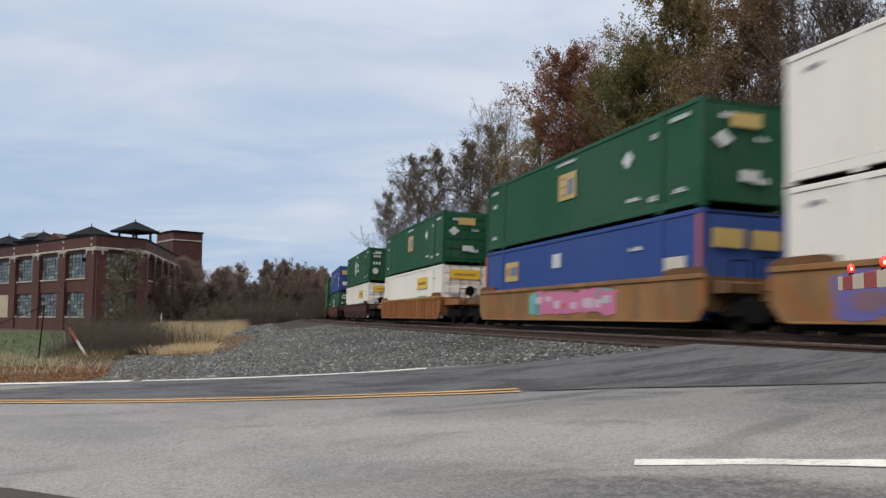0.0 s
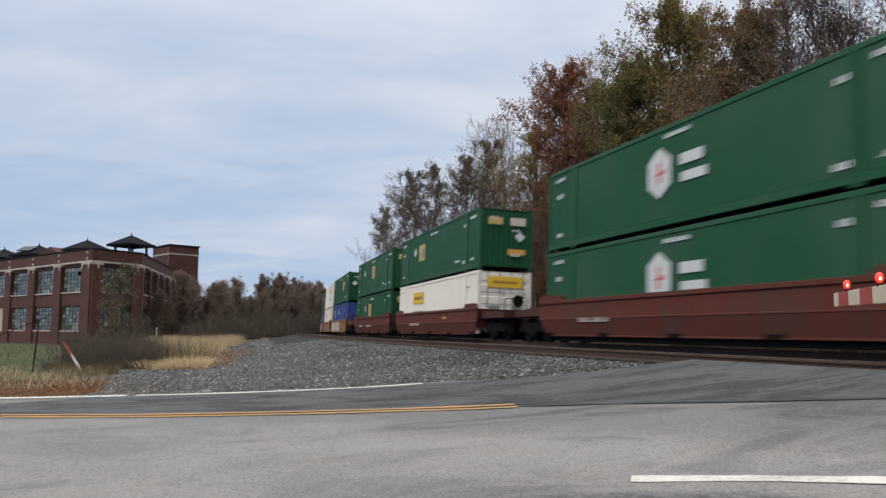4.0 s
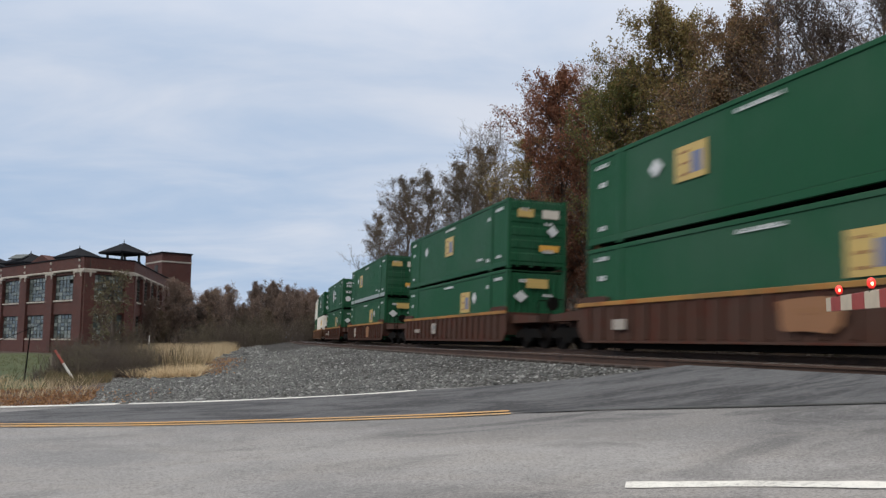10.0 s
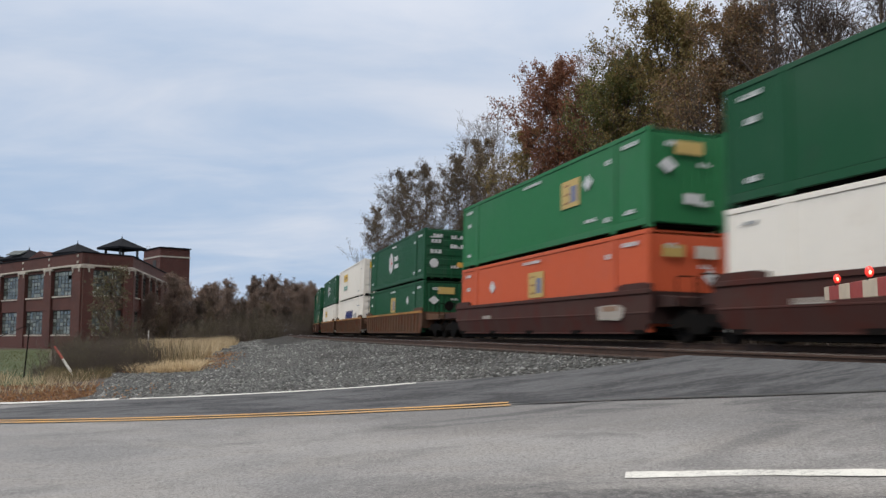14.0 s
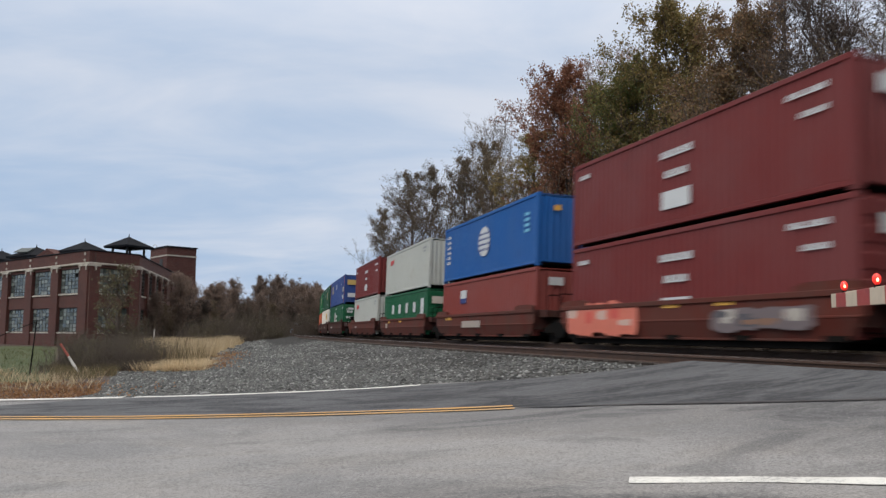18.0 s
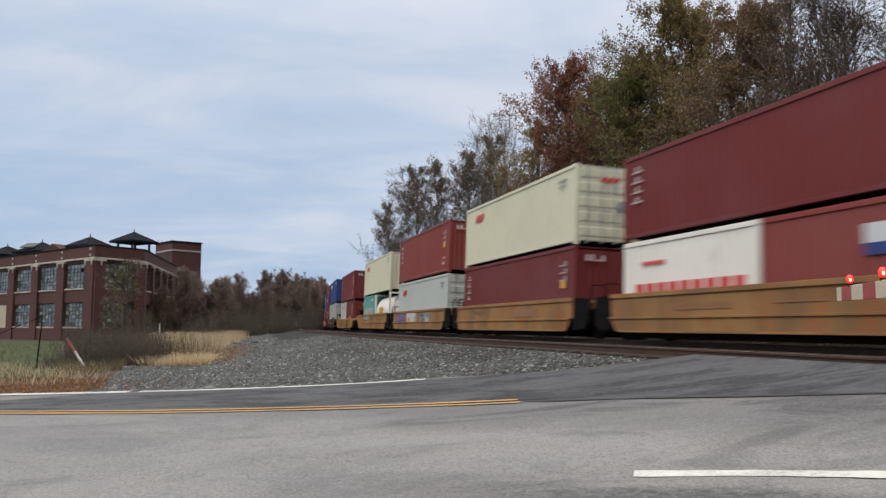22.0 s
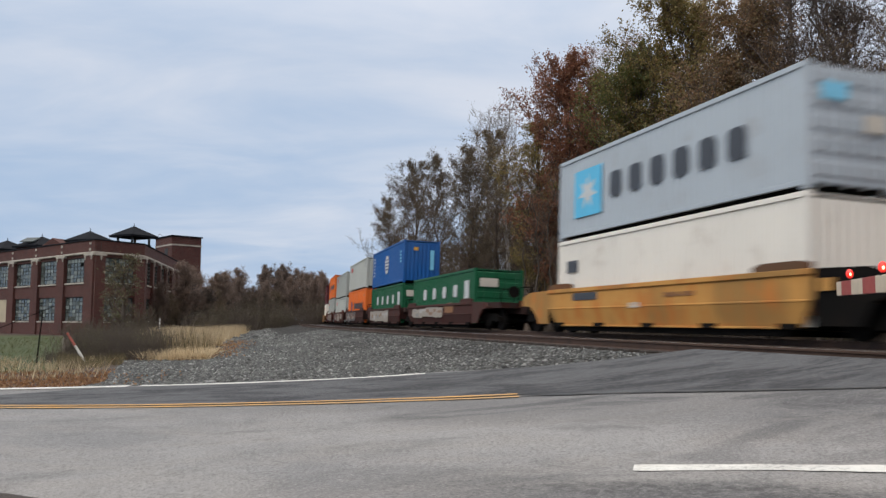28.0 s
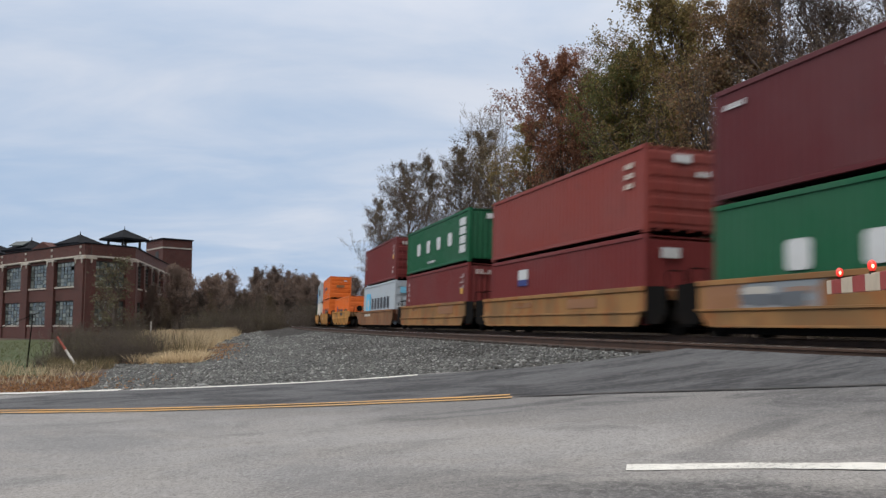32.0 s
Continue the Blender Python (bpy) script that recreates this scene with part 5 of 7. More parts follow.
# ---- the train: front end of each load along the track at 0 s, then what it carries ----
# front, length, car, (top colour, style, doors), (bottom ...), graffiti on the car
D, F = "rear", "front"
A53, A40 = 16.15, 12.19
TRAIN = [
    (139.5, A53, "darkrust", ("white", "banner", D), ("green", "block:8.3:12.3", D), ()),
    (116.3, A53, "rust", ("green", "block:8.2:12.4", D), ("green", "block:8.3:12.3", D), ()),
    (89.6, A53, "oxide", ("blue", "bluebox", D), ("green", "hex", D), ()),
    (64.3, A53, "oxdark", ("green", "hex", F), ("white", "bannerb", D), ()),
    (40.0, A53, "rustorange", ("green", "block:8.2:12.4", D), ("white", "bannerb", D), ()),
    (16.45, A53, "tan", ("green", "block:8.2:12.4", F), ("blue", "bluebox", F), ((9.2, 0.85, 6.0, 0.85, "pink"), (6.2, 0.8, 0.9, 0.9, "aqua"), (11.6, 0.95, 0.8, 0.6, "aqua"))),
    (-2.75, A53, "tan", ("white", "bannerb", D), ("white", "banner", D), ((3.7, 0.8, 3.6, 1.0, "purple"), (6.6, 0.85, 1.6, 0.8, "rustmark"), (8.6, 0.8, 2.4, 0.9, "brownmark"))),
    (-21.95, A53, "tan", ("green", "block:11.0:12.35", F), ("blue", "bluepatch", F), ((3.4, 0.8, 4.6, 1.0, "graf"), (8.4, 0.8, 4.0, 1.0, "palegraf"), (12.6, 0.95, 2.6, 0.5, "brownmark"))),
    (-45.3, A53, "oxide", ("green", "block:8.2:3.85", F), ("green", "block:7.2:4.9", F), ((4.0, 0.75, 1.6, 0.16, "graf"), (8.0, 0.75, 2.6, 0.12, "graf"))),
    (-64.4, A53, "oxide", ("green", "block:5.45:3.86", F), ("white", "banner", D), ((5.0, 0.75, 2.4, 0.14, "graf"), (11.5, 1.05, 0.8, 0.12, "amber"))),
    (-88.3, A53, "oxide", ("green", "hex", D), ("green", "hex", D), ((4.0, 0.75, 2.0, 0.14, "graf"),)),
    (-107.0, A53, "rust", ("white", "bannerb", D), ("green", "block:8.3:12.3", D), ()),
    (-126.1, A53, "rust", ("white", "banner", D), ("green", "block:8.27:12.35", F), ((15.0, 0.8, 0.9, 0.7, "grafgrey"),)),
    (-145.8, A53, "rust", ("green", "hex", F), ("white", "bannerb", D), ()),
    (-168.95, A53, "darkrust", ("green", "hex", D), ("green", "block:11.05:12.4", F), ((3.4, 0.75, 1.6, 0.2, "graf"), (5.6, 0.85, 0.8, 0.6, "graf"))),
    (-191.8, A53, "darkrust", ("green", "block:5.35:3.85:strip", D), ("green", "block:10.8:12.1", F), ((4.9, 0.8, 0.8, 0.7, "graf"), (11.0, 0.8, 0.9, 0.8, "rustmark"))),
    (-215.3, A53, "darkrust", ("green", "block:7.97:3.65", D), ("green", "block:10.8:12.1", F), ((3.2, 0.75, 1.2, 0.2, "graf"), (6.6, 0.85, 0.7, 0.6, "graf"))),
    (-238.4, A53, "darkrust", ("green", "block:5.5:3.9", D), ("green", "block:11.2:12.4", F), ((2.6, 0.75, 0.7, 0.3, "graf"), (10.0, 0.8, 1.2, 0.8, "rustmark"))),
    (-261.75, A53, "rust", ("green", "hex", D), ("white", "banner", D), ()),
    (-280.95, A53, "rust", ("white", "banner", D), ("white", "bluebar", D), ()),
    (-300.45, A53, "rust", ("green", "hex", D), ("green", "block:8.23:12.3", F), ()),
    (-323.6, A53, "oxdark", ("light_green", "block:11.28:12.53", F), ("salmon", "block:8.5:4.0", F), ((4.0, 0.9, 1.0, 0.14, "graf"), (14.5, 0.85, 1.1, 0.5, "graf"))),
    (-343.1, A53, "oxdark", ("green", "block:11.8:8.0", F), ("white", "bannerb", D), ((3.0, 0.9, 1.0, 0.14, "graf"), (12.0, 0.95, 1.2, 0.14, "graf"))),
    (-362.0, A53, "oxdark", ("blue", "bluebox", F), ("deep_green", "hex", D), ((5.0, 0.9, 2.0, 0.16, "graf"),)),
    (-386.3, A40, "oxide", ("maroon", "zline", F), ("stone", "stamp", F), ((3.0, 0.8, 1.0, 0.14, "graf"),)),
    (-401.5, A40, "oxide", ("stone", "stamp", F), ("deep_green", "lowletters", D), ((3.0, 1.05, 0.7, 0.14, "amber"), (6.5, 1.05, 0.7, 0.14, "amber"), (2.2, 0.8, 0.5, 0.3, "graf"))),
    (-416.95, A40, "oxide", ("hyblue", "ring", F), ("redbrown", "sign", F), ((2.0, 1.05, 1.0, 0.16, "amber"), (5.5, 0.75, 2.6, 0.3, "graf"))),
    (-432.2, A40, "oxide", ("maroon", "zline", F), ("maroon", "zline", D), ((2.6, 0.8, 4.2, 1.05, "grafred"), (6.4, 1.1, 0.7, 0.14, "amber"), (9.8, 0.7, 3.0, 0.5, "grafgrey"), (8.6, 1.1, 0.7, 0.14, "amber"))),
    (-447.4, A40, "oxdark", ("navy", "navy", D), ("grey", "stamp", D), ((4.2, 0.9, 1.8, 0.3, "rustmark"), (8.5, 0.75, 1.6, 0.2, "graf"))),
    (-467.3, A40, "ochre", ("maroon", "codes", F), (("stone", "stamp"), ("maroon", "plain")), ((3.0, 0.7, 0.7, 0.5, "brownmark"), (9.0, 0.7, 1.6, 0.7, "rustmark"))),
    (-486.75, A40, "tan", ("cream", "stamp", F), (("teal", "shortword"), "tank"), ((3.6, 1.05, 2.6, 0.3, "grafgrey"),)),
    (-502.3, A40, "tan", ("redbrown", "codes", F), ("palegrey", "stamp", D), ((2.0, 0.8, 1.6, 0.8, "purple"), (5.2, 0.8, 2.4, 0.9, "graf"), (8.6, 0.85, 2.0, 0.8, "grafgrey"))),
    (-517.5, A40, "tan", ("cream", "stamp", D), ("maroon", "codes", F), ((3.0, 1.0, 1.4, 0.16, "brownmark"), (8.5, 0.9, 2.4, 0.3, "rustmark"))),
    (-533.0, A40, "tan", ("maroon", "codes", D), (("white", "reds"), ("redbrown", "sign")), ((7.8, 1.0, 1.6, 0.2, "brownmark"), (4.4, 0.9, 2.4, 0.16, "rustmark"))),
    (-548.2, A40, "tan", ("maroon", "codes", F), (("salmon_red", "plain"), ("maroon", "sign")), ((6.0, 0.95, 2.6, 0.3, "grafgrey"), (2.4, 0.9, 1.6, 0.3, "rustmark"))),
    (-569.9, A40, "tan", ("wine", "codes", F), ("white", "stamp", F), ((5.2, 0.85, 2.2, 0.6, "rustmark"), (8.2, 0.85, 1.6, 0.8, "grafgrey"))),
    (-591.3, A40, "oxide", ("orange", "long", F), ("grey", "stamp", F), ((5.4, 0.85, 4.2, 0.8, "grafgrey"), (9.4, 0.85, 2.2, 0.8, "graf"), (2.0, 0.8, 1.2, 0.2, "graf"))),
    (-606.8, A40, "oxide", ("grey", "stamp", D), ("palegrey", "stamp", D), ((3.0, 0.8, 2.6, 0.7, "grafgrey"), (6.8, 0.85, 3.2, 0.95, "graf"), (10.4, 0.85, 1.8, 0.6, "graf"))),
    (-622.2, A40, "oxdark", ("stone", "stamp", F), ("orange", "longlow", F), ((4.2, 0.8, 7.0, 0.95, "grafgrey"), (2.2, 1.05, 0.7, 0.16, "amber"), (4.8, 1.05, 0.7, 0.16, "amber"))),
    (-637.9, A40, "oxdark", ("hyblue", "ring", F), ("deep_green", "lowletters", D), ((5.0, 0.75, 7.5, 0.85, "graf"),)),
    (-653.4, A40, "oxdark", None, ("deep_green", "lowletters", D), ((4.4, 0.85, 6.5, 0.55, "graf"), (9.0, 1.0, 1.2, 0.5, "brownmark"))),
    (-674.95, A40, "yellow", ("bluegrey", "starbox", D), ("white", "window", F), ((2.7, 1.18, 1.7, 0.24, "char"), (8.0, 1.1, 1.4, 0.12, "brownmark"), (5.8, 0.85, 0.6, 0.16, "graf"))),
    (-694.45, A40, "yellow", ("orange", "longsmall", D), ("orange", "longlow", D), ((7.0, 1.1, 1.6, 0.12, "brownmark"), (4.6, 0.9, 0.6, 0.16, "graf"))),
    (-714.3, A40, "yellow", None, ("orange", "longsmall", D), ((8.6, 1.18, 1.6, 0.24, "char"), (4.0, 1.1, 1.4, 0.14, "brownmark"))),
    (-735.7, A40, "oldtan", ("maroon", "codes", D), ("bluegrey", "starbox", D), ((3.4, 0.95, 2.4, 0.2, "graf"),)),
    (-751.25, A40, "tan", ("deep_green", "letters", F), ("maroon", "codes", F), ((3.4, 1.1, 1.2, 0.14, "brownmark"), (9.6, 1.0, 2.6, 0.4, "rustmark"))),
    (-766.7, A40, "tan", ("redbrown", "plain", D), ("maroon", "sign", F), ((4.2, 1.0, 1.6, 0.2, "brownmark"), (9.0, 0.95, 2.0, 0.3, "rustmark"))),
    (-782.0, A40, "tan", ("wine", "zline", F), ("deep_green", "letters", F), ((0.9, 0.85, 1.2, 0.8, "rustmark"), (2.7, 0.85, 2.2, 0.9, "grafgrey"), (9.5, 0.9, 1.0, 0.5, "graf"))),
    (-797.3, A40, "tan", ("maroon", "codes", F), ("maroon", "codes", F), ()),
]
MCOL["palegraf"] = (0.50, 0.46, 0.40)
MCOL["rustmark"] = (0.26, 0.12, 0.05)
COL["salmon_red"] = (0.32, 0.065, 0.035)
WORDS = {"green": "dark green", "light_green": "bright green", "deep_green": "deep green", "white": "white", "blue": "dull blue", "hyblue": "bright blue", "navy": "navy blue", "orange": "orange", "salmon": "orange-red", "salmon_red": "orange-red",
         "maroon": "maroon", "wine": "dark wine-red", "redbrown": "red-brown", "grey": "light grey", "palegrey": "pale grey", "cream": "cream", "stone": "grey-beige", "bluegrey": "bluish-grey", "teal": "teal",
         "tan": "ochre-yellow", "ochre": "pale ochre ribbed", "yellow": "yellow", "rustorange": "rusty orange", "rust": "rust-brown ribbed", "darkrust": "dark rusty ribbed", "oxide": "oxide-red", "oxdark": "dark brown", "oldtan": "dirty tan-brown"}
SPEED = 24.422
FLOOR = 0.27
RIDERS = []
# loads of eight and a half feet: below, above
LOW_BASE = {25, 26, 29, 30, 33, 34, 35, 37, 39, 40, 43, 46}
# heights of single cars' sides, and cars with black end panels
SIDE_TOP = {29: 1.14, 35: 1.16, 36: 1.30, 37: 1.30, 38: 1.30, 44: 1.25}
DARK_ENDS = {41: (-1,), 42: (1, -1), 43: (1,)}
LOW_TOP = {33, 37, 38, 42, 45, 46}


def load(length, spec, height, where):
    colour, style, doors = spec
    wide = 2.59 if length > 14 else 2.44
    words = "%s corrugated container with painted marks, %s" % (WORDS[colour], where)
    return container(length, wide, height, colour, doors, words, marks_for(style, length, height))


for i, (front, length, colour, top, low, tags) in enumerate(TRAIN):
    mid = front - length / 2
    gap_a = TRAIN[i - 1][0] - TRAIN[i - 1][1] - front if i else 3.0
    gap_b = front - length - TRAIN[i + 1][0] if i + 1 < len(TRAIN) else 3.0
    high = SIDE_TOP.get(i) or (1.45 if length > 14 else {"yellow": 1.47, "tan": 1.34, "oxide": 1.24, "oxdark": 1.26}[colour])
    car = well_car(length, colour, (gap_a - 0.5, True), (gap_b - 0.5, False), "%s steel well car, grimy and weathered%s" % (WORDS[colour], ", with graffiti" if len(tags) > 1 else ""), tags, high, DARK_ENDS.get(i, ()))
    RIDERS.append((car, mid, 0.0))
    h_low, h_top = (2.88, 2.88) if length > 14 else (2.59 if i in LOW_BASE else 2.90, 2.56 if i in LOW_TOP else 2.81)
    if isinstance(low[0], str):
        RIDERS.append((load(length, low, h_low, "in a well car"), mid, FLOOR))
    else:
        for k, sp in enumerate(low):
            at = mid + (length / 4 + 0.02) * (1 if k == 0 else -1)
            if sp == "tank":
                RIDERS.append((tank_container(6.06), at, FLOOR))
            else:
                RIDERS.append((load(6.06, (sp[0], sp[1], D), h_low, "short, in a well car"), at, FLOOR))
    if top:
        RIDERS.append((load(length, top, h_top, "stacked on another"), mid, FLOOR + h_low + 0.045))


def ride(s, z):
    x, y, h = line(s, FAR_C)
    return pose(x, y, RAILZ, 0, math.degrees(LEAN), -math.degrees(h)) @ pose(0, 0, z)


def motions():
    for ob, mid, z in RIDERS:
        walk(ob, [(float(t), ride(mid + SPEED * t, z)) for t in range(0, 33)])


# ---- the brick factory ----
M_BRICK, t_, b_ = base_material("red_brick", 0.85)
c_ = coords(t_)
br_ = t_.nodes.new("ShaderNodeTexBrick")
mp_ = t_.nodes.new("ShaderNodeMapping")
mp_.inputs["Rotation"].default_value = (radians(90), 0, 0)
t_.links.new(c_, mp_.inputs[0])
t_.links.new(mp_.outputs[0], br_.inputs["Vector"])
for k_, v_ in (("Scale", 1.0), ("Mortar Size", 0.008), ("Brick Width", 0.22), ("Row Height", 0.075), ("Bias", 0.0)):
    br_.inputs[k_].default_value = v_
br_.inputs["Color1"].default_value = (0.092, 0.022, 0.0145, 1)
br_.inputs["Color2"].default_value = (0.058, 0.016, 0.011, 1)
br_.inputs["Mortar"].default_value = (0.10, 0.06, 0.05, 1)
w_ = ramp_node(t_, noise_node(t_, c_, 0.35, 5, 0.65), 0.42, 0.72)
t_.links.new(mix_node(t_, math_node(t_, "MULTIPLY", w_, 0.55), br_.outputs["Color"], (0.040, 0.014, 0.011, 1)), b_.inputs["Base Color"])
bump(t_, b_, br_.outputs["Fac"], 0.3, 0.01)
M_STONE = stained("pale_limestone", (0.44, 0.40, 0.34), (0.22, 0.19, 0.16), 0.85, 0, 1.2, 12, 0.6, 0.2, 0.4)
M_ROOF = stained("dark_slate_roof", (0.011, 0.012, 0.015), (0.022, 0.023, 0.026), 0.95, 0, 0.8, 9, 0.6, 0.3)
M_ROOF.node_tree.nodes["Principled BSDF"].inputs["Specular IOR Level"].default_value = 0.1
M_SASH = stained("dark_steel_sash", (0.022, 0.026, 0.026), (0.06, 0.05, 0.04), 0.6, 0.3, 2, 15, 0.5, 0.1)
M_PANEL = stained("beige_boarding", (0.46, 0.39, 0.27), (0.30, 0.25, 0.18), 0.8, 0, 0.7, 6, 0.5, 0.1)
# dark backing behind the panes, coloured for the unlit rooms
M_INSIDE = stained("unlit_room_backing", (0.05, 0.055, 0.05), (0.025, 0.026, 0.025), 0.9, 0, 0.5, 4, 0.6, 0.1)
# pale panes: reflected sky put into the glass colour, varying at random
M_PANE, t_, b_ = base_material("sky_pale_factory_glass", 0.12)
oi_ = t_.nodes.new("ShaderNodeObjectInfo")
rnd_ = oi_.outputs["Random"]
b_.inputs["Transmission Weight"].default_value = 0.35
t_.links.new(mix_node(t_, ramp_node(t_, rnd_, 0.25, 0.95), (0.10, 0.122, 0.114, 1), (0.30, 0.335, 0.31, 1)), b_.inputs["Base Color"])
t_.links.new(math_node(t_, "MULTIPLY", rnd_, 0.35), b_.inputs["Roughness"])

factory = tagged(new("factory_building"), "two-storey red brick factory with stone bands and steel windows", "building")
rng = random.Random(5)


def window(face, x0, x1, z0, z1, cols, rows, broken=0.0, joined=False):
    """A steel sash in an opening of the face (x along the wall, z up, outside towards -y)."""
    fr = bmesh.new()
    box(fr, x0, x1, 0.16, 0.22, z0, z0 + 0.07)
    box(fr, x0, x1, 0.16, 0.22, z1 - 0.07, z1)
    box(fr, x0, x0 + 0.07, 0.16, 0.22, z0, z1)
    box(fr, x1 - 0.07, x1, 0.16, 0.22, z0, z1)
    win = part("window", fr, M_SASH, face)
    w, h = (x1 - x0 - 0.14) / cols, (z1 - z0 - 0.14) / rows
    if joined:
        bars, glass = bmesh.new(), boxed(x0 + 0.03, x1 - 0.03, 0.182, 0.190, z0 + 0.03, z1 - 0.03)
        for i in range(1, cols):
            box(bars, x0 + 0.07 + i * w - 0.022, x0 + 0.07 + i * w + 0.022, 0.155, 0.215, z0, z1)
        for i in range(1, rows):
            box(bars, x0, x1, 0.158, 0.212, z0 + 0.07 + i * h - 0.022, z0 + 0.07 + i * h + 0.022)
        part("muntin", bars, M_SASH, win)
        part("pane", glass, M_PANE, win)
        cols = rows = 0
    for i in range(1, cols):
        again("muntin", mesh_of(("muntin", "v", round(z1 - z0, 2)), lambda: boxed(-0.022, 0.022, 0.155, 0.215, 0, z1 - z0), M_SASH), win, "", pose(x0 + 0.07 + i * w, 0, z0))
    for i in range(1, rows):
        again("muntin", mesh_of(("muntin", "h", round(x1 - x0, 2)), lambda: boxed(0, x1 - x0, 0.158, 0.212, -0.022, 0.022), M_SASH), win, "", pose(x0, 0, z0 + 0.07 + i * h))
    pm = mesh_of(("pane", round(w, 2), round(h, 2)), lambda: boxed(-w / 2, w / 2, 0.182, 0.190, -h / 2, h / 2), M_PANE)
    for i in range(cols):
        for j in range(rows):
            if rng.random() > broken:
                again("pane", pm, win, "", pose(x0 + 0.07 + (i + 0.5) * w, rng.uniform(-0.004, 0.004), z0 + 0.07 + (j + 0.5) * h, rng.uniform(-2, 2), 0, rng.uniform(-2, 2)))
    sill = boxed(x0 - 0.08, x1 + 0.08, -0.06, 0.22, z0 - 0.14, z0, bev=0.015)
    part("sill", sill, M_STONE, win, "weathered stone sill")


def facade(p, q, bays, first=1.1, board=(), skip=(), pier=0.85):
    """One wall from p to q in plan; outside is on the right hand of that way."""
    d = Vector((q[0] - p[0], q[1] - p[1]))
    n = d.length
    # dark sheet behind the openings stands in for the shade indoors
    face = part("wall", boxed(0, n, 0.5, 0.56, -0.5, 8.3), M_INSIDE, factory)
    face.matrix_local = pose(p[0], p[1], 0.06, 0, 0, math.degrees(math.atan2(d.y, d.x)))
    pit = (n - first) / bays
    low = bmesh.new()
    box(low, 0, n, -0.02, 0.5, -0.6, 1.06)
    part("plinth_wall", low, M_BRICK, face)
    part("spandrel_wall", boxed(0, n, 0.04, 0.5, 3.42, 4.56), M_BRICK, face)
    part("parapet_wall", boxed(-0.02, n + 0.02, -0.05, 0.5, 7.42, 8.42), M_BRICK, face)
    part("stone_band", boxed(-0.05, n + 0.05, -0.14, 0.5, 7.24, 7.42, bev=0.03), M_STONE, face, "pale stone band")
    part("coping", boxed(-0.08, n + 0.08, -0.12, 0.55, 8.42, 8.54, bev=0.02), M_ROOF, face)
    part("lintel_wall", boxed(0, n, 0.06, 0.5, 6.98, 7.24), M_BRICK, face)
    for i in range(bays + 1):
        x = i * pit
        w = first if i in (0, bays) else pier
        xa = 0 if i == 0 else (n - first if i == bays else x + first / 2 - w / 2)
        xb = xa + w
        pl = part("pilaster", boxed(xa, xb, -0.16, 0.5, -0.6, 7.24), M_BRICK, face)
        part("capital", boxed(xa - 0.07, xb + 0.07, -0.22, 0.3, 7.06, 7.24, bev=0.02), M_STONE, pl, "pale stone capital")
        for cx in ((xa + 0.2, xb - 0.2) if w > 1 else ((xa + xb) / 2,)):
            part("stone_drop", prism(bmesh.new(), [(cx - 0.10, 7.06), (cx + 0.10, 7.06), (cx + 0.05, 6.7), (cx - 0.05, 6.7)], "y", -0.25, -0.1), M_STONE, pl)
        if w > 1:
            for z in (7.62, 8.18):
                part("stone_block", boxed((xa + xb) / 2 - 0.14, (xa + xb) / 2 + 0.14, -0.12, 0.1, z - 0.11, z + 0.11, bev=0.02), M_STONE, pl)
    for i in range(bays):
        x0 = (first if i == 0 else i * pit + first / 2 + pier / 2)
        x1 = (n - first if i == bays - 1 else (i + 1) * pit + first / 2 - pier / 2)
        if i in skip:
            for z0, z1 in ((1.06, 3.42), (4.56, 6.98)):
                part("infill_wall", boxed(x0, x1, 0.06, 0.5, z0, z1), M_BRICK, face)
            continue
        if i in board:
            part("boarding", boxed(x0, x1, 0.08, 0.3, -0.3, 3.42), M_PANEL, face, "beige boarded bay")
        else:
            window(face, x0, x1, 1.2, 3.40, 6, 6, 0.015, i < 5 and n > 20)
            part("apron_wall", boxed(x0, x1, 0.05, 0.5, 1.0, 1.08), M_BRICK, face)
        window(face, x0, x1, 4.70, 6.96, 6, 6, 0.02, i < 5 and n > 20)
    return face


C0, C1, C2, C3 = (-75.0, 109.2), (-30.9, 71.2), (-28.2, 75.7), (-34.8, 111.0)
facade(C0, C1, 10, 1.6, (6,), (), 1.5)
facade(C1, C2, 1, 1.0)
facade(C2, C3, 8, 1.0, (), (4, 5, 6, 7))
bm = prism(bmesh.new(), [(-74.8, 109.8), (-31.0, 72.1), (-28.9, 75.8), (-35.4, 111.0), (-50, 125), (-80, 128)], "z", 7.5, 7.75)
part("flat_roof", bm, M_ROOF, factory)


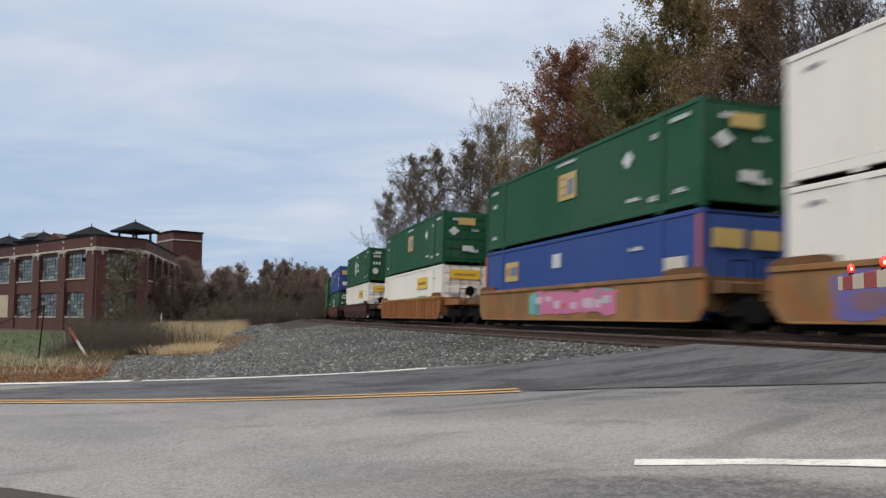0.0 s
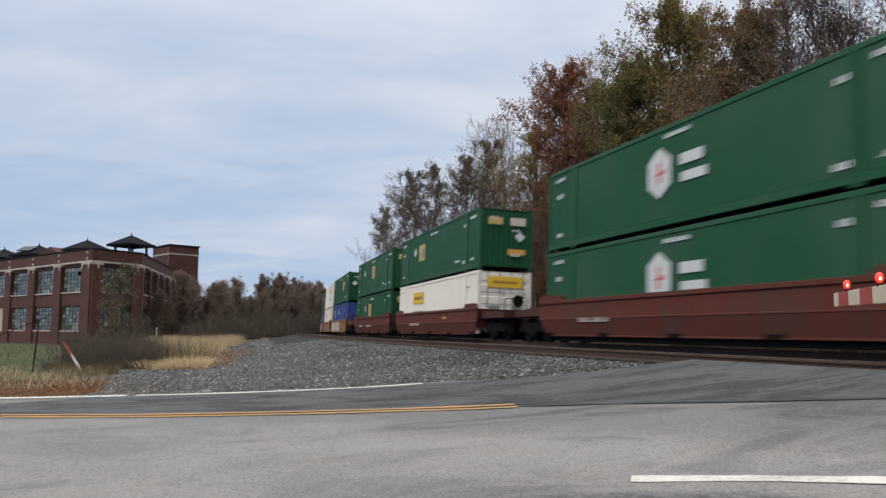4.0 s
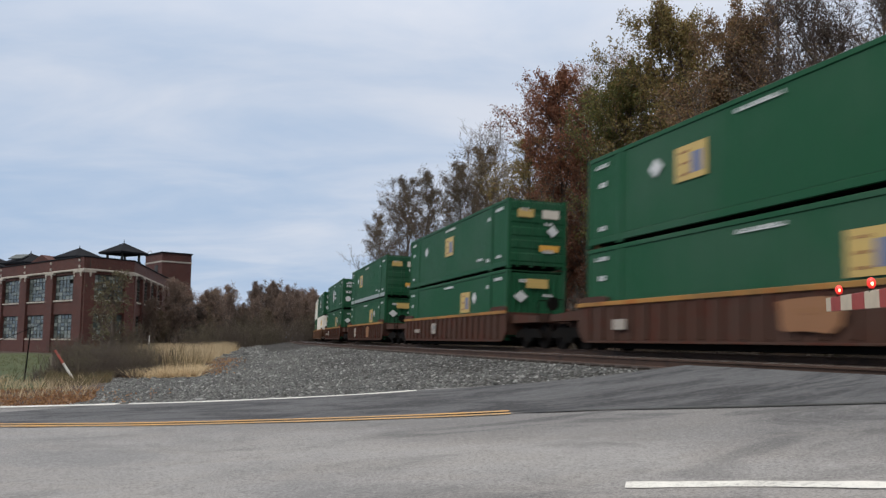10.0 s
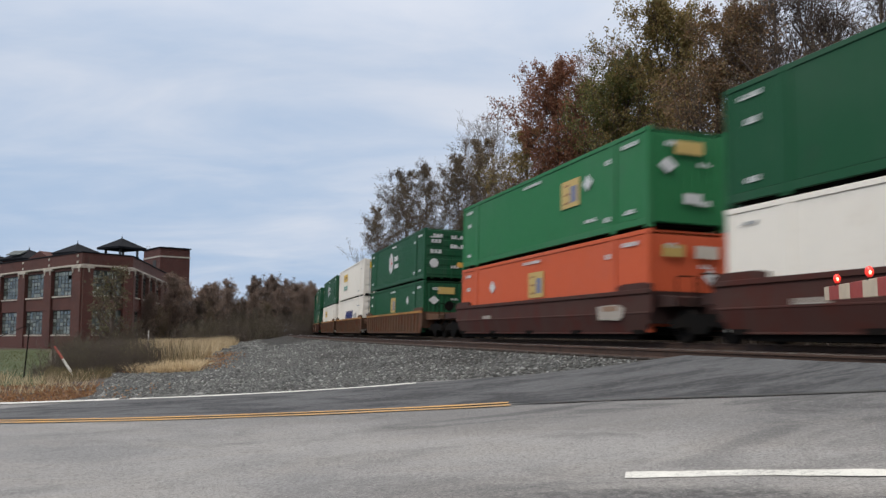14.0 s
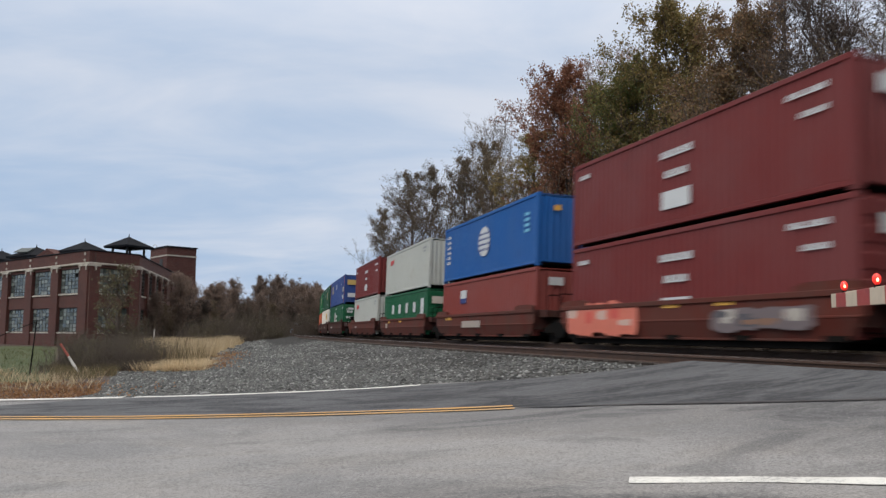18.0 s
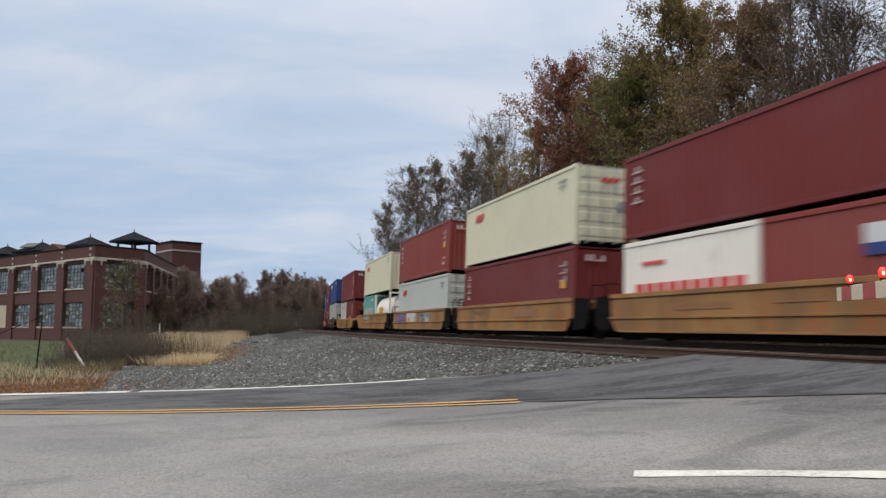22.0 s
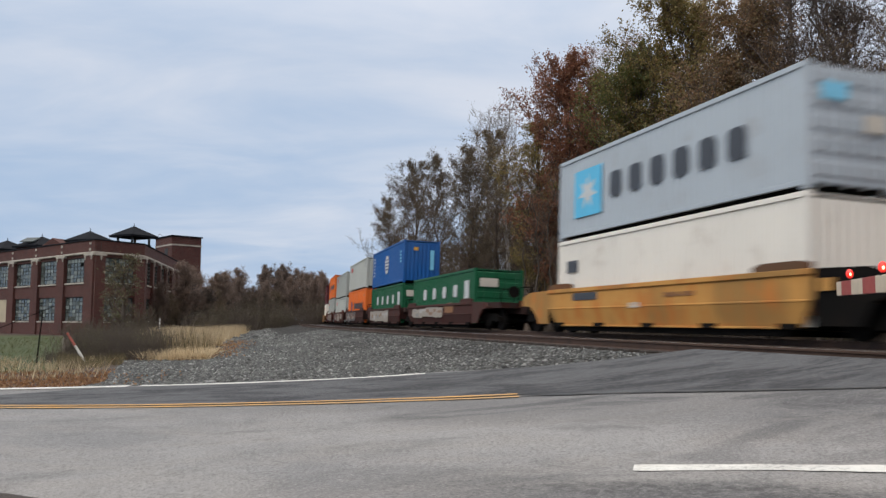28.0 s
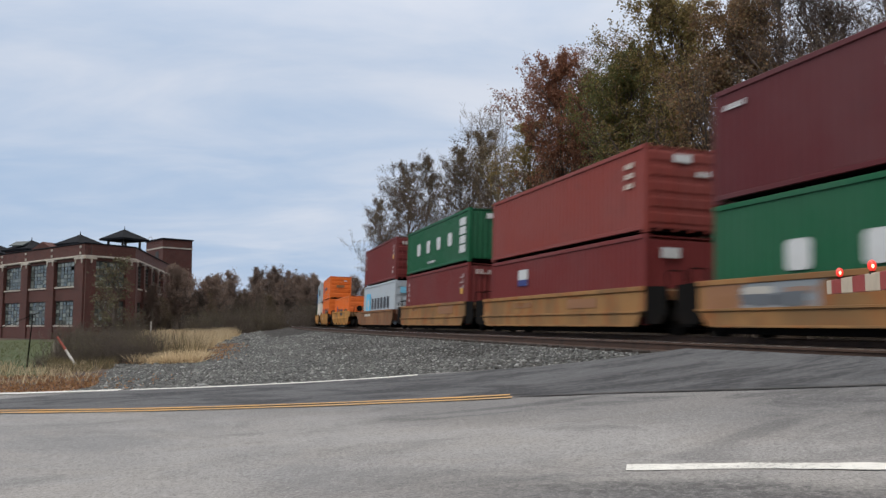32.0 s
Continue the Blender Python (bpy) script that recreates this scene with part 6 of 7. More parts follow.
def tower():
    a, b, c = Vector((-37.7, 111.5)), Vector((-34.55, 114.6)), Vector((-41.6, 116.0))
    d = b + c - a
    poly = [(v.x, v.y) for v in (a, b, d, c)]
    t = part("stair_tower", prism(bmesh.new(), poly, "z", 0.0, 13.1), M_BRICK, factory, "plain brick stair tower")
    mid = (a + d) / 2

    def grown(k):
        return [((x - mid.x) * k + mid.x, (y - mid.y) * k + mid.y) for x, y in poly]
    part("stone_band", prism(bmesh.new(), grown(1.03), "z", 11.85, 12.05), M_STONE, t)
    part("coping", prism(bmesh.new(), grown(1.06), "z", 13.1, 13.28), M_ROOF, t)
    u = (c - a).normalized()
    w = boxed(-0.55, 0.55, -0.04, 0.1, 10.5, 11.5)
    ob = part("window", w, M_SASH, t)
    p = a + u * 1.9
    ob.matrix_local = pose(p.x, p.y, 0, 0, 0, math.degrees(math.atan2(u.y, u.x)) + 180)
    ring = pipe(bmesh.new(), [(math.cos(math.pi * k / 10) * 0.35, 0, math.sin(math.pi * k / 10) * 0.9) for k in range(11)], 0.04)
    ob = part("ladder_hoop", ring, M_GALV, t)
    ob.matrix_local = pose(c.x + 0.6, c.y, 13.0)


tower()


def pavilion(x, y, half, z_eave, z_top, posts, rot):
    """A hipped roof lantern over the roof, open between its posts."""
    bm = bmesh.new()
    r = half
    e = [bm.verts.new(v) for v in ((-r, -r, 0), (r, -r, 0), (r, r, 0), (-r, r, 0))]
    f = [bm.verts.new(v) for v in ((-r * 0.97, -r * 0.97, -0.22), (r * 0.97, -r * 0.97, -0.22), (r * 0.97, r * 0.97, -0.22), (-r * 0.97, r * 0.97, -0.22))]
    a = bm.verts.new((0, 0, z_top - z_eave))
    for k in range(4):
        bm.faces.new((e[k], e[(k + 1) % 4], a))
        bm.faces.new((f[(k + 1) % 4], f[k], e[k], e[(k + 1) % 4])[::-1])
    bm.faces.new(f)
    bmesh.ops.recalc_face_normals(bm, faces=bm.faces[:])
    ob = part("roof_lantern", bm, M_ROOF, factory, "dark hipped slate lantern roof")
    ob.matrix_local = pose(x, y, z_eave, 0, 0, rot)
    part("finial", tube(bmesh.new(), (0, 0, z_top - z_eave - 0.1), (0, 0, z_top - z_eave + 0.35), 0.07, 0.02, 6), M_ROOF, ob)
    low = 7.7 - z_eave
    if posts:
        for sx in (-1, 1):
            for sy in (-1, 1):
                part("lantern_post", boxed(sx * r * 0.62 - 0.1, sx * r * 0.62 + 0.1, sy * r * 0.62 - 0.1, sy * r * 0.62 + 0.1, low, -0.1), M_SASH, ob)
        part("lantern_base", boxed(-r * 0.7, r * 0.7, -r * 0.7, r * 0.7, low, -1.05), M_ROOF, ob)
    else:
        part("lantern_base", boxed(-r * 0.85, r * 0.85, -r * 0.85, r * 0.85, low, -0.1), M_BRICK, ob)


pavilion(-36.7, 95.0, 1.98, 11.35, 12.55, True, -29)
pavilion(-41.9, 95.0, 2.05, 10.75, 11.95, False, -29)
pavilion(-49.6, 99.0, 2.4, 10.4, 11.7, False, -29)
pavilion(-55.5, 102.0, 2.4, 10.2, 11.5, False, -29)
M_SKYLIGHT = stained("dusty_skylight_glass", (0.07, 0.085, 0.08), (0.04, 0.045, 0.045), 0.6, 0, 1, 8, 0.6, 0.05)
gb = prism(bmesh.new(), [(-1.6, 7.7), (1.6, 7.7), (1.6, 10.0), (0.0, 10.9), (-1.6, 10.0)], "y", 0, 3.0)
ob = part("roof_gable", gb, M_BRICK, factory, "small brick gable on the roof")
ob.matrix_local = pose(-45.4, 93.0, 0, 0, 0, -20)
sk = boxed(-0.9, 0.9, 0, 1.5, 0, 0.1)
ob = part("skylight", sk, M_SKYLIGHT, factory)
ob.matrix_local = pose(-50.3, 96.6, 10.75, 24, 0, -10)

# ---- crossing gate ----
M_GATEW = stained("white_gate_reflective", (0.60, 0.50, 0.37), (0.38, 0.32, 0.24), 0.5, 0, 3, 18, 0.4, 0.05)
M_GATER = stained("red_gate_reflective", (0.36, 0.055, 0.045), (0.22, 0.045, 0.04), 0.5, 0, 3, 18, 0.4, 0.05)
M_LAMP, t_, b_ = base_material("lit_red_lens", 0.2)
b_.inputs["Base Color"].default_value = (0.8, 0.05, 0.03, 1)
b_.inputs["Emission Color"].default_value = (1.0, 0.035, 0.03, 1)
b_.inputs["Emission Strength"].default_value = 0.6
M_CORE, t_, b_ = base_material("lit_lamp_core", 0.2)
b_.inputs["Emission Color"].default_value = (1.0, 0.45, 0.16, 1)
b_.inputs["Emission Strength"].default_value = 3.5
gate = tagged(new("crossing_gate"), "lowered red and white crossing gate arm with lit red lamps", "crossing gate")
tip, butt = Vector((4.68, 9.45, 1.745)), Vector((2.70, 3.15, 1.62))
arm_len = (butt - tip).length
mast_z = road_z(butt.x, butt.y)
am = Matrix.Translation(tip) @ (butt - tip).to_track_quat("Y", "Z").to_matrix().to_4x4()
k, y = 0, 0.0
first = True
while y < arm_len - 0.3:
    w = 0.32 if first else 0.60
    first = False
    ob = part("arm_stripe", boxed(-0.02, 0.02, y + 0.001, y + w - 0.001, -0.08, 0.08, bev=0.004), M_GATER if k % 2 else M_GATEW, gate)
    ob.matrix_local = am
    y += w
    k += 1
ob = part("arm_spine", boxed(-0.045, -0.021, 0.05, arm_len + 0.3, -0.05, 0.05), M_GALV, gate)
ob.matrix_local = am
for yy in (0.75, 2.35):
    lb = tube(bmesh.new(), (-0.012, yy, 0.135), (0.012, yy, 0.135), 0.03, n=16)
    ob = part("gate_lamp", lb, M_DARK, gate)
    ob.matrix_local = am
    ln = bmesh.new()
    bmesh.ops.create_uvsphere(ln, u_segments=12, v_segments=8, radius=0.039, matrix=Matrix.Translation((0, yy, 0.15)) @ Matrix.Diagonal((1, 0.9, 1.35, 1)))
    part("lens", ln, M_LAMP, ob, "glowing red lens")
    lc = bmesh.new()
    bmesh.ops.create_uvsphere(lc, u_segments=10, v_segments=6, radius=0.012, matrix=Matrix.Translation((0, yy + 0.034, 0.143)) @ Matrix.Diagonal((1, 1, 1.5, 1)))
    part("bulb", lc, M_CORE, ob, "bright bulb")
    ft = part("lamp_foot", boxed(-0.02, 0.02, yy - 0.03, yy + 0.03, 0.07, 0.1), M_DARK, gate)
    ft.matrix_local = am
part("mast", tube(bmesh.new(), (butt.x + 0.2, butt.y - 0.1, mast_z), (butt.x + 0.2, butt.y - 0.1, 3.2), 0.06, n=14), M_GALV, gate)
part("mechanism", boxed(butt.x - 0.05, butt.x + 0.45, butt.y - 0.45, butt.y + 0.15, mast_z + 0.75, mast_z + 1.6, bev=0.03), M_GALV, gate)
part("mast_base", boxed(butt.x - 0.1, butt.x + 0.5, butt.y - 0.4, butt.y + 0.2, mast_z - 0.05, mast_z + 0.12, bev=0.02), M_STONE, gate)

# ---- posts by the track ----
M_RWHITE = stained("flaking_white_paint", (0.62, 0.60, 0.56), (0.16, 0.13, 0.11), 0.8, 0, 6, 26, 0.75, 0.2)
M_RRED = stained("faded_red_paint", (0.30, 0.060, 0.04), (0.10, 0.05, 0.04), 0.8, 0, 6, 26, 0.8, 0.2)
mk = tagged(new("marker_post"), "leaning red and white painted marker post in the weeds", "post")
a_, b2_ = Vector((-11.06, 25.2, 0.0)), Vector((-11.80, 25.4, 0.95))
u_ = a_.lerp(b2_, 0.58)
part("shaft", tube(bmesh.new(), a_ - (b2_ - a_) * 0.15, u_, 0.042, n=10), M_RWHITE, mk, "white lower half")
part("tip", tube(bmesh.new(), u_, b2_, 0.042, 0.036, n=10), M_RRED, mk, "red upper half")
pl_ = tagged(new("utility_stub"), "thin dark post with a slanting steel bar", "post")
part("pole", tube(bmesh.new(), (-12.52, 25.0, -0.1), (-12.40, 25.0, 1.62), 0.024, 0.018, 8), M_DARK, pl_)
part("bar", tube(bmesh.new(), (-12.05, 25.0, 1.78), (-15.2, 25.0, 0.50), 0.012, n=6), M_DARK, pl_)
sw_ = tagged(new("white_stake"), "small white stake standing in the brush", "stake")
part("shaft", boxed(-17.53, -17.47, 49.97, 50.03, 0, 1.5), M_RWHITE, sw_)
# ---- plants ----


def leaf_material(name, cols, trans=0.35):
    m, t, b = base_material(name, 0.7)
    g = t.nodes.new("ShaderNodeNewGeometry")
    r = t.nodes.new("ShaderNodeValToRGB")
    t.links.new(g.outputs["Random Per Island"], r.inputs[0])
    el = r.color_ramp.elements
    for i, c in enumerate(cols):
        if i > 1:
            el.new(i / (len(cols) - 1))
    for i, c in enumerate(cols):
        el[i].position, el[i].color = i / (len(cols) - 1), (*c, 1)
    oi = t.nodes.new("ShaderNodeObjectInfo")
    hs = t.nodes.new("ShaderNodeHueSaturation")
    t.links.new(math_node(t, "ADD", math_node(t, "MULTIPLY", oi.outputs["Random"], 0.5), 0.75), hs.inputs["Value"])
    t.links.new(r.outputs[0], hs.inputs["Color"])
    t.links.new(hs.outputs[0], b.inputs["Base Color"])
    tr = t.nodes.new("ShaderNodeBsdfTranslucent")
    t.links.new(hs.outputs[0], tr.inputs[0])
    mx = t.nodes.new("ShaderNodeMixShader")
    mx.inputs[0].default_value = trans
    t.links.new(b.outputs[0], mx.inputs[1])
    t.links.new(tr.outputs[0], mx.inputs[2])
    t.links.new(mx.outputs[0], t.nodes["Material Output"].inputs[0])
    return m


LEAF = {
    "rust": leaf_material("rust_oak_leaves", [(0.150, 0.060, 0.038), (0.225, 0.080, 0.045), (0.180, 0.088, 0.046), (0.290, 0.118, 0.058), (0.095, 0.048, 0.032)]),
    "green": leaf_material("late_green_leaves", [(0.075, 0.096, 0.028), (0.118, 0.130, 0.036), (0.160, 0.150, 0.042), (0.225, 0.165, 0.050), (0.080, 0.078, 0.030)]),
    "yellow": leaf_material("yellowing_leaves", [(0.175, 0.145, 0.048), (0.270, 0.205, 0.066), (0.120, 0.105, 0.036), (0.350, 0.245, 0.082), (0.200, 0.110, 0.048)]),
    "brown": leaf_material("brown_leaves", [(0.140, 0.082, 0.044), (0.190, 0.108, 0.052), (0.095, 0.062, 0.036), (0.150, 0.112, 0.048), (0.235, 0.128, 0.060)]),
    "sparse": leaf_material("sparse_brown_leaves", [(0.194, 0.128, 0.077), (0.128, 0.082, 0.060), (0.254, 0.150, 0.082), (0.165, 0.098, 0.067), (0.135, 0.113, 0.060)]),
    "olive": leaf_material("olive_leaves", [(0.095, 0.100, 0.050), (0.140, 0.120, 0.060), (0.085, 0.075, 0.045), (0.155, 0.137, 0.075), (0.120, 0.092, 0.054)]),
    "pink": leaf_material("pale_rose_leaves", [(0.396, 0.239, 0.194), (0.314, 0.194, 0.165), (0.396, 0.284, 0.224), (0.269, 0.165, 0.135), (0.374, 0.254, 0.194)]),
    "umber": leaf_material("dull_umber_leaves", [(0.150, 0.108, 0.070), (0.108, 0.083, 0.058), (0.195, 0.132, 0.078), (0.140, 0.118, 0.066), (0.090, 0.070, 0.050)]),
    "russet": leaf_material("far_russet_leaves", [(0.215, 0.150, 0.118), (0.160, 0.122, 0.103), (0.250, 0.155, 0.110), (0.188, 0.150, 0.120), (0.140, 0.108, 0.092)]),
    # very dark leaves: shade within the wood put into the colour
    "dusk": leaf_material("shade_dark_leaves", [(0.040, 0.028, 0.021), (0.028, 0.021, 0.018), (0.054, 0.034, 0.023), (0.036, 0.030, 0.022), (0.024, 0.019, 0.016)]),
}
# brown leaves darkened in colour for the shade on the bank
LEAF["bank"] = leaf_material("shaded_brown_leaves", [(0.056, 0.037, 0.026), (0.036, 0.027, 0.021), (0.080, 0.046, 0.029), (0.050, 0.040, 0.027), (0.030, 0.023, 0.018)])
M_BARK = stained("grey_brown_bark", (0.085, 0.066, 0.052), (0.04, 0.032, 0.027), 0.9, 0, 1.5, 14, 0.7, 0.5, 0.3)
M_PALEBARK = stained("pale_bark", (0.15, 0.13, 0.115), (0.08, 0.066, 0.058), 0.9, 0, 1.5, 14, 0.7, 0.4, 0.3)
M_GHOST = stained("pale_grey_bark", (0.30, 0.275, 0.26), (0.17, 0.15, 0.14), 0.9, 0, 1.5, 14, 0.6, 0.3, 0.3)
M_BRUSH = stained("grey_brown_brush", (0.095, 0.074, 0.058), (0.05, 0.038, 0.031), 0.9, 0, 0.8, 14, 0.6, 0.2)
M_TWIG = stained("brown_twigs", (0.095, 0.066, 0.050), (0.05, 0.036, 0.03), 0.9, 0, 1.5, 14, 0.6, 0.2)


def mesh_arrays(name, verts, faces, mat):
    me = bpy.data.meshes.new(name)
    nv, nf, k = len(verts), len(faces), faces.shape[1]
    me.vertices.add(nv)
    me.vertices.foreach_set("co", np.ascontiguousarray(verts, dtype=np.float32).ravel())
    me.loops.add(nf * k)
    me.loops.foreach_set("vertex_index", np.ascontiguousarray(faces, dtype=np.int32).ravel())
    me.polygons.add(nf)
    me.polygons.foreach_set("loop_start", np.arange(0, nf * k, k, dtype=np.int32))
    me.update(calc_edges=True)
    me.validate()
    me.materials.append(mat)
    return me


def tubes(name, segs, mat, sides=4):
    """segs: rows of ax ay az bx by bz ra rb."""
    s = np.array(segs)
    a, b, ra, rb = s[:, 0:3], s[:, 3:6], s[:, 6], s[:, 7]
    d = b - a
    d /= np.linalg.norm(d, axis=1)[:, None] + 1e-9
    up = np.where(np.abs(d[:, 2:3]) > 0.9, np.array([[1.0, 0, 0]]), np.array([[0, 0, 1.0]]))
    u = np.cross(d, up)
    u /= np.linalg.norm(u, axis=1)[:, None] + 1e-9
    v = np.cross(d, u)
    rings = []
    for p, r in ((a, ra), (b, rb)):
        for k in range(sides):
            e = 2 * math.pi * k / sides
            rings.append(p + (u * math.cos(e) + v * math.sin(e)) * r[:, None])
    V = np.stack(rings, 1)
    n = len(s)
    base = np.arange(n)[:, None] * (2 * sides)
    F = [np.concatenate([base + k, base + (k + 1) % sides, base + sides + (k + 1) % sides, base + sides + k], 1) for k in range(sides)]
    return mesh_arrays(name, V.reshape(-1, 3), np.concatenate(F), mat)


def leaves(name, pts, size, mat, r):
    """One folded quad for each point, turned at random."""
    p = np.array(pts)
    n = len(p)
    u = r.normal(size=(n, 3))
    u /= np.linalg.norm(u, axis=1)[:, None]
    w = r.normal(size=(n, 3))
    v = np.cross(u, w)
    v /= np.linalg.norm(v, axis=1)[:, None] + 1e-9
    s = size * r.uniform(0.6, 1.35, size=(n, 1))
    V = np.stack([p - u * s * 0.7, p - v * s * 0.45, p + u * s * 0.7, p + v * s * 0.45], 1)
    F = np.arange(4 * n).reshape(n, 4)
    return mesh_arrays(name, V.reshape(-1, 3), F, mat)


def grow(seed, height, spread, base, primaries, secondaries, twigs, wob=0.25, rise=0.75, trunk_r=0.19):
    """Limbs of a tree and the points of its twigs."""
    r = np.random.default_rng(seed)
    segs, tips = [], []
    n = 10
    pts = [np.zeros(3)]
    for i in range(1, n + 1):
        pts.append(np.array([r.normal() * wob * i / n * 1.2, r.normal() * wob * i / n * 1.2, height * 0.97 * i / n]))
    rad = [trunk_r * (1 - 0.93 * i / n) + 0.012 for i in range(n + 1)]
    trunk = [(*pts[i], *pts[i + 1], rad[i], rad[i + 1]) for i in range(n)]
    for k in range(primaries):
        f = base + (0.99 - base) * (k + r.random()) / primaries
        i = min(int(f * n), n - 1)
        o = pts[i] + (pts[i + 1] - pts[i]) * (f * n - i)
        az = r.random() * 2 * math.pi
        prof = math.sin(math.pi * min(1.0, 0.16 + 0.84 * ((f - base) / (1 - base)) ** 0.8)) ** 0.7 + 0.12
        ln = spread * prof * r.uniform(0.5, 1.28)
        d = np.array([math.cos(az), math.sin(az), rise * r.uniform(0.6, 1.5)])
        d /= np.linalg.norm(d)
        q, r0 = o, max(0.02, rad[i] * 0.45)
        limb = [o]
        for j in range(3):
            d = d + np.array([0, 0, 0.10]) + r.normal(size=3) * 0.14
            d /= np.linalg.norm(d)
            e = q + d * ln / 3
            segs.append((*q, *e, r0 * (1 - j * 0.28), r0 * (1 - (j + 1) * 0.28)))
            q = e
            limb.append(q)
        for m in range(secondaries):
            g = 0.25 + 0.75 * (m + r.random()) / secondaries
            j = min(int(g * 3), 2)
            o2 = limb[j] + (limb[j + 1] - limb[j]) * (g * 3 - j)
            d2 = d + r.normal(size=3) * 0.75 + np.array([0, 0, 0.15])
            d2 /= np.linalg.norm(d2)
            e2 = o2 + d2 * ln * r.uniform(0.22, 0.45)
            segs.append((*o2, *e2, r0 * 0.38, r0 * 0.16))
            for _ in range(twigs):
                o3 = o2 + (e2 - o2) * r.uniform(0.2, 1.0)
                d3 = d2 + r.normal(size=3) * 0.7 + np.array([0, 0, 0.2])
                d3 /= np.linalg.norm(d3)
                e3 = o3 + d3 * ln * r.uniform(0.10, 0.24)
                segs.append((*o3, *e3, max(0.009, r0 * 0.13), 0.005))
                tips.append((o3, e3))
    return trunk, segs, tips, r


STOCK = {}


def tree(kind, seed, height, spread, base, leaf, per, size, label, bark=None, primaries=30, secondaries=7, twigs=5, stray=0.20, rise=0.75, stout=0.19):
    trunk, segs, tips, r = grow(seed, height, spread, base, primaries, secondaries, twigs, 0.25, rise, stout)
    root = tagged(new("tree"), label, "tree", "trees along the railway")
    bark = bark or M_BARK
    for nm, me in (("trunk", tubes("trunk", trunk, bark, 8)), ("branchwork", tubes("branchwork", segs, M_TWIG if bark is M_BARK else bark, 4))):
        again(nm, me, root)["kind"] = "stuff" if nm == "branchwork" else "part"
    if leaf:
        pts = []
        for o, e in tips:
            for _ in range(per if per >= 1 else (1 if r.random() < per else 0)):
                pts.append(o + (e - o) * r.uniform(0.2, 1.2) + r.normal(size=3) * stray)
        ob = again("crown", leaves("crown", pts, size, LEAF[leaf], r), root)
        ob["kind"] = "stuff"
    STOCK.setdefault(kind, []).append((root, height))
    return root


tree("rust", 1, 17, 4.3, 0.10, "rust", 21, 0.092, "tall oak with dense rust-brown autumn leaves", None, 54, 8, 5, 0.14, 1.0)
tree("rust", 2, 17, 4.0, 0.10, "rust", 21, 0.092, "tall oak with dense rust-brown autumn leaves", None, 54, 8, 5, 0.14, 1.0)
tree("green", 3, 16, 4.1, 0.10, "green", 19, 0.092, "tree still holding late olive-green leaves", None, 50, 8, 5, 0.14, 1.0)
tree("green", 4, 16, 4.3, 0.10, "green", 19, 0.092, "tree still holding late olive-green leaves", None, 50, 8, 5, 0.14, 1.0)
tree("yellow", 5, 17, 3.9, 0.14, "yellow", 13, 0.092, "tall tree with thinning yellow-green leaves", None, 46, 8, 5, 0.14, 1.1)
tree("yellow", 6, 17, 3.7, 0.14, "yellow", 13, 0.092, "tall tree with thinning yellow-green leaves", None, 46, 8, 5, 0.14, 1.1)
tree("brown", 7, 15, 3.8, 0.12, "brown", 14, 0.085, "tall tree with brown autumn leaves", None, 46, 8, 5, 0.14, 1.1)
tree("brown", 8, 15, 3.6, 0.12, "brown", 14, 0.085, "tall tree with brown autumn leaves", None, 46, 8, 5, 0.14, 1.1)
tree("umber", 9, 18, 4.6, 0.10, "umber", 8, 0.09, "broad tree with dull umber leaves", None, 50, 9, 6, 0.14, 1.1)
tree("umber", 10, 18, 4.4, 0.10, "umber", 8, 0.09, "broad tree with dull umber leaves", None, 50, 9, 6, 0.14, 1.1)
tree("sparse", 11, 18, 4.2, 0.20, "sparse", 7, 0.085, "nearly bare tree with a few brown leaves", None, 34, 8, 6)
tree("ghost", 12, 16, 3.6, 0.25, None, 0, 0.1, "bare leafless tree with fine pale grey twigs", M_GHOST, 30, 9, 7, rise=1.3)
tree("ghost", 24, 16, 3.2, 0.30, None, 0, 0.1, "bare leafless tree with fine pale grey twigs", M_GHOST, 28, 9, 7, rise=1.5)
tree("bare", 25, 16, 3.6, 0.25, None, 0, 0.1, "bare leafless tree with fine grey twigs", M_PALEBARK, 34, 10, 8, rise=1.6)
tree("bare", 13, 16, 3.8, 0.30, "sparse", 0.3, 0.14, "bare leafless tree with fine dark twigs", None, 32, 10, 8, rise=1.1)
tree("fork", 18, 15, 4.2, 0.22, "dusk", 1, 0.07, "dark bare tree with steep forking limbs", None, 36, 10, 8, rise=1.9)
tree("fork", 19, 15, 4.0, 0.25, "dusk", 1, 0.07, "dark bare tree with steep forking limbs", None, 36, 10, 8, rise=1.7)
tree("pink", 14, 20, 3.4, 0.35, "pink", 3, 0.08, "thin tree with pale rose-brown leaves", M_PALEBARK, 30, 8, 6, rise=1.2)
tree("dusk", 15, 12, 3.8, 0.03, "dusk", 26, 0.15, "low dense tree with dark leaves coloured as in shade", None, 26, 5, 3, 0.35, 1.2)
tree("dusk", 16, 12, 4.0, 0.04, "dusk", 26, 0.15, "low dense tree with dark leaves coloured as in shade", None, 26, 5, 3, 0.35, 1.2)
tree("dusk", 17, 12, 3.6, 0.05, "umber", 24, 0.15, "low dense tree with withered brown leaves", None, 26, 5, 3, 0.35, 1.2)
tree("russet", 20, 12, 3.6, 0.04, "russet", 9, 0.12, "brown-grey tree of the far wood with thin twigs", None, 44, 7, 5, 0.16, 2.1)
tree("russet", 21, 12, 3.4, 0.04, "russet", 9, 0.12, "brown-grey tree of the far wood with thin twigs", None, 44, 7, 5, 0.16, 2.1)
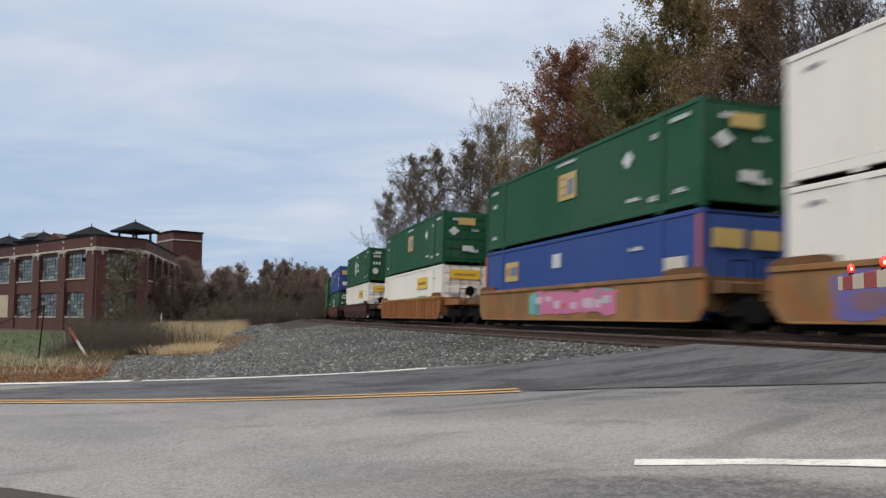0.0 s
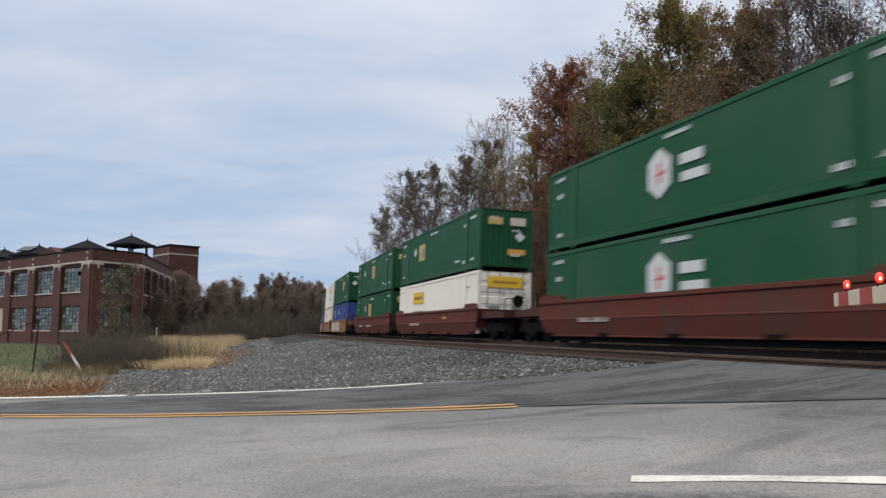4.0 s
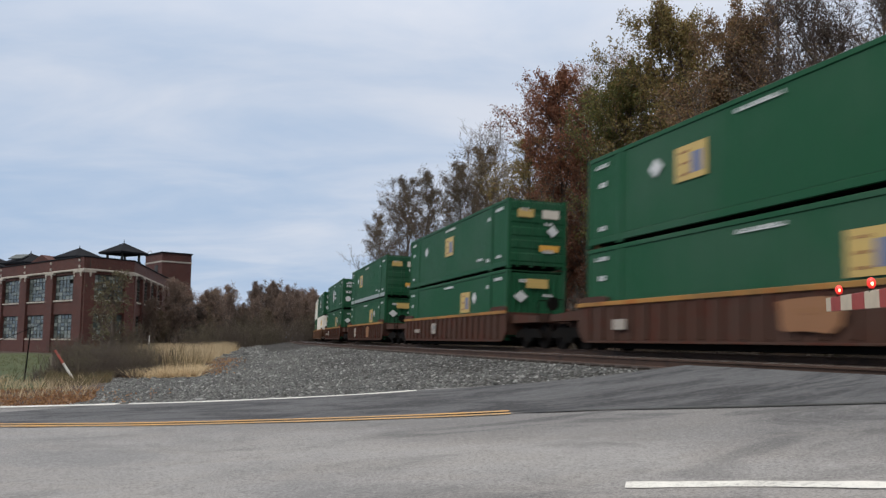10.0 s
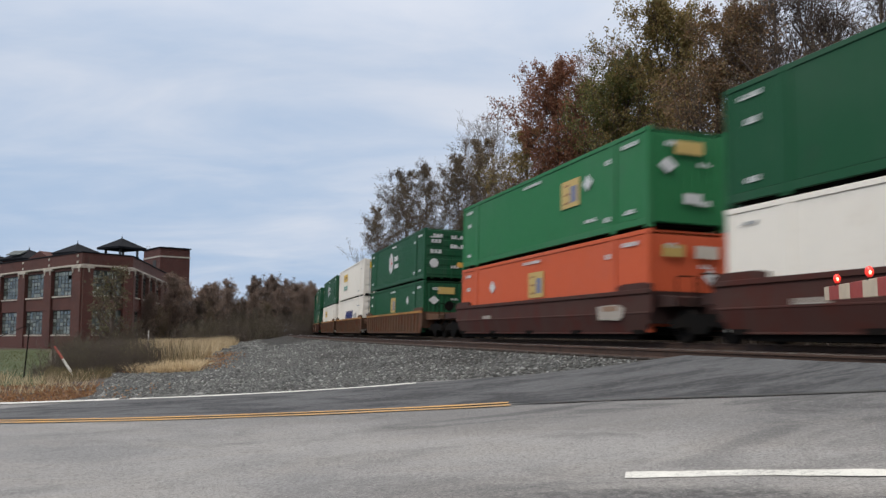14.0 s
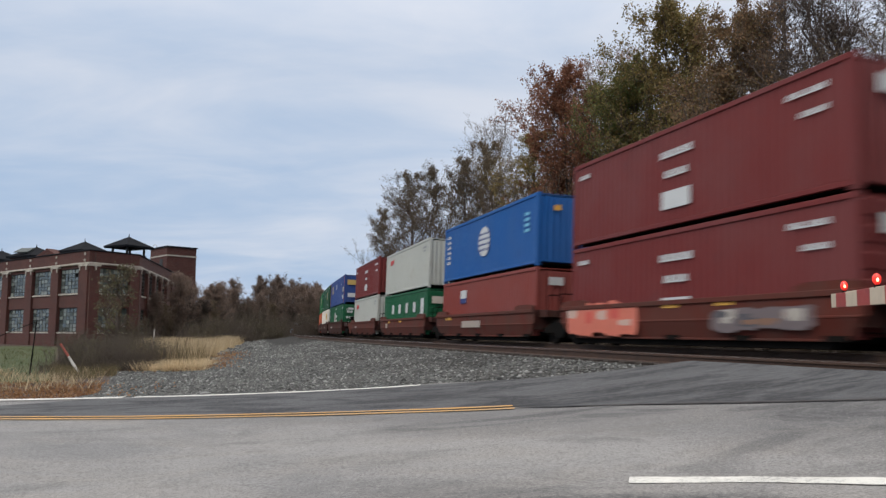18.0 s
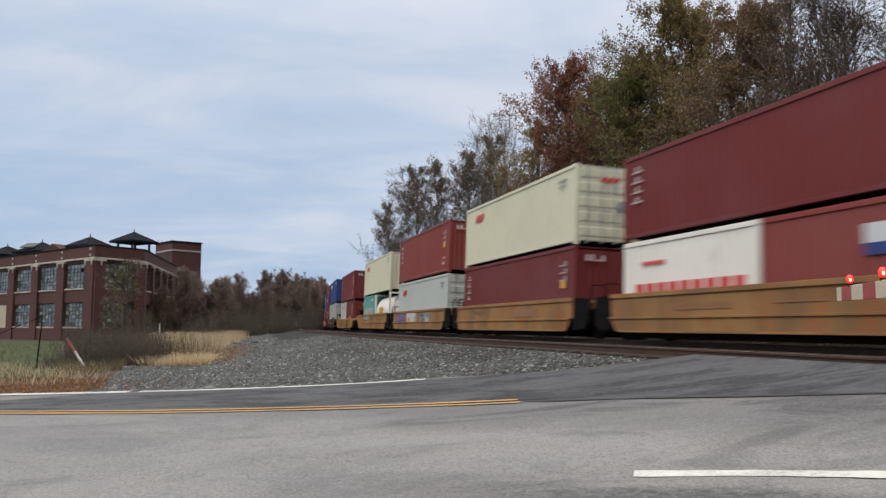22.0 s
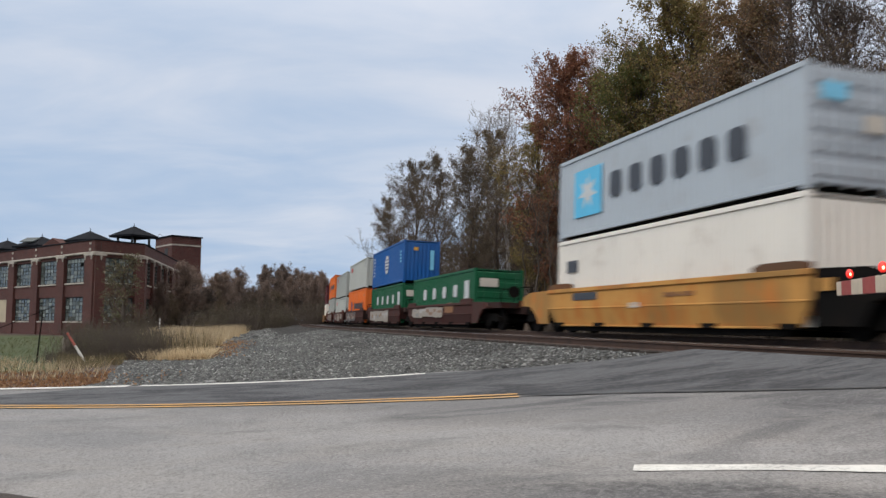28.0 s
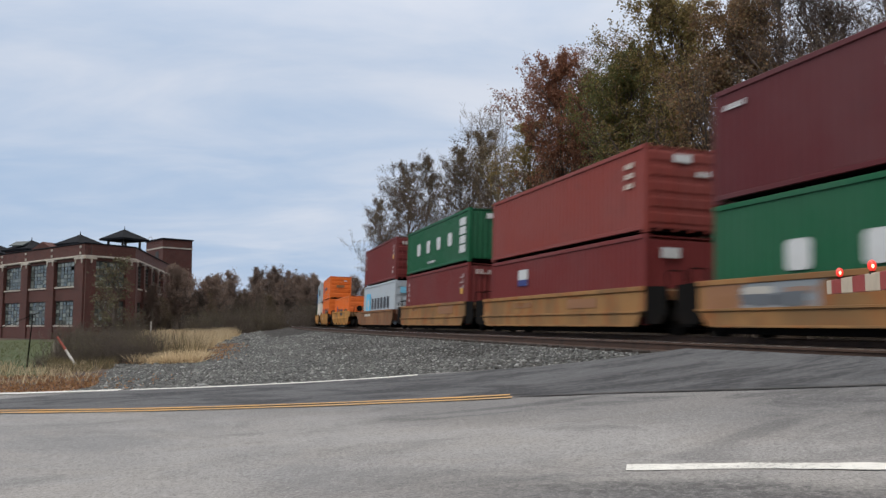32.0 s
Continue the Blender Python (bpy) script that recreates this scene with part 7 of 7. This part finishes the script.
tree("bank", 26, 12, 3.4, 0.03, "bank", 34, 0.085, "dense tree of the bank, brown leaves coloured as in shade", None, 30, 6, 4, 0.24, 1.3)
tree("bank", 27, 12, 3.2, 0.05, "bank", 30, 0.085, "dense tree of the bank, brown leaves coloured as in shade", None, 30, 6, 4, 0.24, 1.4)
tree("pole", 22, 12, 1.5, 0.42, "sparse", 1, 0.07, "slender grey-barked young tree, nearly bare", M_BARK, 16, 5, 3, 0.2, 1.6, 0.065)
tree("pole", 23, 12, 1.8, 0.36, "umber", 2, 0.07, "slender young tree with a few brown leaves", M_BARK, 18, 5, 3, 0.2, 1.5, 0.075)

WOOD = [
    (-7.1, 114.3, 18.5, "umber"),
    (-3.6, 100.7, 21.2, "umber"),
    (-0.1, 89.5, 18.8, "umber"),
    (2.6, 74.5, 16.6, "umber"),
    (4.9, 85.3, 22.0, "ghost"),
    (6.9, 84.0, 22.6, "ghost"),
    (5.2, 72.5, 15.2, "umber"),
    (7.1, 57.5, 15.6, "yellow"),
    (8.8, 53.8, 18.6, "rust"),
    (10.3, 52.5, 16.6, "rust"),
    (12.4, 61.0, 20.6, "pink"),
    (10.9, 45.0, 15.9, "green"),
    (12.0, 46.5, 16.2, "green"),
    (13.6, 58.0, 19.6, "pink"),
    (12.4, 43.1, 18.9, "yellow"),
    (13.7, 41.8, 19.2, "yellow"),
    (13.4, 36.2, 15.7, "brown"),
    (14.6, 35.6, 15.1, "brown"),
    (16.4, 36.6, 15.5, "fork"),
    (15.1, 30.6, 14.5, "fork"),
    (16.2, 30.4, 13.7, "fork"),
    (16.0, 27.5, 13.1, "fork"),
    (16.6, 25.6, 12.2, "brown"),
    (17.9, 24.7, 11.6, "rust"),
]
rng = random.Random(11)
USED = set()


def plant(x, y, h, kind, squash=1.0):
    kinds = STOCK[kind]
    fresh = [k for k in kinds if k[0].name not in USED]
    root, h0 = fresh[0] if fresh else kinds[rng.randrange(len(kinds))]
    k = h / h0
    m = pose(x, y, ground_z(x, y) - 0.1, rng.uniform(-2, 2), rng.uniform(-2, 2), rng.uniform(0, 360)) @ Matrix.Diagonal((k * squash, k * squash, k, 1))
    if root.name in USED:
        copy_thing(root, m)
    else:
        root.matrix_basis = m
        USED.add(root.name)


for x, y, h, kind in WOOD:
    plant(x, y, h, kind, rng.uniform(0.88, 1.0))
# the wood behind the first row
for i in range(84):
    s = -40 + 185 * (i + rng.random()) / 84
    q = rng.uniform(12.5, 30)
    x, y, _ = line(s, q)
    if y < 8:
        continue
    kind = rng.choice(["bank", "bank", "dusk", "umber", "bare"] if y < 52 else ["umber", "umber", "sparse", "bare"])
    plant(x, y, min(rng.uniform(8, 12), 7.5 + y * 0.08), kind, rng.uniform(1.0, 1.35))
for kind, stock in STOCK.items():
    while any(k[0].name not in USED for k in stock):
        x, y, _ = line(rng.uniform(20, 60), rng.uniform(16, 24))
        plant(x, y, 12, kind)
# young stems at the foot of the slope
for i in range(34):
    s = -30 + 150 * (i + rng.random()) / 34
    x, y, _ = line(s, rng.uniform(7.0, 11.5))
    if y > 8:
        plant(x, y, rng.uniform(5.5, 8.5), rng.choice(["bare", "pole", "bank", "umber"]), rng.uniform(0.8, 1.1))
for i in range(34):
    x, y, _ = line(-10 + 46 * (i + rng.random()) / 34, rng.uniform(7.6, 12.5))
    plant(x, y, rng.uniform(8.5, 12.5), "pole", rng.uniform(0.8, 1.1))
# close-grown trees up the bank, the wood's shade put into their leaf colour
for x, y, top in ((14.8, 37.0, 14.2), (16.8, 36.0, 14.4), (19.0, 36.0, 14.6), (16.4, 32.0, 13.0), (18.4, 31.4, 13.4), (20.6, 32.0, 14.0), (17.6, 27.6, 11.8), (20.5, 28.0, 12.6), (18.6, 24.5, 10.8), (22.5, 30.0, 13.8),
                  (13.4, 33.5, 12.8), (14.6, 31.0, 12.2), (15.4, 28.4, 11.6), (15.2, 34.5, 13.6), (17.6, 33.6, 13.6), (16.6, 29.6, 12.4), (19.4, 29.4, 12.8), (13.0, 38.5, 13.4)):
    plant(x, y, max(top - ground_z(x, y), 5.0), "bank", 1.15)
# far trees beyond the bend and beside the factory
for x, y, top, kind in ((-43.3, 150, 11.0, "bare"), (-41.2, 160, 13.6, "bare"), (-37.4, 165, 13.2, "bare"), (-30, 180, 12.4, "bare"),
                        (-36, 165, 13.4, "russet"), (-33, 170, 13.8, "russet"), (-31, 175, 13.0, "russet"), (-27.3, 185, 12.5, "russet"), (-24.6, 190, 11.5, "russet"), (-20.6, 190, 10.6, "russet"), (-17, 195, 10.0, "russet"),
                        (-38, 150, 11.8, "russet"), (-42, 152, 11.0, "russet"), (-46, 150, 10.8, "russet"), (-34, 152, 11.4, "russet"), (-30, 155, 11.2, "russet"), (-26.5, 160, 10.6, "russet"), (-23.5, 165, 10.0, "russet"), (-21, 172, 9.6, "russet"), (-18.5, 178, 9.2, "russet"),
                        (-39, 140, 9.5, "dusk"), (-35, 138, 9.0, "russet"), (-31, 140, 8.5, "russet"), (-27, 145, 8.0, "dusk"), (-24, 150, 7.5, "russet"), (-21, 155, 7.0, "dusk"), (-52, 160, 10, "dusk"), (-44, 141, 8.6, "dusk"), (-28.5, 172, 11.5, "russet"), (-33, 160, 12.0, "russet"), (-33.6, 146, 9.0, "dusk"), (-36.4, 147, 9.4, "dusk"), (-30.5, 147, 8.6, "dusk")):
    plant(x, y, top * (0.99 if kind == "bare" else 0.90), kind, 1.2)
for x, y, h in ((-34.9, 140, 7.6), (-35.8, 150, 8.4), (-34.4, 156, 9.2), (-36.8, 143, 7.8)):
    plant(x, y, h, "dusk", 1.7)
for i in range(26):
    y = rng.uniform(140, 185)
    plant(-0.262 * y + rng.uniform(0, 0.165) * y, y, rng.uniform(8.2, 11.0) * (1.0 if y > 155 else 0.8), rng.choice(["russet", "russet", "bare", "bare"]), rng.uniform(1.0, 1.3))
# low trees along the factory's flank
for i, y in enumerate((81, 83.5, 86, 89, 92, 95, 98, 101, 104, 107, 110)):
    plant(-28.2 + rng.uniform(-0.5, 0.8) - 0.04 * (y - 80), y, rng.uniform(4.4, 5.4) if y < 86 else rng.uniform(6.2, 7.8), "dusk" if i % 2 else "russet", 1.15)


def thicket(seed, width, height, stems, leaf, per, label):
    """A clump of thin bare stems from the ground up."""
    r = np.random.default_rng(seed)
    segs, tips = [], []
    for _ in range(stems):
        o = np.array([r.normal() * width * 0.35, r.normal() * width * 0.35, 0])
        d = np.array([r.normal() * 0.25, r.normal() * 0.25, 1.0])
        h = height * r.uniform(0.45, 1.0)
        q, rr = o, 0.012 + 0.010 * r.random()
        for j in range(4):
            d = d + r.normal(size=3) * 0.16
            d /= np.linalg.norm(d)
            e = q + d * h / 4
            segs.append((*q, *e, rr * (1 - j * 0.2), rr * (0.8 - j * 0.2)))
            for _ in range(4):
                d3 = d + r.normal(size=3) * 0.6
                d3 /= np.linalg.norm(d3)
                o3 = q + (e - q) * r.random()
                e3 = o3 + d3 * h * r.uniform(0.06, 0.2)
                segs.append((*o3, *e3, 0.006, 0.003))
                tips.append((o3, e3))
            q = e
    root = tagged(new("shrub"), label, "shrub", "brush beside the track")
    again("brushwood", tubes("brushwood", segs, M_BRUSH, 3), root)["kind"] = "stuff"
    if leaf:
        pts = [o + (e - o) * r.random() + r.normal(size=3) * 0.07 for o, e in tips for _ in range(per)]
        again("foliage", leaves("foliage", pts, 0.04, LEAF[leaf], r), root)["kind"] = "stuff"
    return root


SHRUB = [thicket(21, 1.6, 1.9, 95, None, 0, "bare brown shrub with tangled thin stems"), thicket(22, 1.8, 1.7, 100, None, 0, "bare grey-brown shrub with tangled stems"), thicket(23, 1.5, 2.0, 85, "olive", 2, "bare brown shrub with a few olive leaves")]
SPOT = []
for i in range(54):
    y = rng.uniform(25.8, 32.0)
    SPOT.append((rng.uniform(-0.455, -0.345) * y, y, rng.uniform(0.40, 0.86)))
SPOT += [(-12.1, 25.0, 0.4), (-9.4, 25.7, 0.36), (-9.6, 29.5, 0.45), (-10.2, 30.5, 0.5), (-9.0, 29.3, 0.36)]
SPOT += [(rng.uniform(-0.44, -0.34) * y, y, rng.uniform(0.7, 1.05)) for y in (33, 34.5, 36, 38, 40, 42, 44, 46, 48, 50, 52, 55)]
SPOT += [(-28 + rng.uniform(-2, 8), rng.uniform(66, 104), rng.uniform(1.5, 2.4)) for _ in range(22)]
SPOT += [(rng.uniform(-44, -20), rng.uniform(108, 140), rng.uniform(2.5, 3.6)) for _ in range(22)]
for i in range(44):
    x, y, _ = line(-22 + 3.0 * i, rng.uniform(6.3, 9.5))
    if y > 5:
        SPOT.append((x, y, rng.uniform(0.8, 1.6)))
for i, (x, y, k) in enumerate(SPOT):
    m = pose(x, y, ground_z(x, y) - 0.03, 0, 0, rng.uniform(0, 360)) @ Matrix.Diagonal((k, k, k, 1))
    sh = SHRUB[i % 3]
    if i < 3:
        sh.matrix_basis = m
    else:
        copy_thing(sh, m)
# a slim young tree before the factory's corner
tree("thin", 31, 6, 1.5, 0.15, "olive", 2, 0.11, "slim young tree with a few greenish leaves", None, 22, 6, 4, 0.12)
plant(-19.1, 48.0, 5.4, "thin")
plant(-21.6, 53.0, 5.0, "thin")


def blades(name, spots, height, width, mat, label, cat, lean=0.35, seed=3):
    """Thin upright blades, three points each."""
    r = np.random.default_rng(seed)
    p = np.array(spots)
    n = len(p)
    a = r.uniform(0, 2 * math.pi, n)
    h = height * r.uniform(0.5, 1.15, n)
    d = np.stack([np.cos(a), np.sin(a), np.zeros(n)], 1)
    top = p + np.stack([r.normal(size=n) * lean * h, r.normal(size=n) * lean * h, h], 1)
    w = width * r.uniform(0.6, 1.4, n)[:, None]
    V = np.stack([p - d * w, p + d * w, top], 1)
    ob = new(name, mesh_arrays(name, V.reshape(-1, 3), np.arange(3 * n).reshape(n, 3), mat))
    return tagged(ob, label, cat, kind="stuff")


M_STRAW = leaf_material("dry_straw", [(0.58, 0.46, 0.29), (0.46, 0.35, 0.20), (0.66, 0.54, 0.36), (0.30, 0.22, 0.13), (0.53, 0.42, 0.26)])
M_GREENBLADE = leaf_material("grass_blades", [(0.036, 0.058, 0.012), (0.052, 0.072, 0.017), (0.072, 0.074, 0.022), (0.095, 0.086, 0.032), (0.042, 0.060, 0.012)])
M_FALLEN = leaf_material("fallen_leaves", [(0.24, 0.11, 0.045), (0.32, 0.16, 0.07), (0.17, 0.075, 0.035), (0.36, 0.21, 0.10), (0.12, 0.06, 0.03)])


def scatter(count, box_, test, seed):
    r = random.Random(seed)
    out_ = []
    while len(out_) < count:
        x, y = r.uniform(box_[0], box_[1]), r.uniform(box_[2], box_[3])
        if test(x, y, r):
            out_.append((x, y, ground_z(x, y) - 0.01))
    return out_


def meadow(x, y, r):
    e = -7.4 - 0.21 * max(y - 23, 0) - 0.4
    clump = noise.noise((x * 0.35, y * 0.25, 9))
    return -0.362 * y + 0.5 * clump < x < e + 0.4 + 0.6 * clump and r.random() < (0.55 + clump) * (1.0 if y < 45 else 0.35)


blades("dry_grass", scatter(13000, (-26, -7, 28.6, 75), meadow, 4), 0.88, 0.015, M_STRAW, "tall straw-coloured dry grass beside the gravel", "grass")
blades("dry_grass_edge", scatter(4200, (-11.2, -7.2, 25.6, 29.2), lambda x, y, r: -0.372 * y < x < -7.35 - 0.20 * (y - 25) + 0.5 * noise.noise((x, y, 4)) and r.random() < 0.55 + noise.noise((x * 0.8, y * 0.8, 11)), 14), 0.36, 0.012, M_STRAW, "low flattened straw at the edge of the gravel", "grass", 0.75, 16)
blades("dry_grass_low", scatter(2200, (-16, -6, 17.5, 25.0), lambda x, y, r: region(x, y) != 0 and x < -0.41 * y and r.random() < 0.25 + noise.noise((x * 0.6, y * 0.6, 5)), 5), 0.30, 0.009, M_STRAW, "short dry grass tufts at the roadside", "grass", 0.5, 6)
M_WEED = leaf_material("withered_weeds", [(0.16, 0.12, 0.06), (0.10, 0.085, 0.045), (0.24, 0.18, 0.09), (0.09, 0.09, 0.035), (0.13, 0.085, 0.05)])
blades("weeds", scatter(4200, (-16, -8, 22.0, 30), lambda x, y, r: -0.475 * y < x < -0.335 * y and region(x, y) != 0 and r.random() < 0.5 + noise.noise((x * 0.7, y * 0.7, 2)), 25), 0.30, 0.009, M_WEED, "withered brown-green weeds round the brush", "weeds", 0.5, 26)
blades("weed_stalks", scatter(420, (-13.5, -7.6, 26.2, 34), lambda x, y, r: -0.372 * y < x < -7.5 - 0.21 * (y - 25), 35), 1.05, 0.010, M_WEED, "dark withered weed stalks standing in the straw", "weeds", 0.18, 36)
blades("lawn_grass", scatter(9000, (-40, -9, 18, 62), lambda x, y, r: region(x, y) == 1, 7), 0.16, 0.012, M_GREENBLADE, "mown green lawn grass", "grass", 0.5, 8)
r_ = np.random.default_rng(9)
fl = scatter(7500, (-16, -5.8, 15.4, 21), lambda x, y, r: (region(x, y) != 0 or r.random() < 0.05) and r.random() < (21.5 - y) / 4, 10)
fp = [(x, y, z + 0.03) for x, y, z in fl]
fr_ = random.Random(31)
for _ in range(1100):
    y = fr_.uniform(24.6, 44.0)
    x = -7.25 - 0.20 * (y - 25) + fr_.gauss(0, 0.45) if y > 26 else fr_.uniform(-10.6, -7.2)
    fp.append((x, y, ground_z(x, y) + fr_.uniform(0.02, 0.10)))
tagged(new("fallen_leaves", leaves("fallen_leaves", fp, 0.045, M_FALLEN, r_)), "orange-brown fallen leaves along the road edge", "leaves", kind="stuff")

# loose stones on the ballast, and rougher ones along the road's edge
M_STONES = leaf_material("ballast_stones", [(0.022, 0.022, 0.020), (0.060, 0.062, 0.058), (0.115, 0.119, 0.111), (0.020, 0.019, 0.017), (0.29, 0.29, 0.275)], 0.0)


def stones(name, spots, size, seed, label):
    r = np.random.default_rng(seed)
    p = np.array(spots)
    n = len(p)
    ico = np.array([(0, 0, 1), (0.9, 0, 0.3), (0.28, 0.86, 0.3), (-0.73, 0.53, 0.3), (-0.73, -0.53, 0.3), (0.28, -0.86, 0.3), (0, 0, -0.6)])
    F0 = np.array([(0, 1, 2), (0, 2, 3), (0, 3, 4), (0, 4, 5), (0, 5, 1), (6, 2, 1), (6, 3, 2), (6, 4, 3), (6, 5, 4), (6, 1, 5)])
    s = size * np.exp(r.normal(size=(n, 1, 1)) * 0.35)
    V = ico[None] * s * r.uniform(0.6, 1.3, size=(n, 7, 3))
    a = r.uniform(0, 2 * math.pi, n)
    c_, s_ = np.cos(a)[:, None], np.sin(a)[:, None]
    V = np.stack([V[..., 0] * c_ - V[..., 1] * s_, V[..., 0] * s_ + V[..., 1] * c_, V[..., 2] * 0.75], 2) + p[:, None]
    F = F0[None] + (np.arange(n) * 7)[:, None, None]
    return tagged(new(name, mesh_arrays(name, V.reshape(-1, 3), F.reshape(-1, 3), M_STONES)), label, "gravel", kind="stuff")


def bed(x, y, r):
    return region(x, y) in (0, 5) and y > slant(x) + 0.1 and across(x, y) < -4.6 and r.random() < min(1.0, 16.0 / y) * (0.45 + 1.1 * ease(0.5 + 1.4 * noise.noise((x * 0.45, y * 0.3, 17))))


stones("ballast_stones", scatter(60000, (-12, 6, 13, 55), bed, 12), 0.029, 13, "loose grey crushed-stone ballast")
stones("ballast_stones_far", scatter(5000, (-22, 3, 45, 110), lambda x, y, r: region(x, y) == 0 and across(x, y) < -2.0, 14), 0.06, 15, "loose grey crushed-stone ballast")

motions()
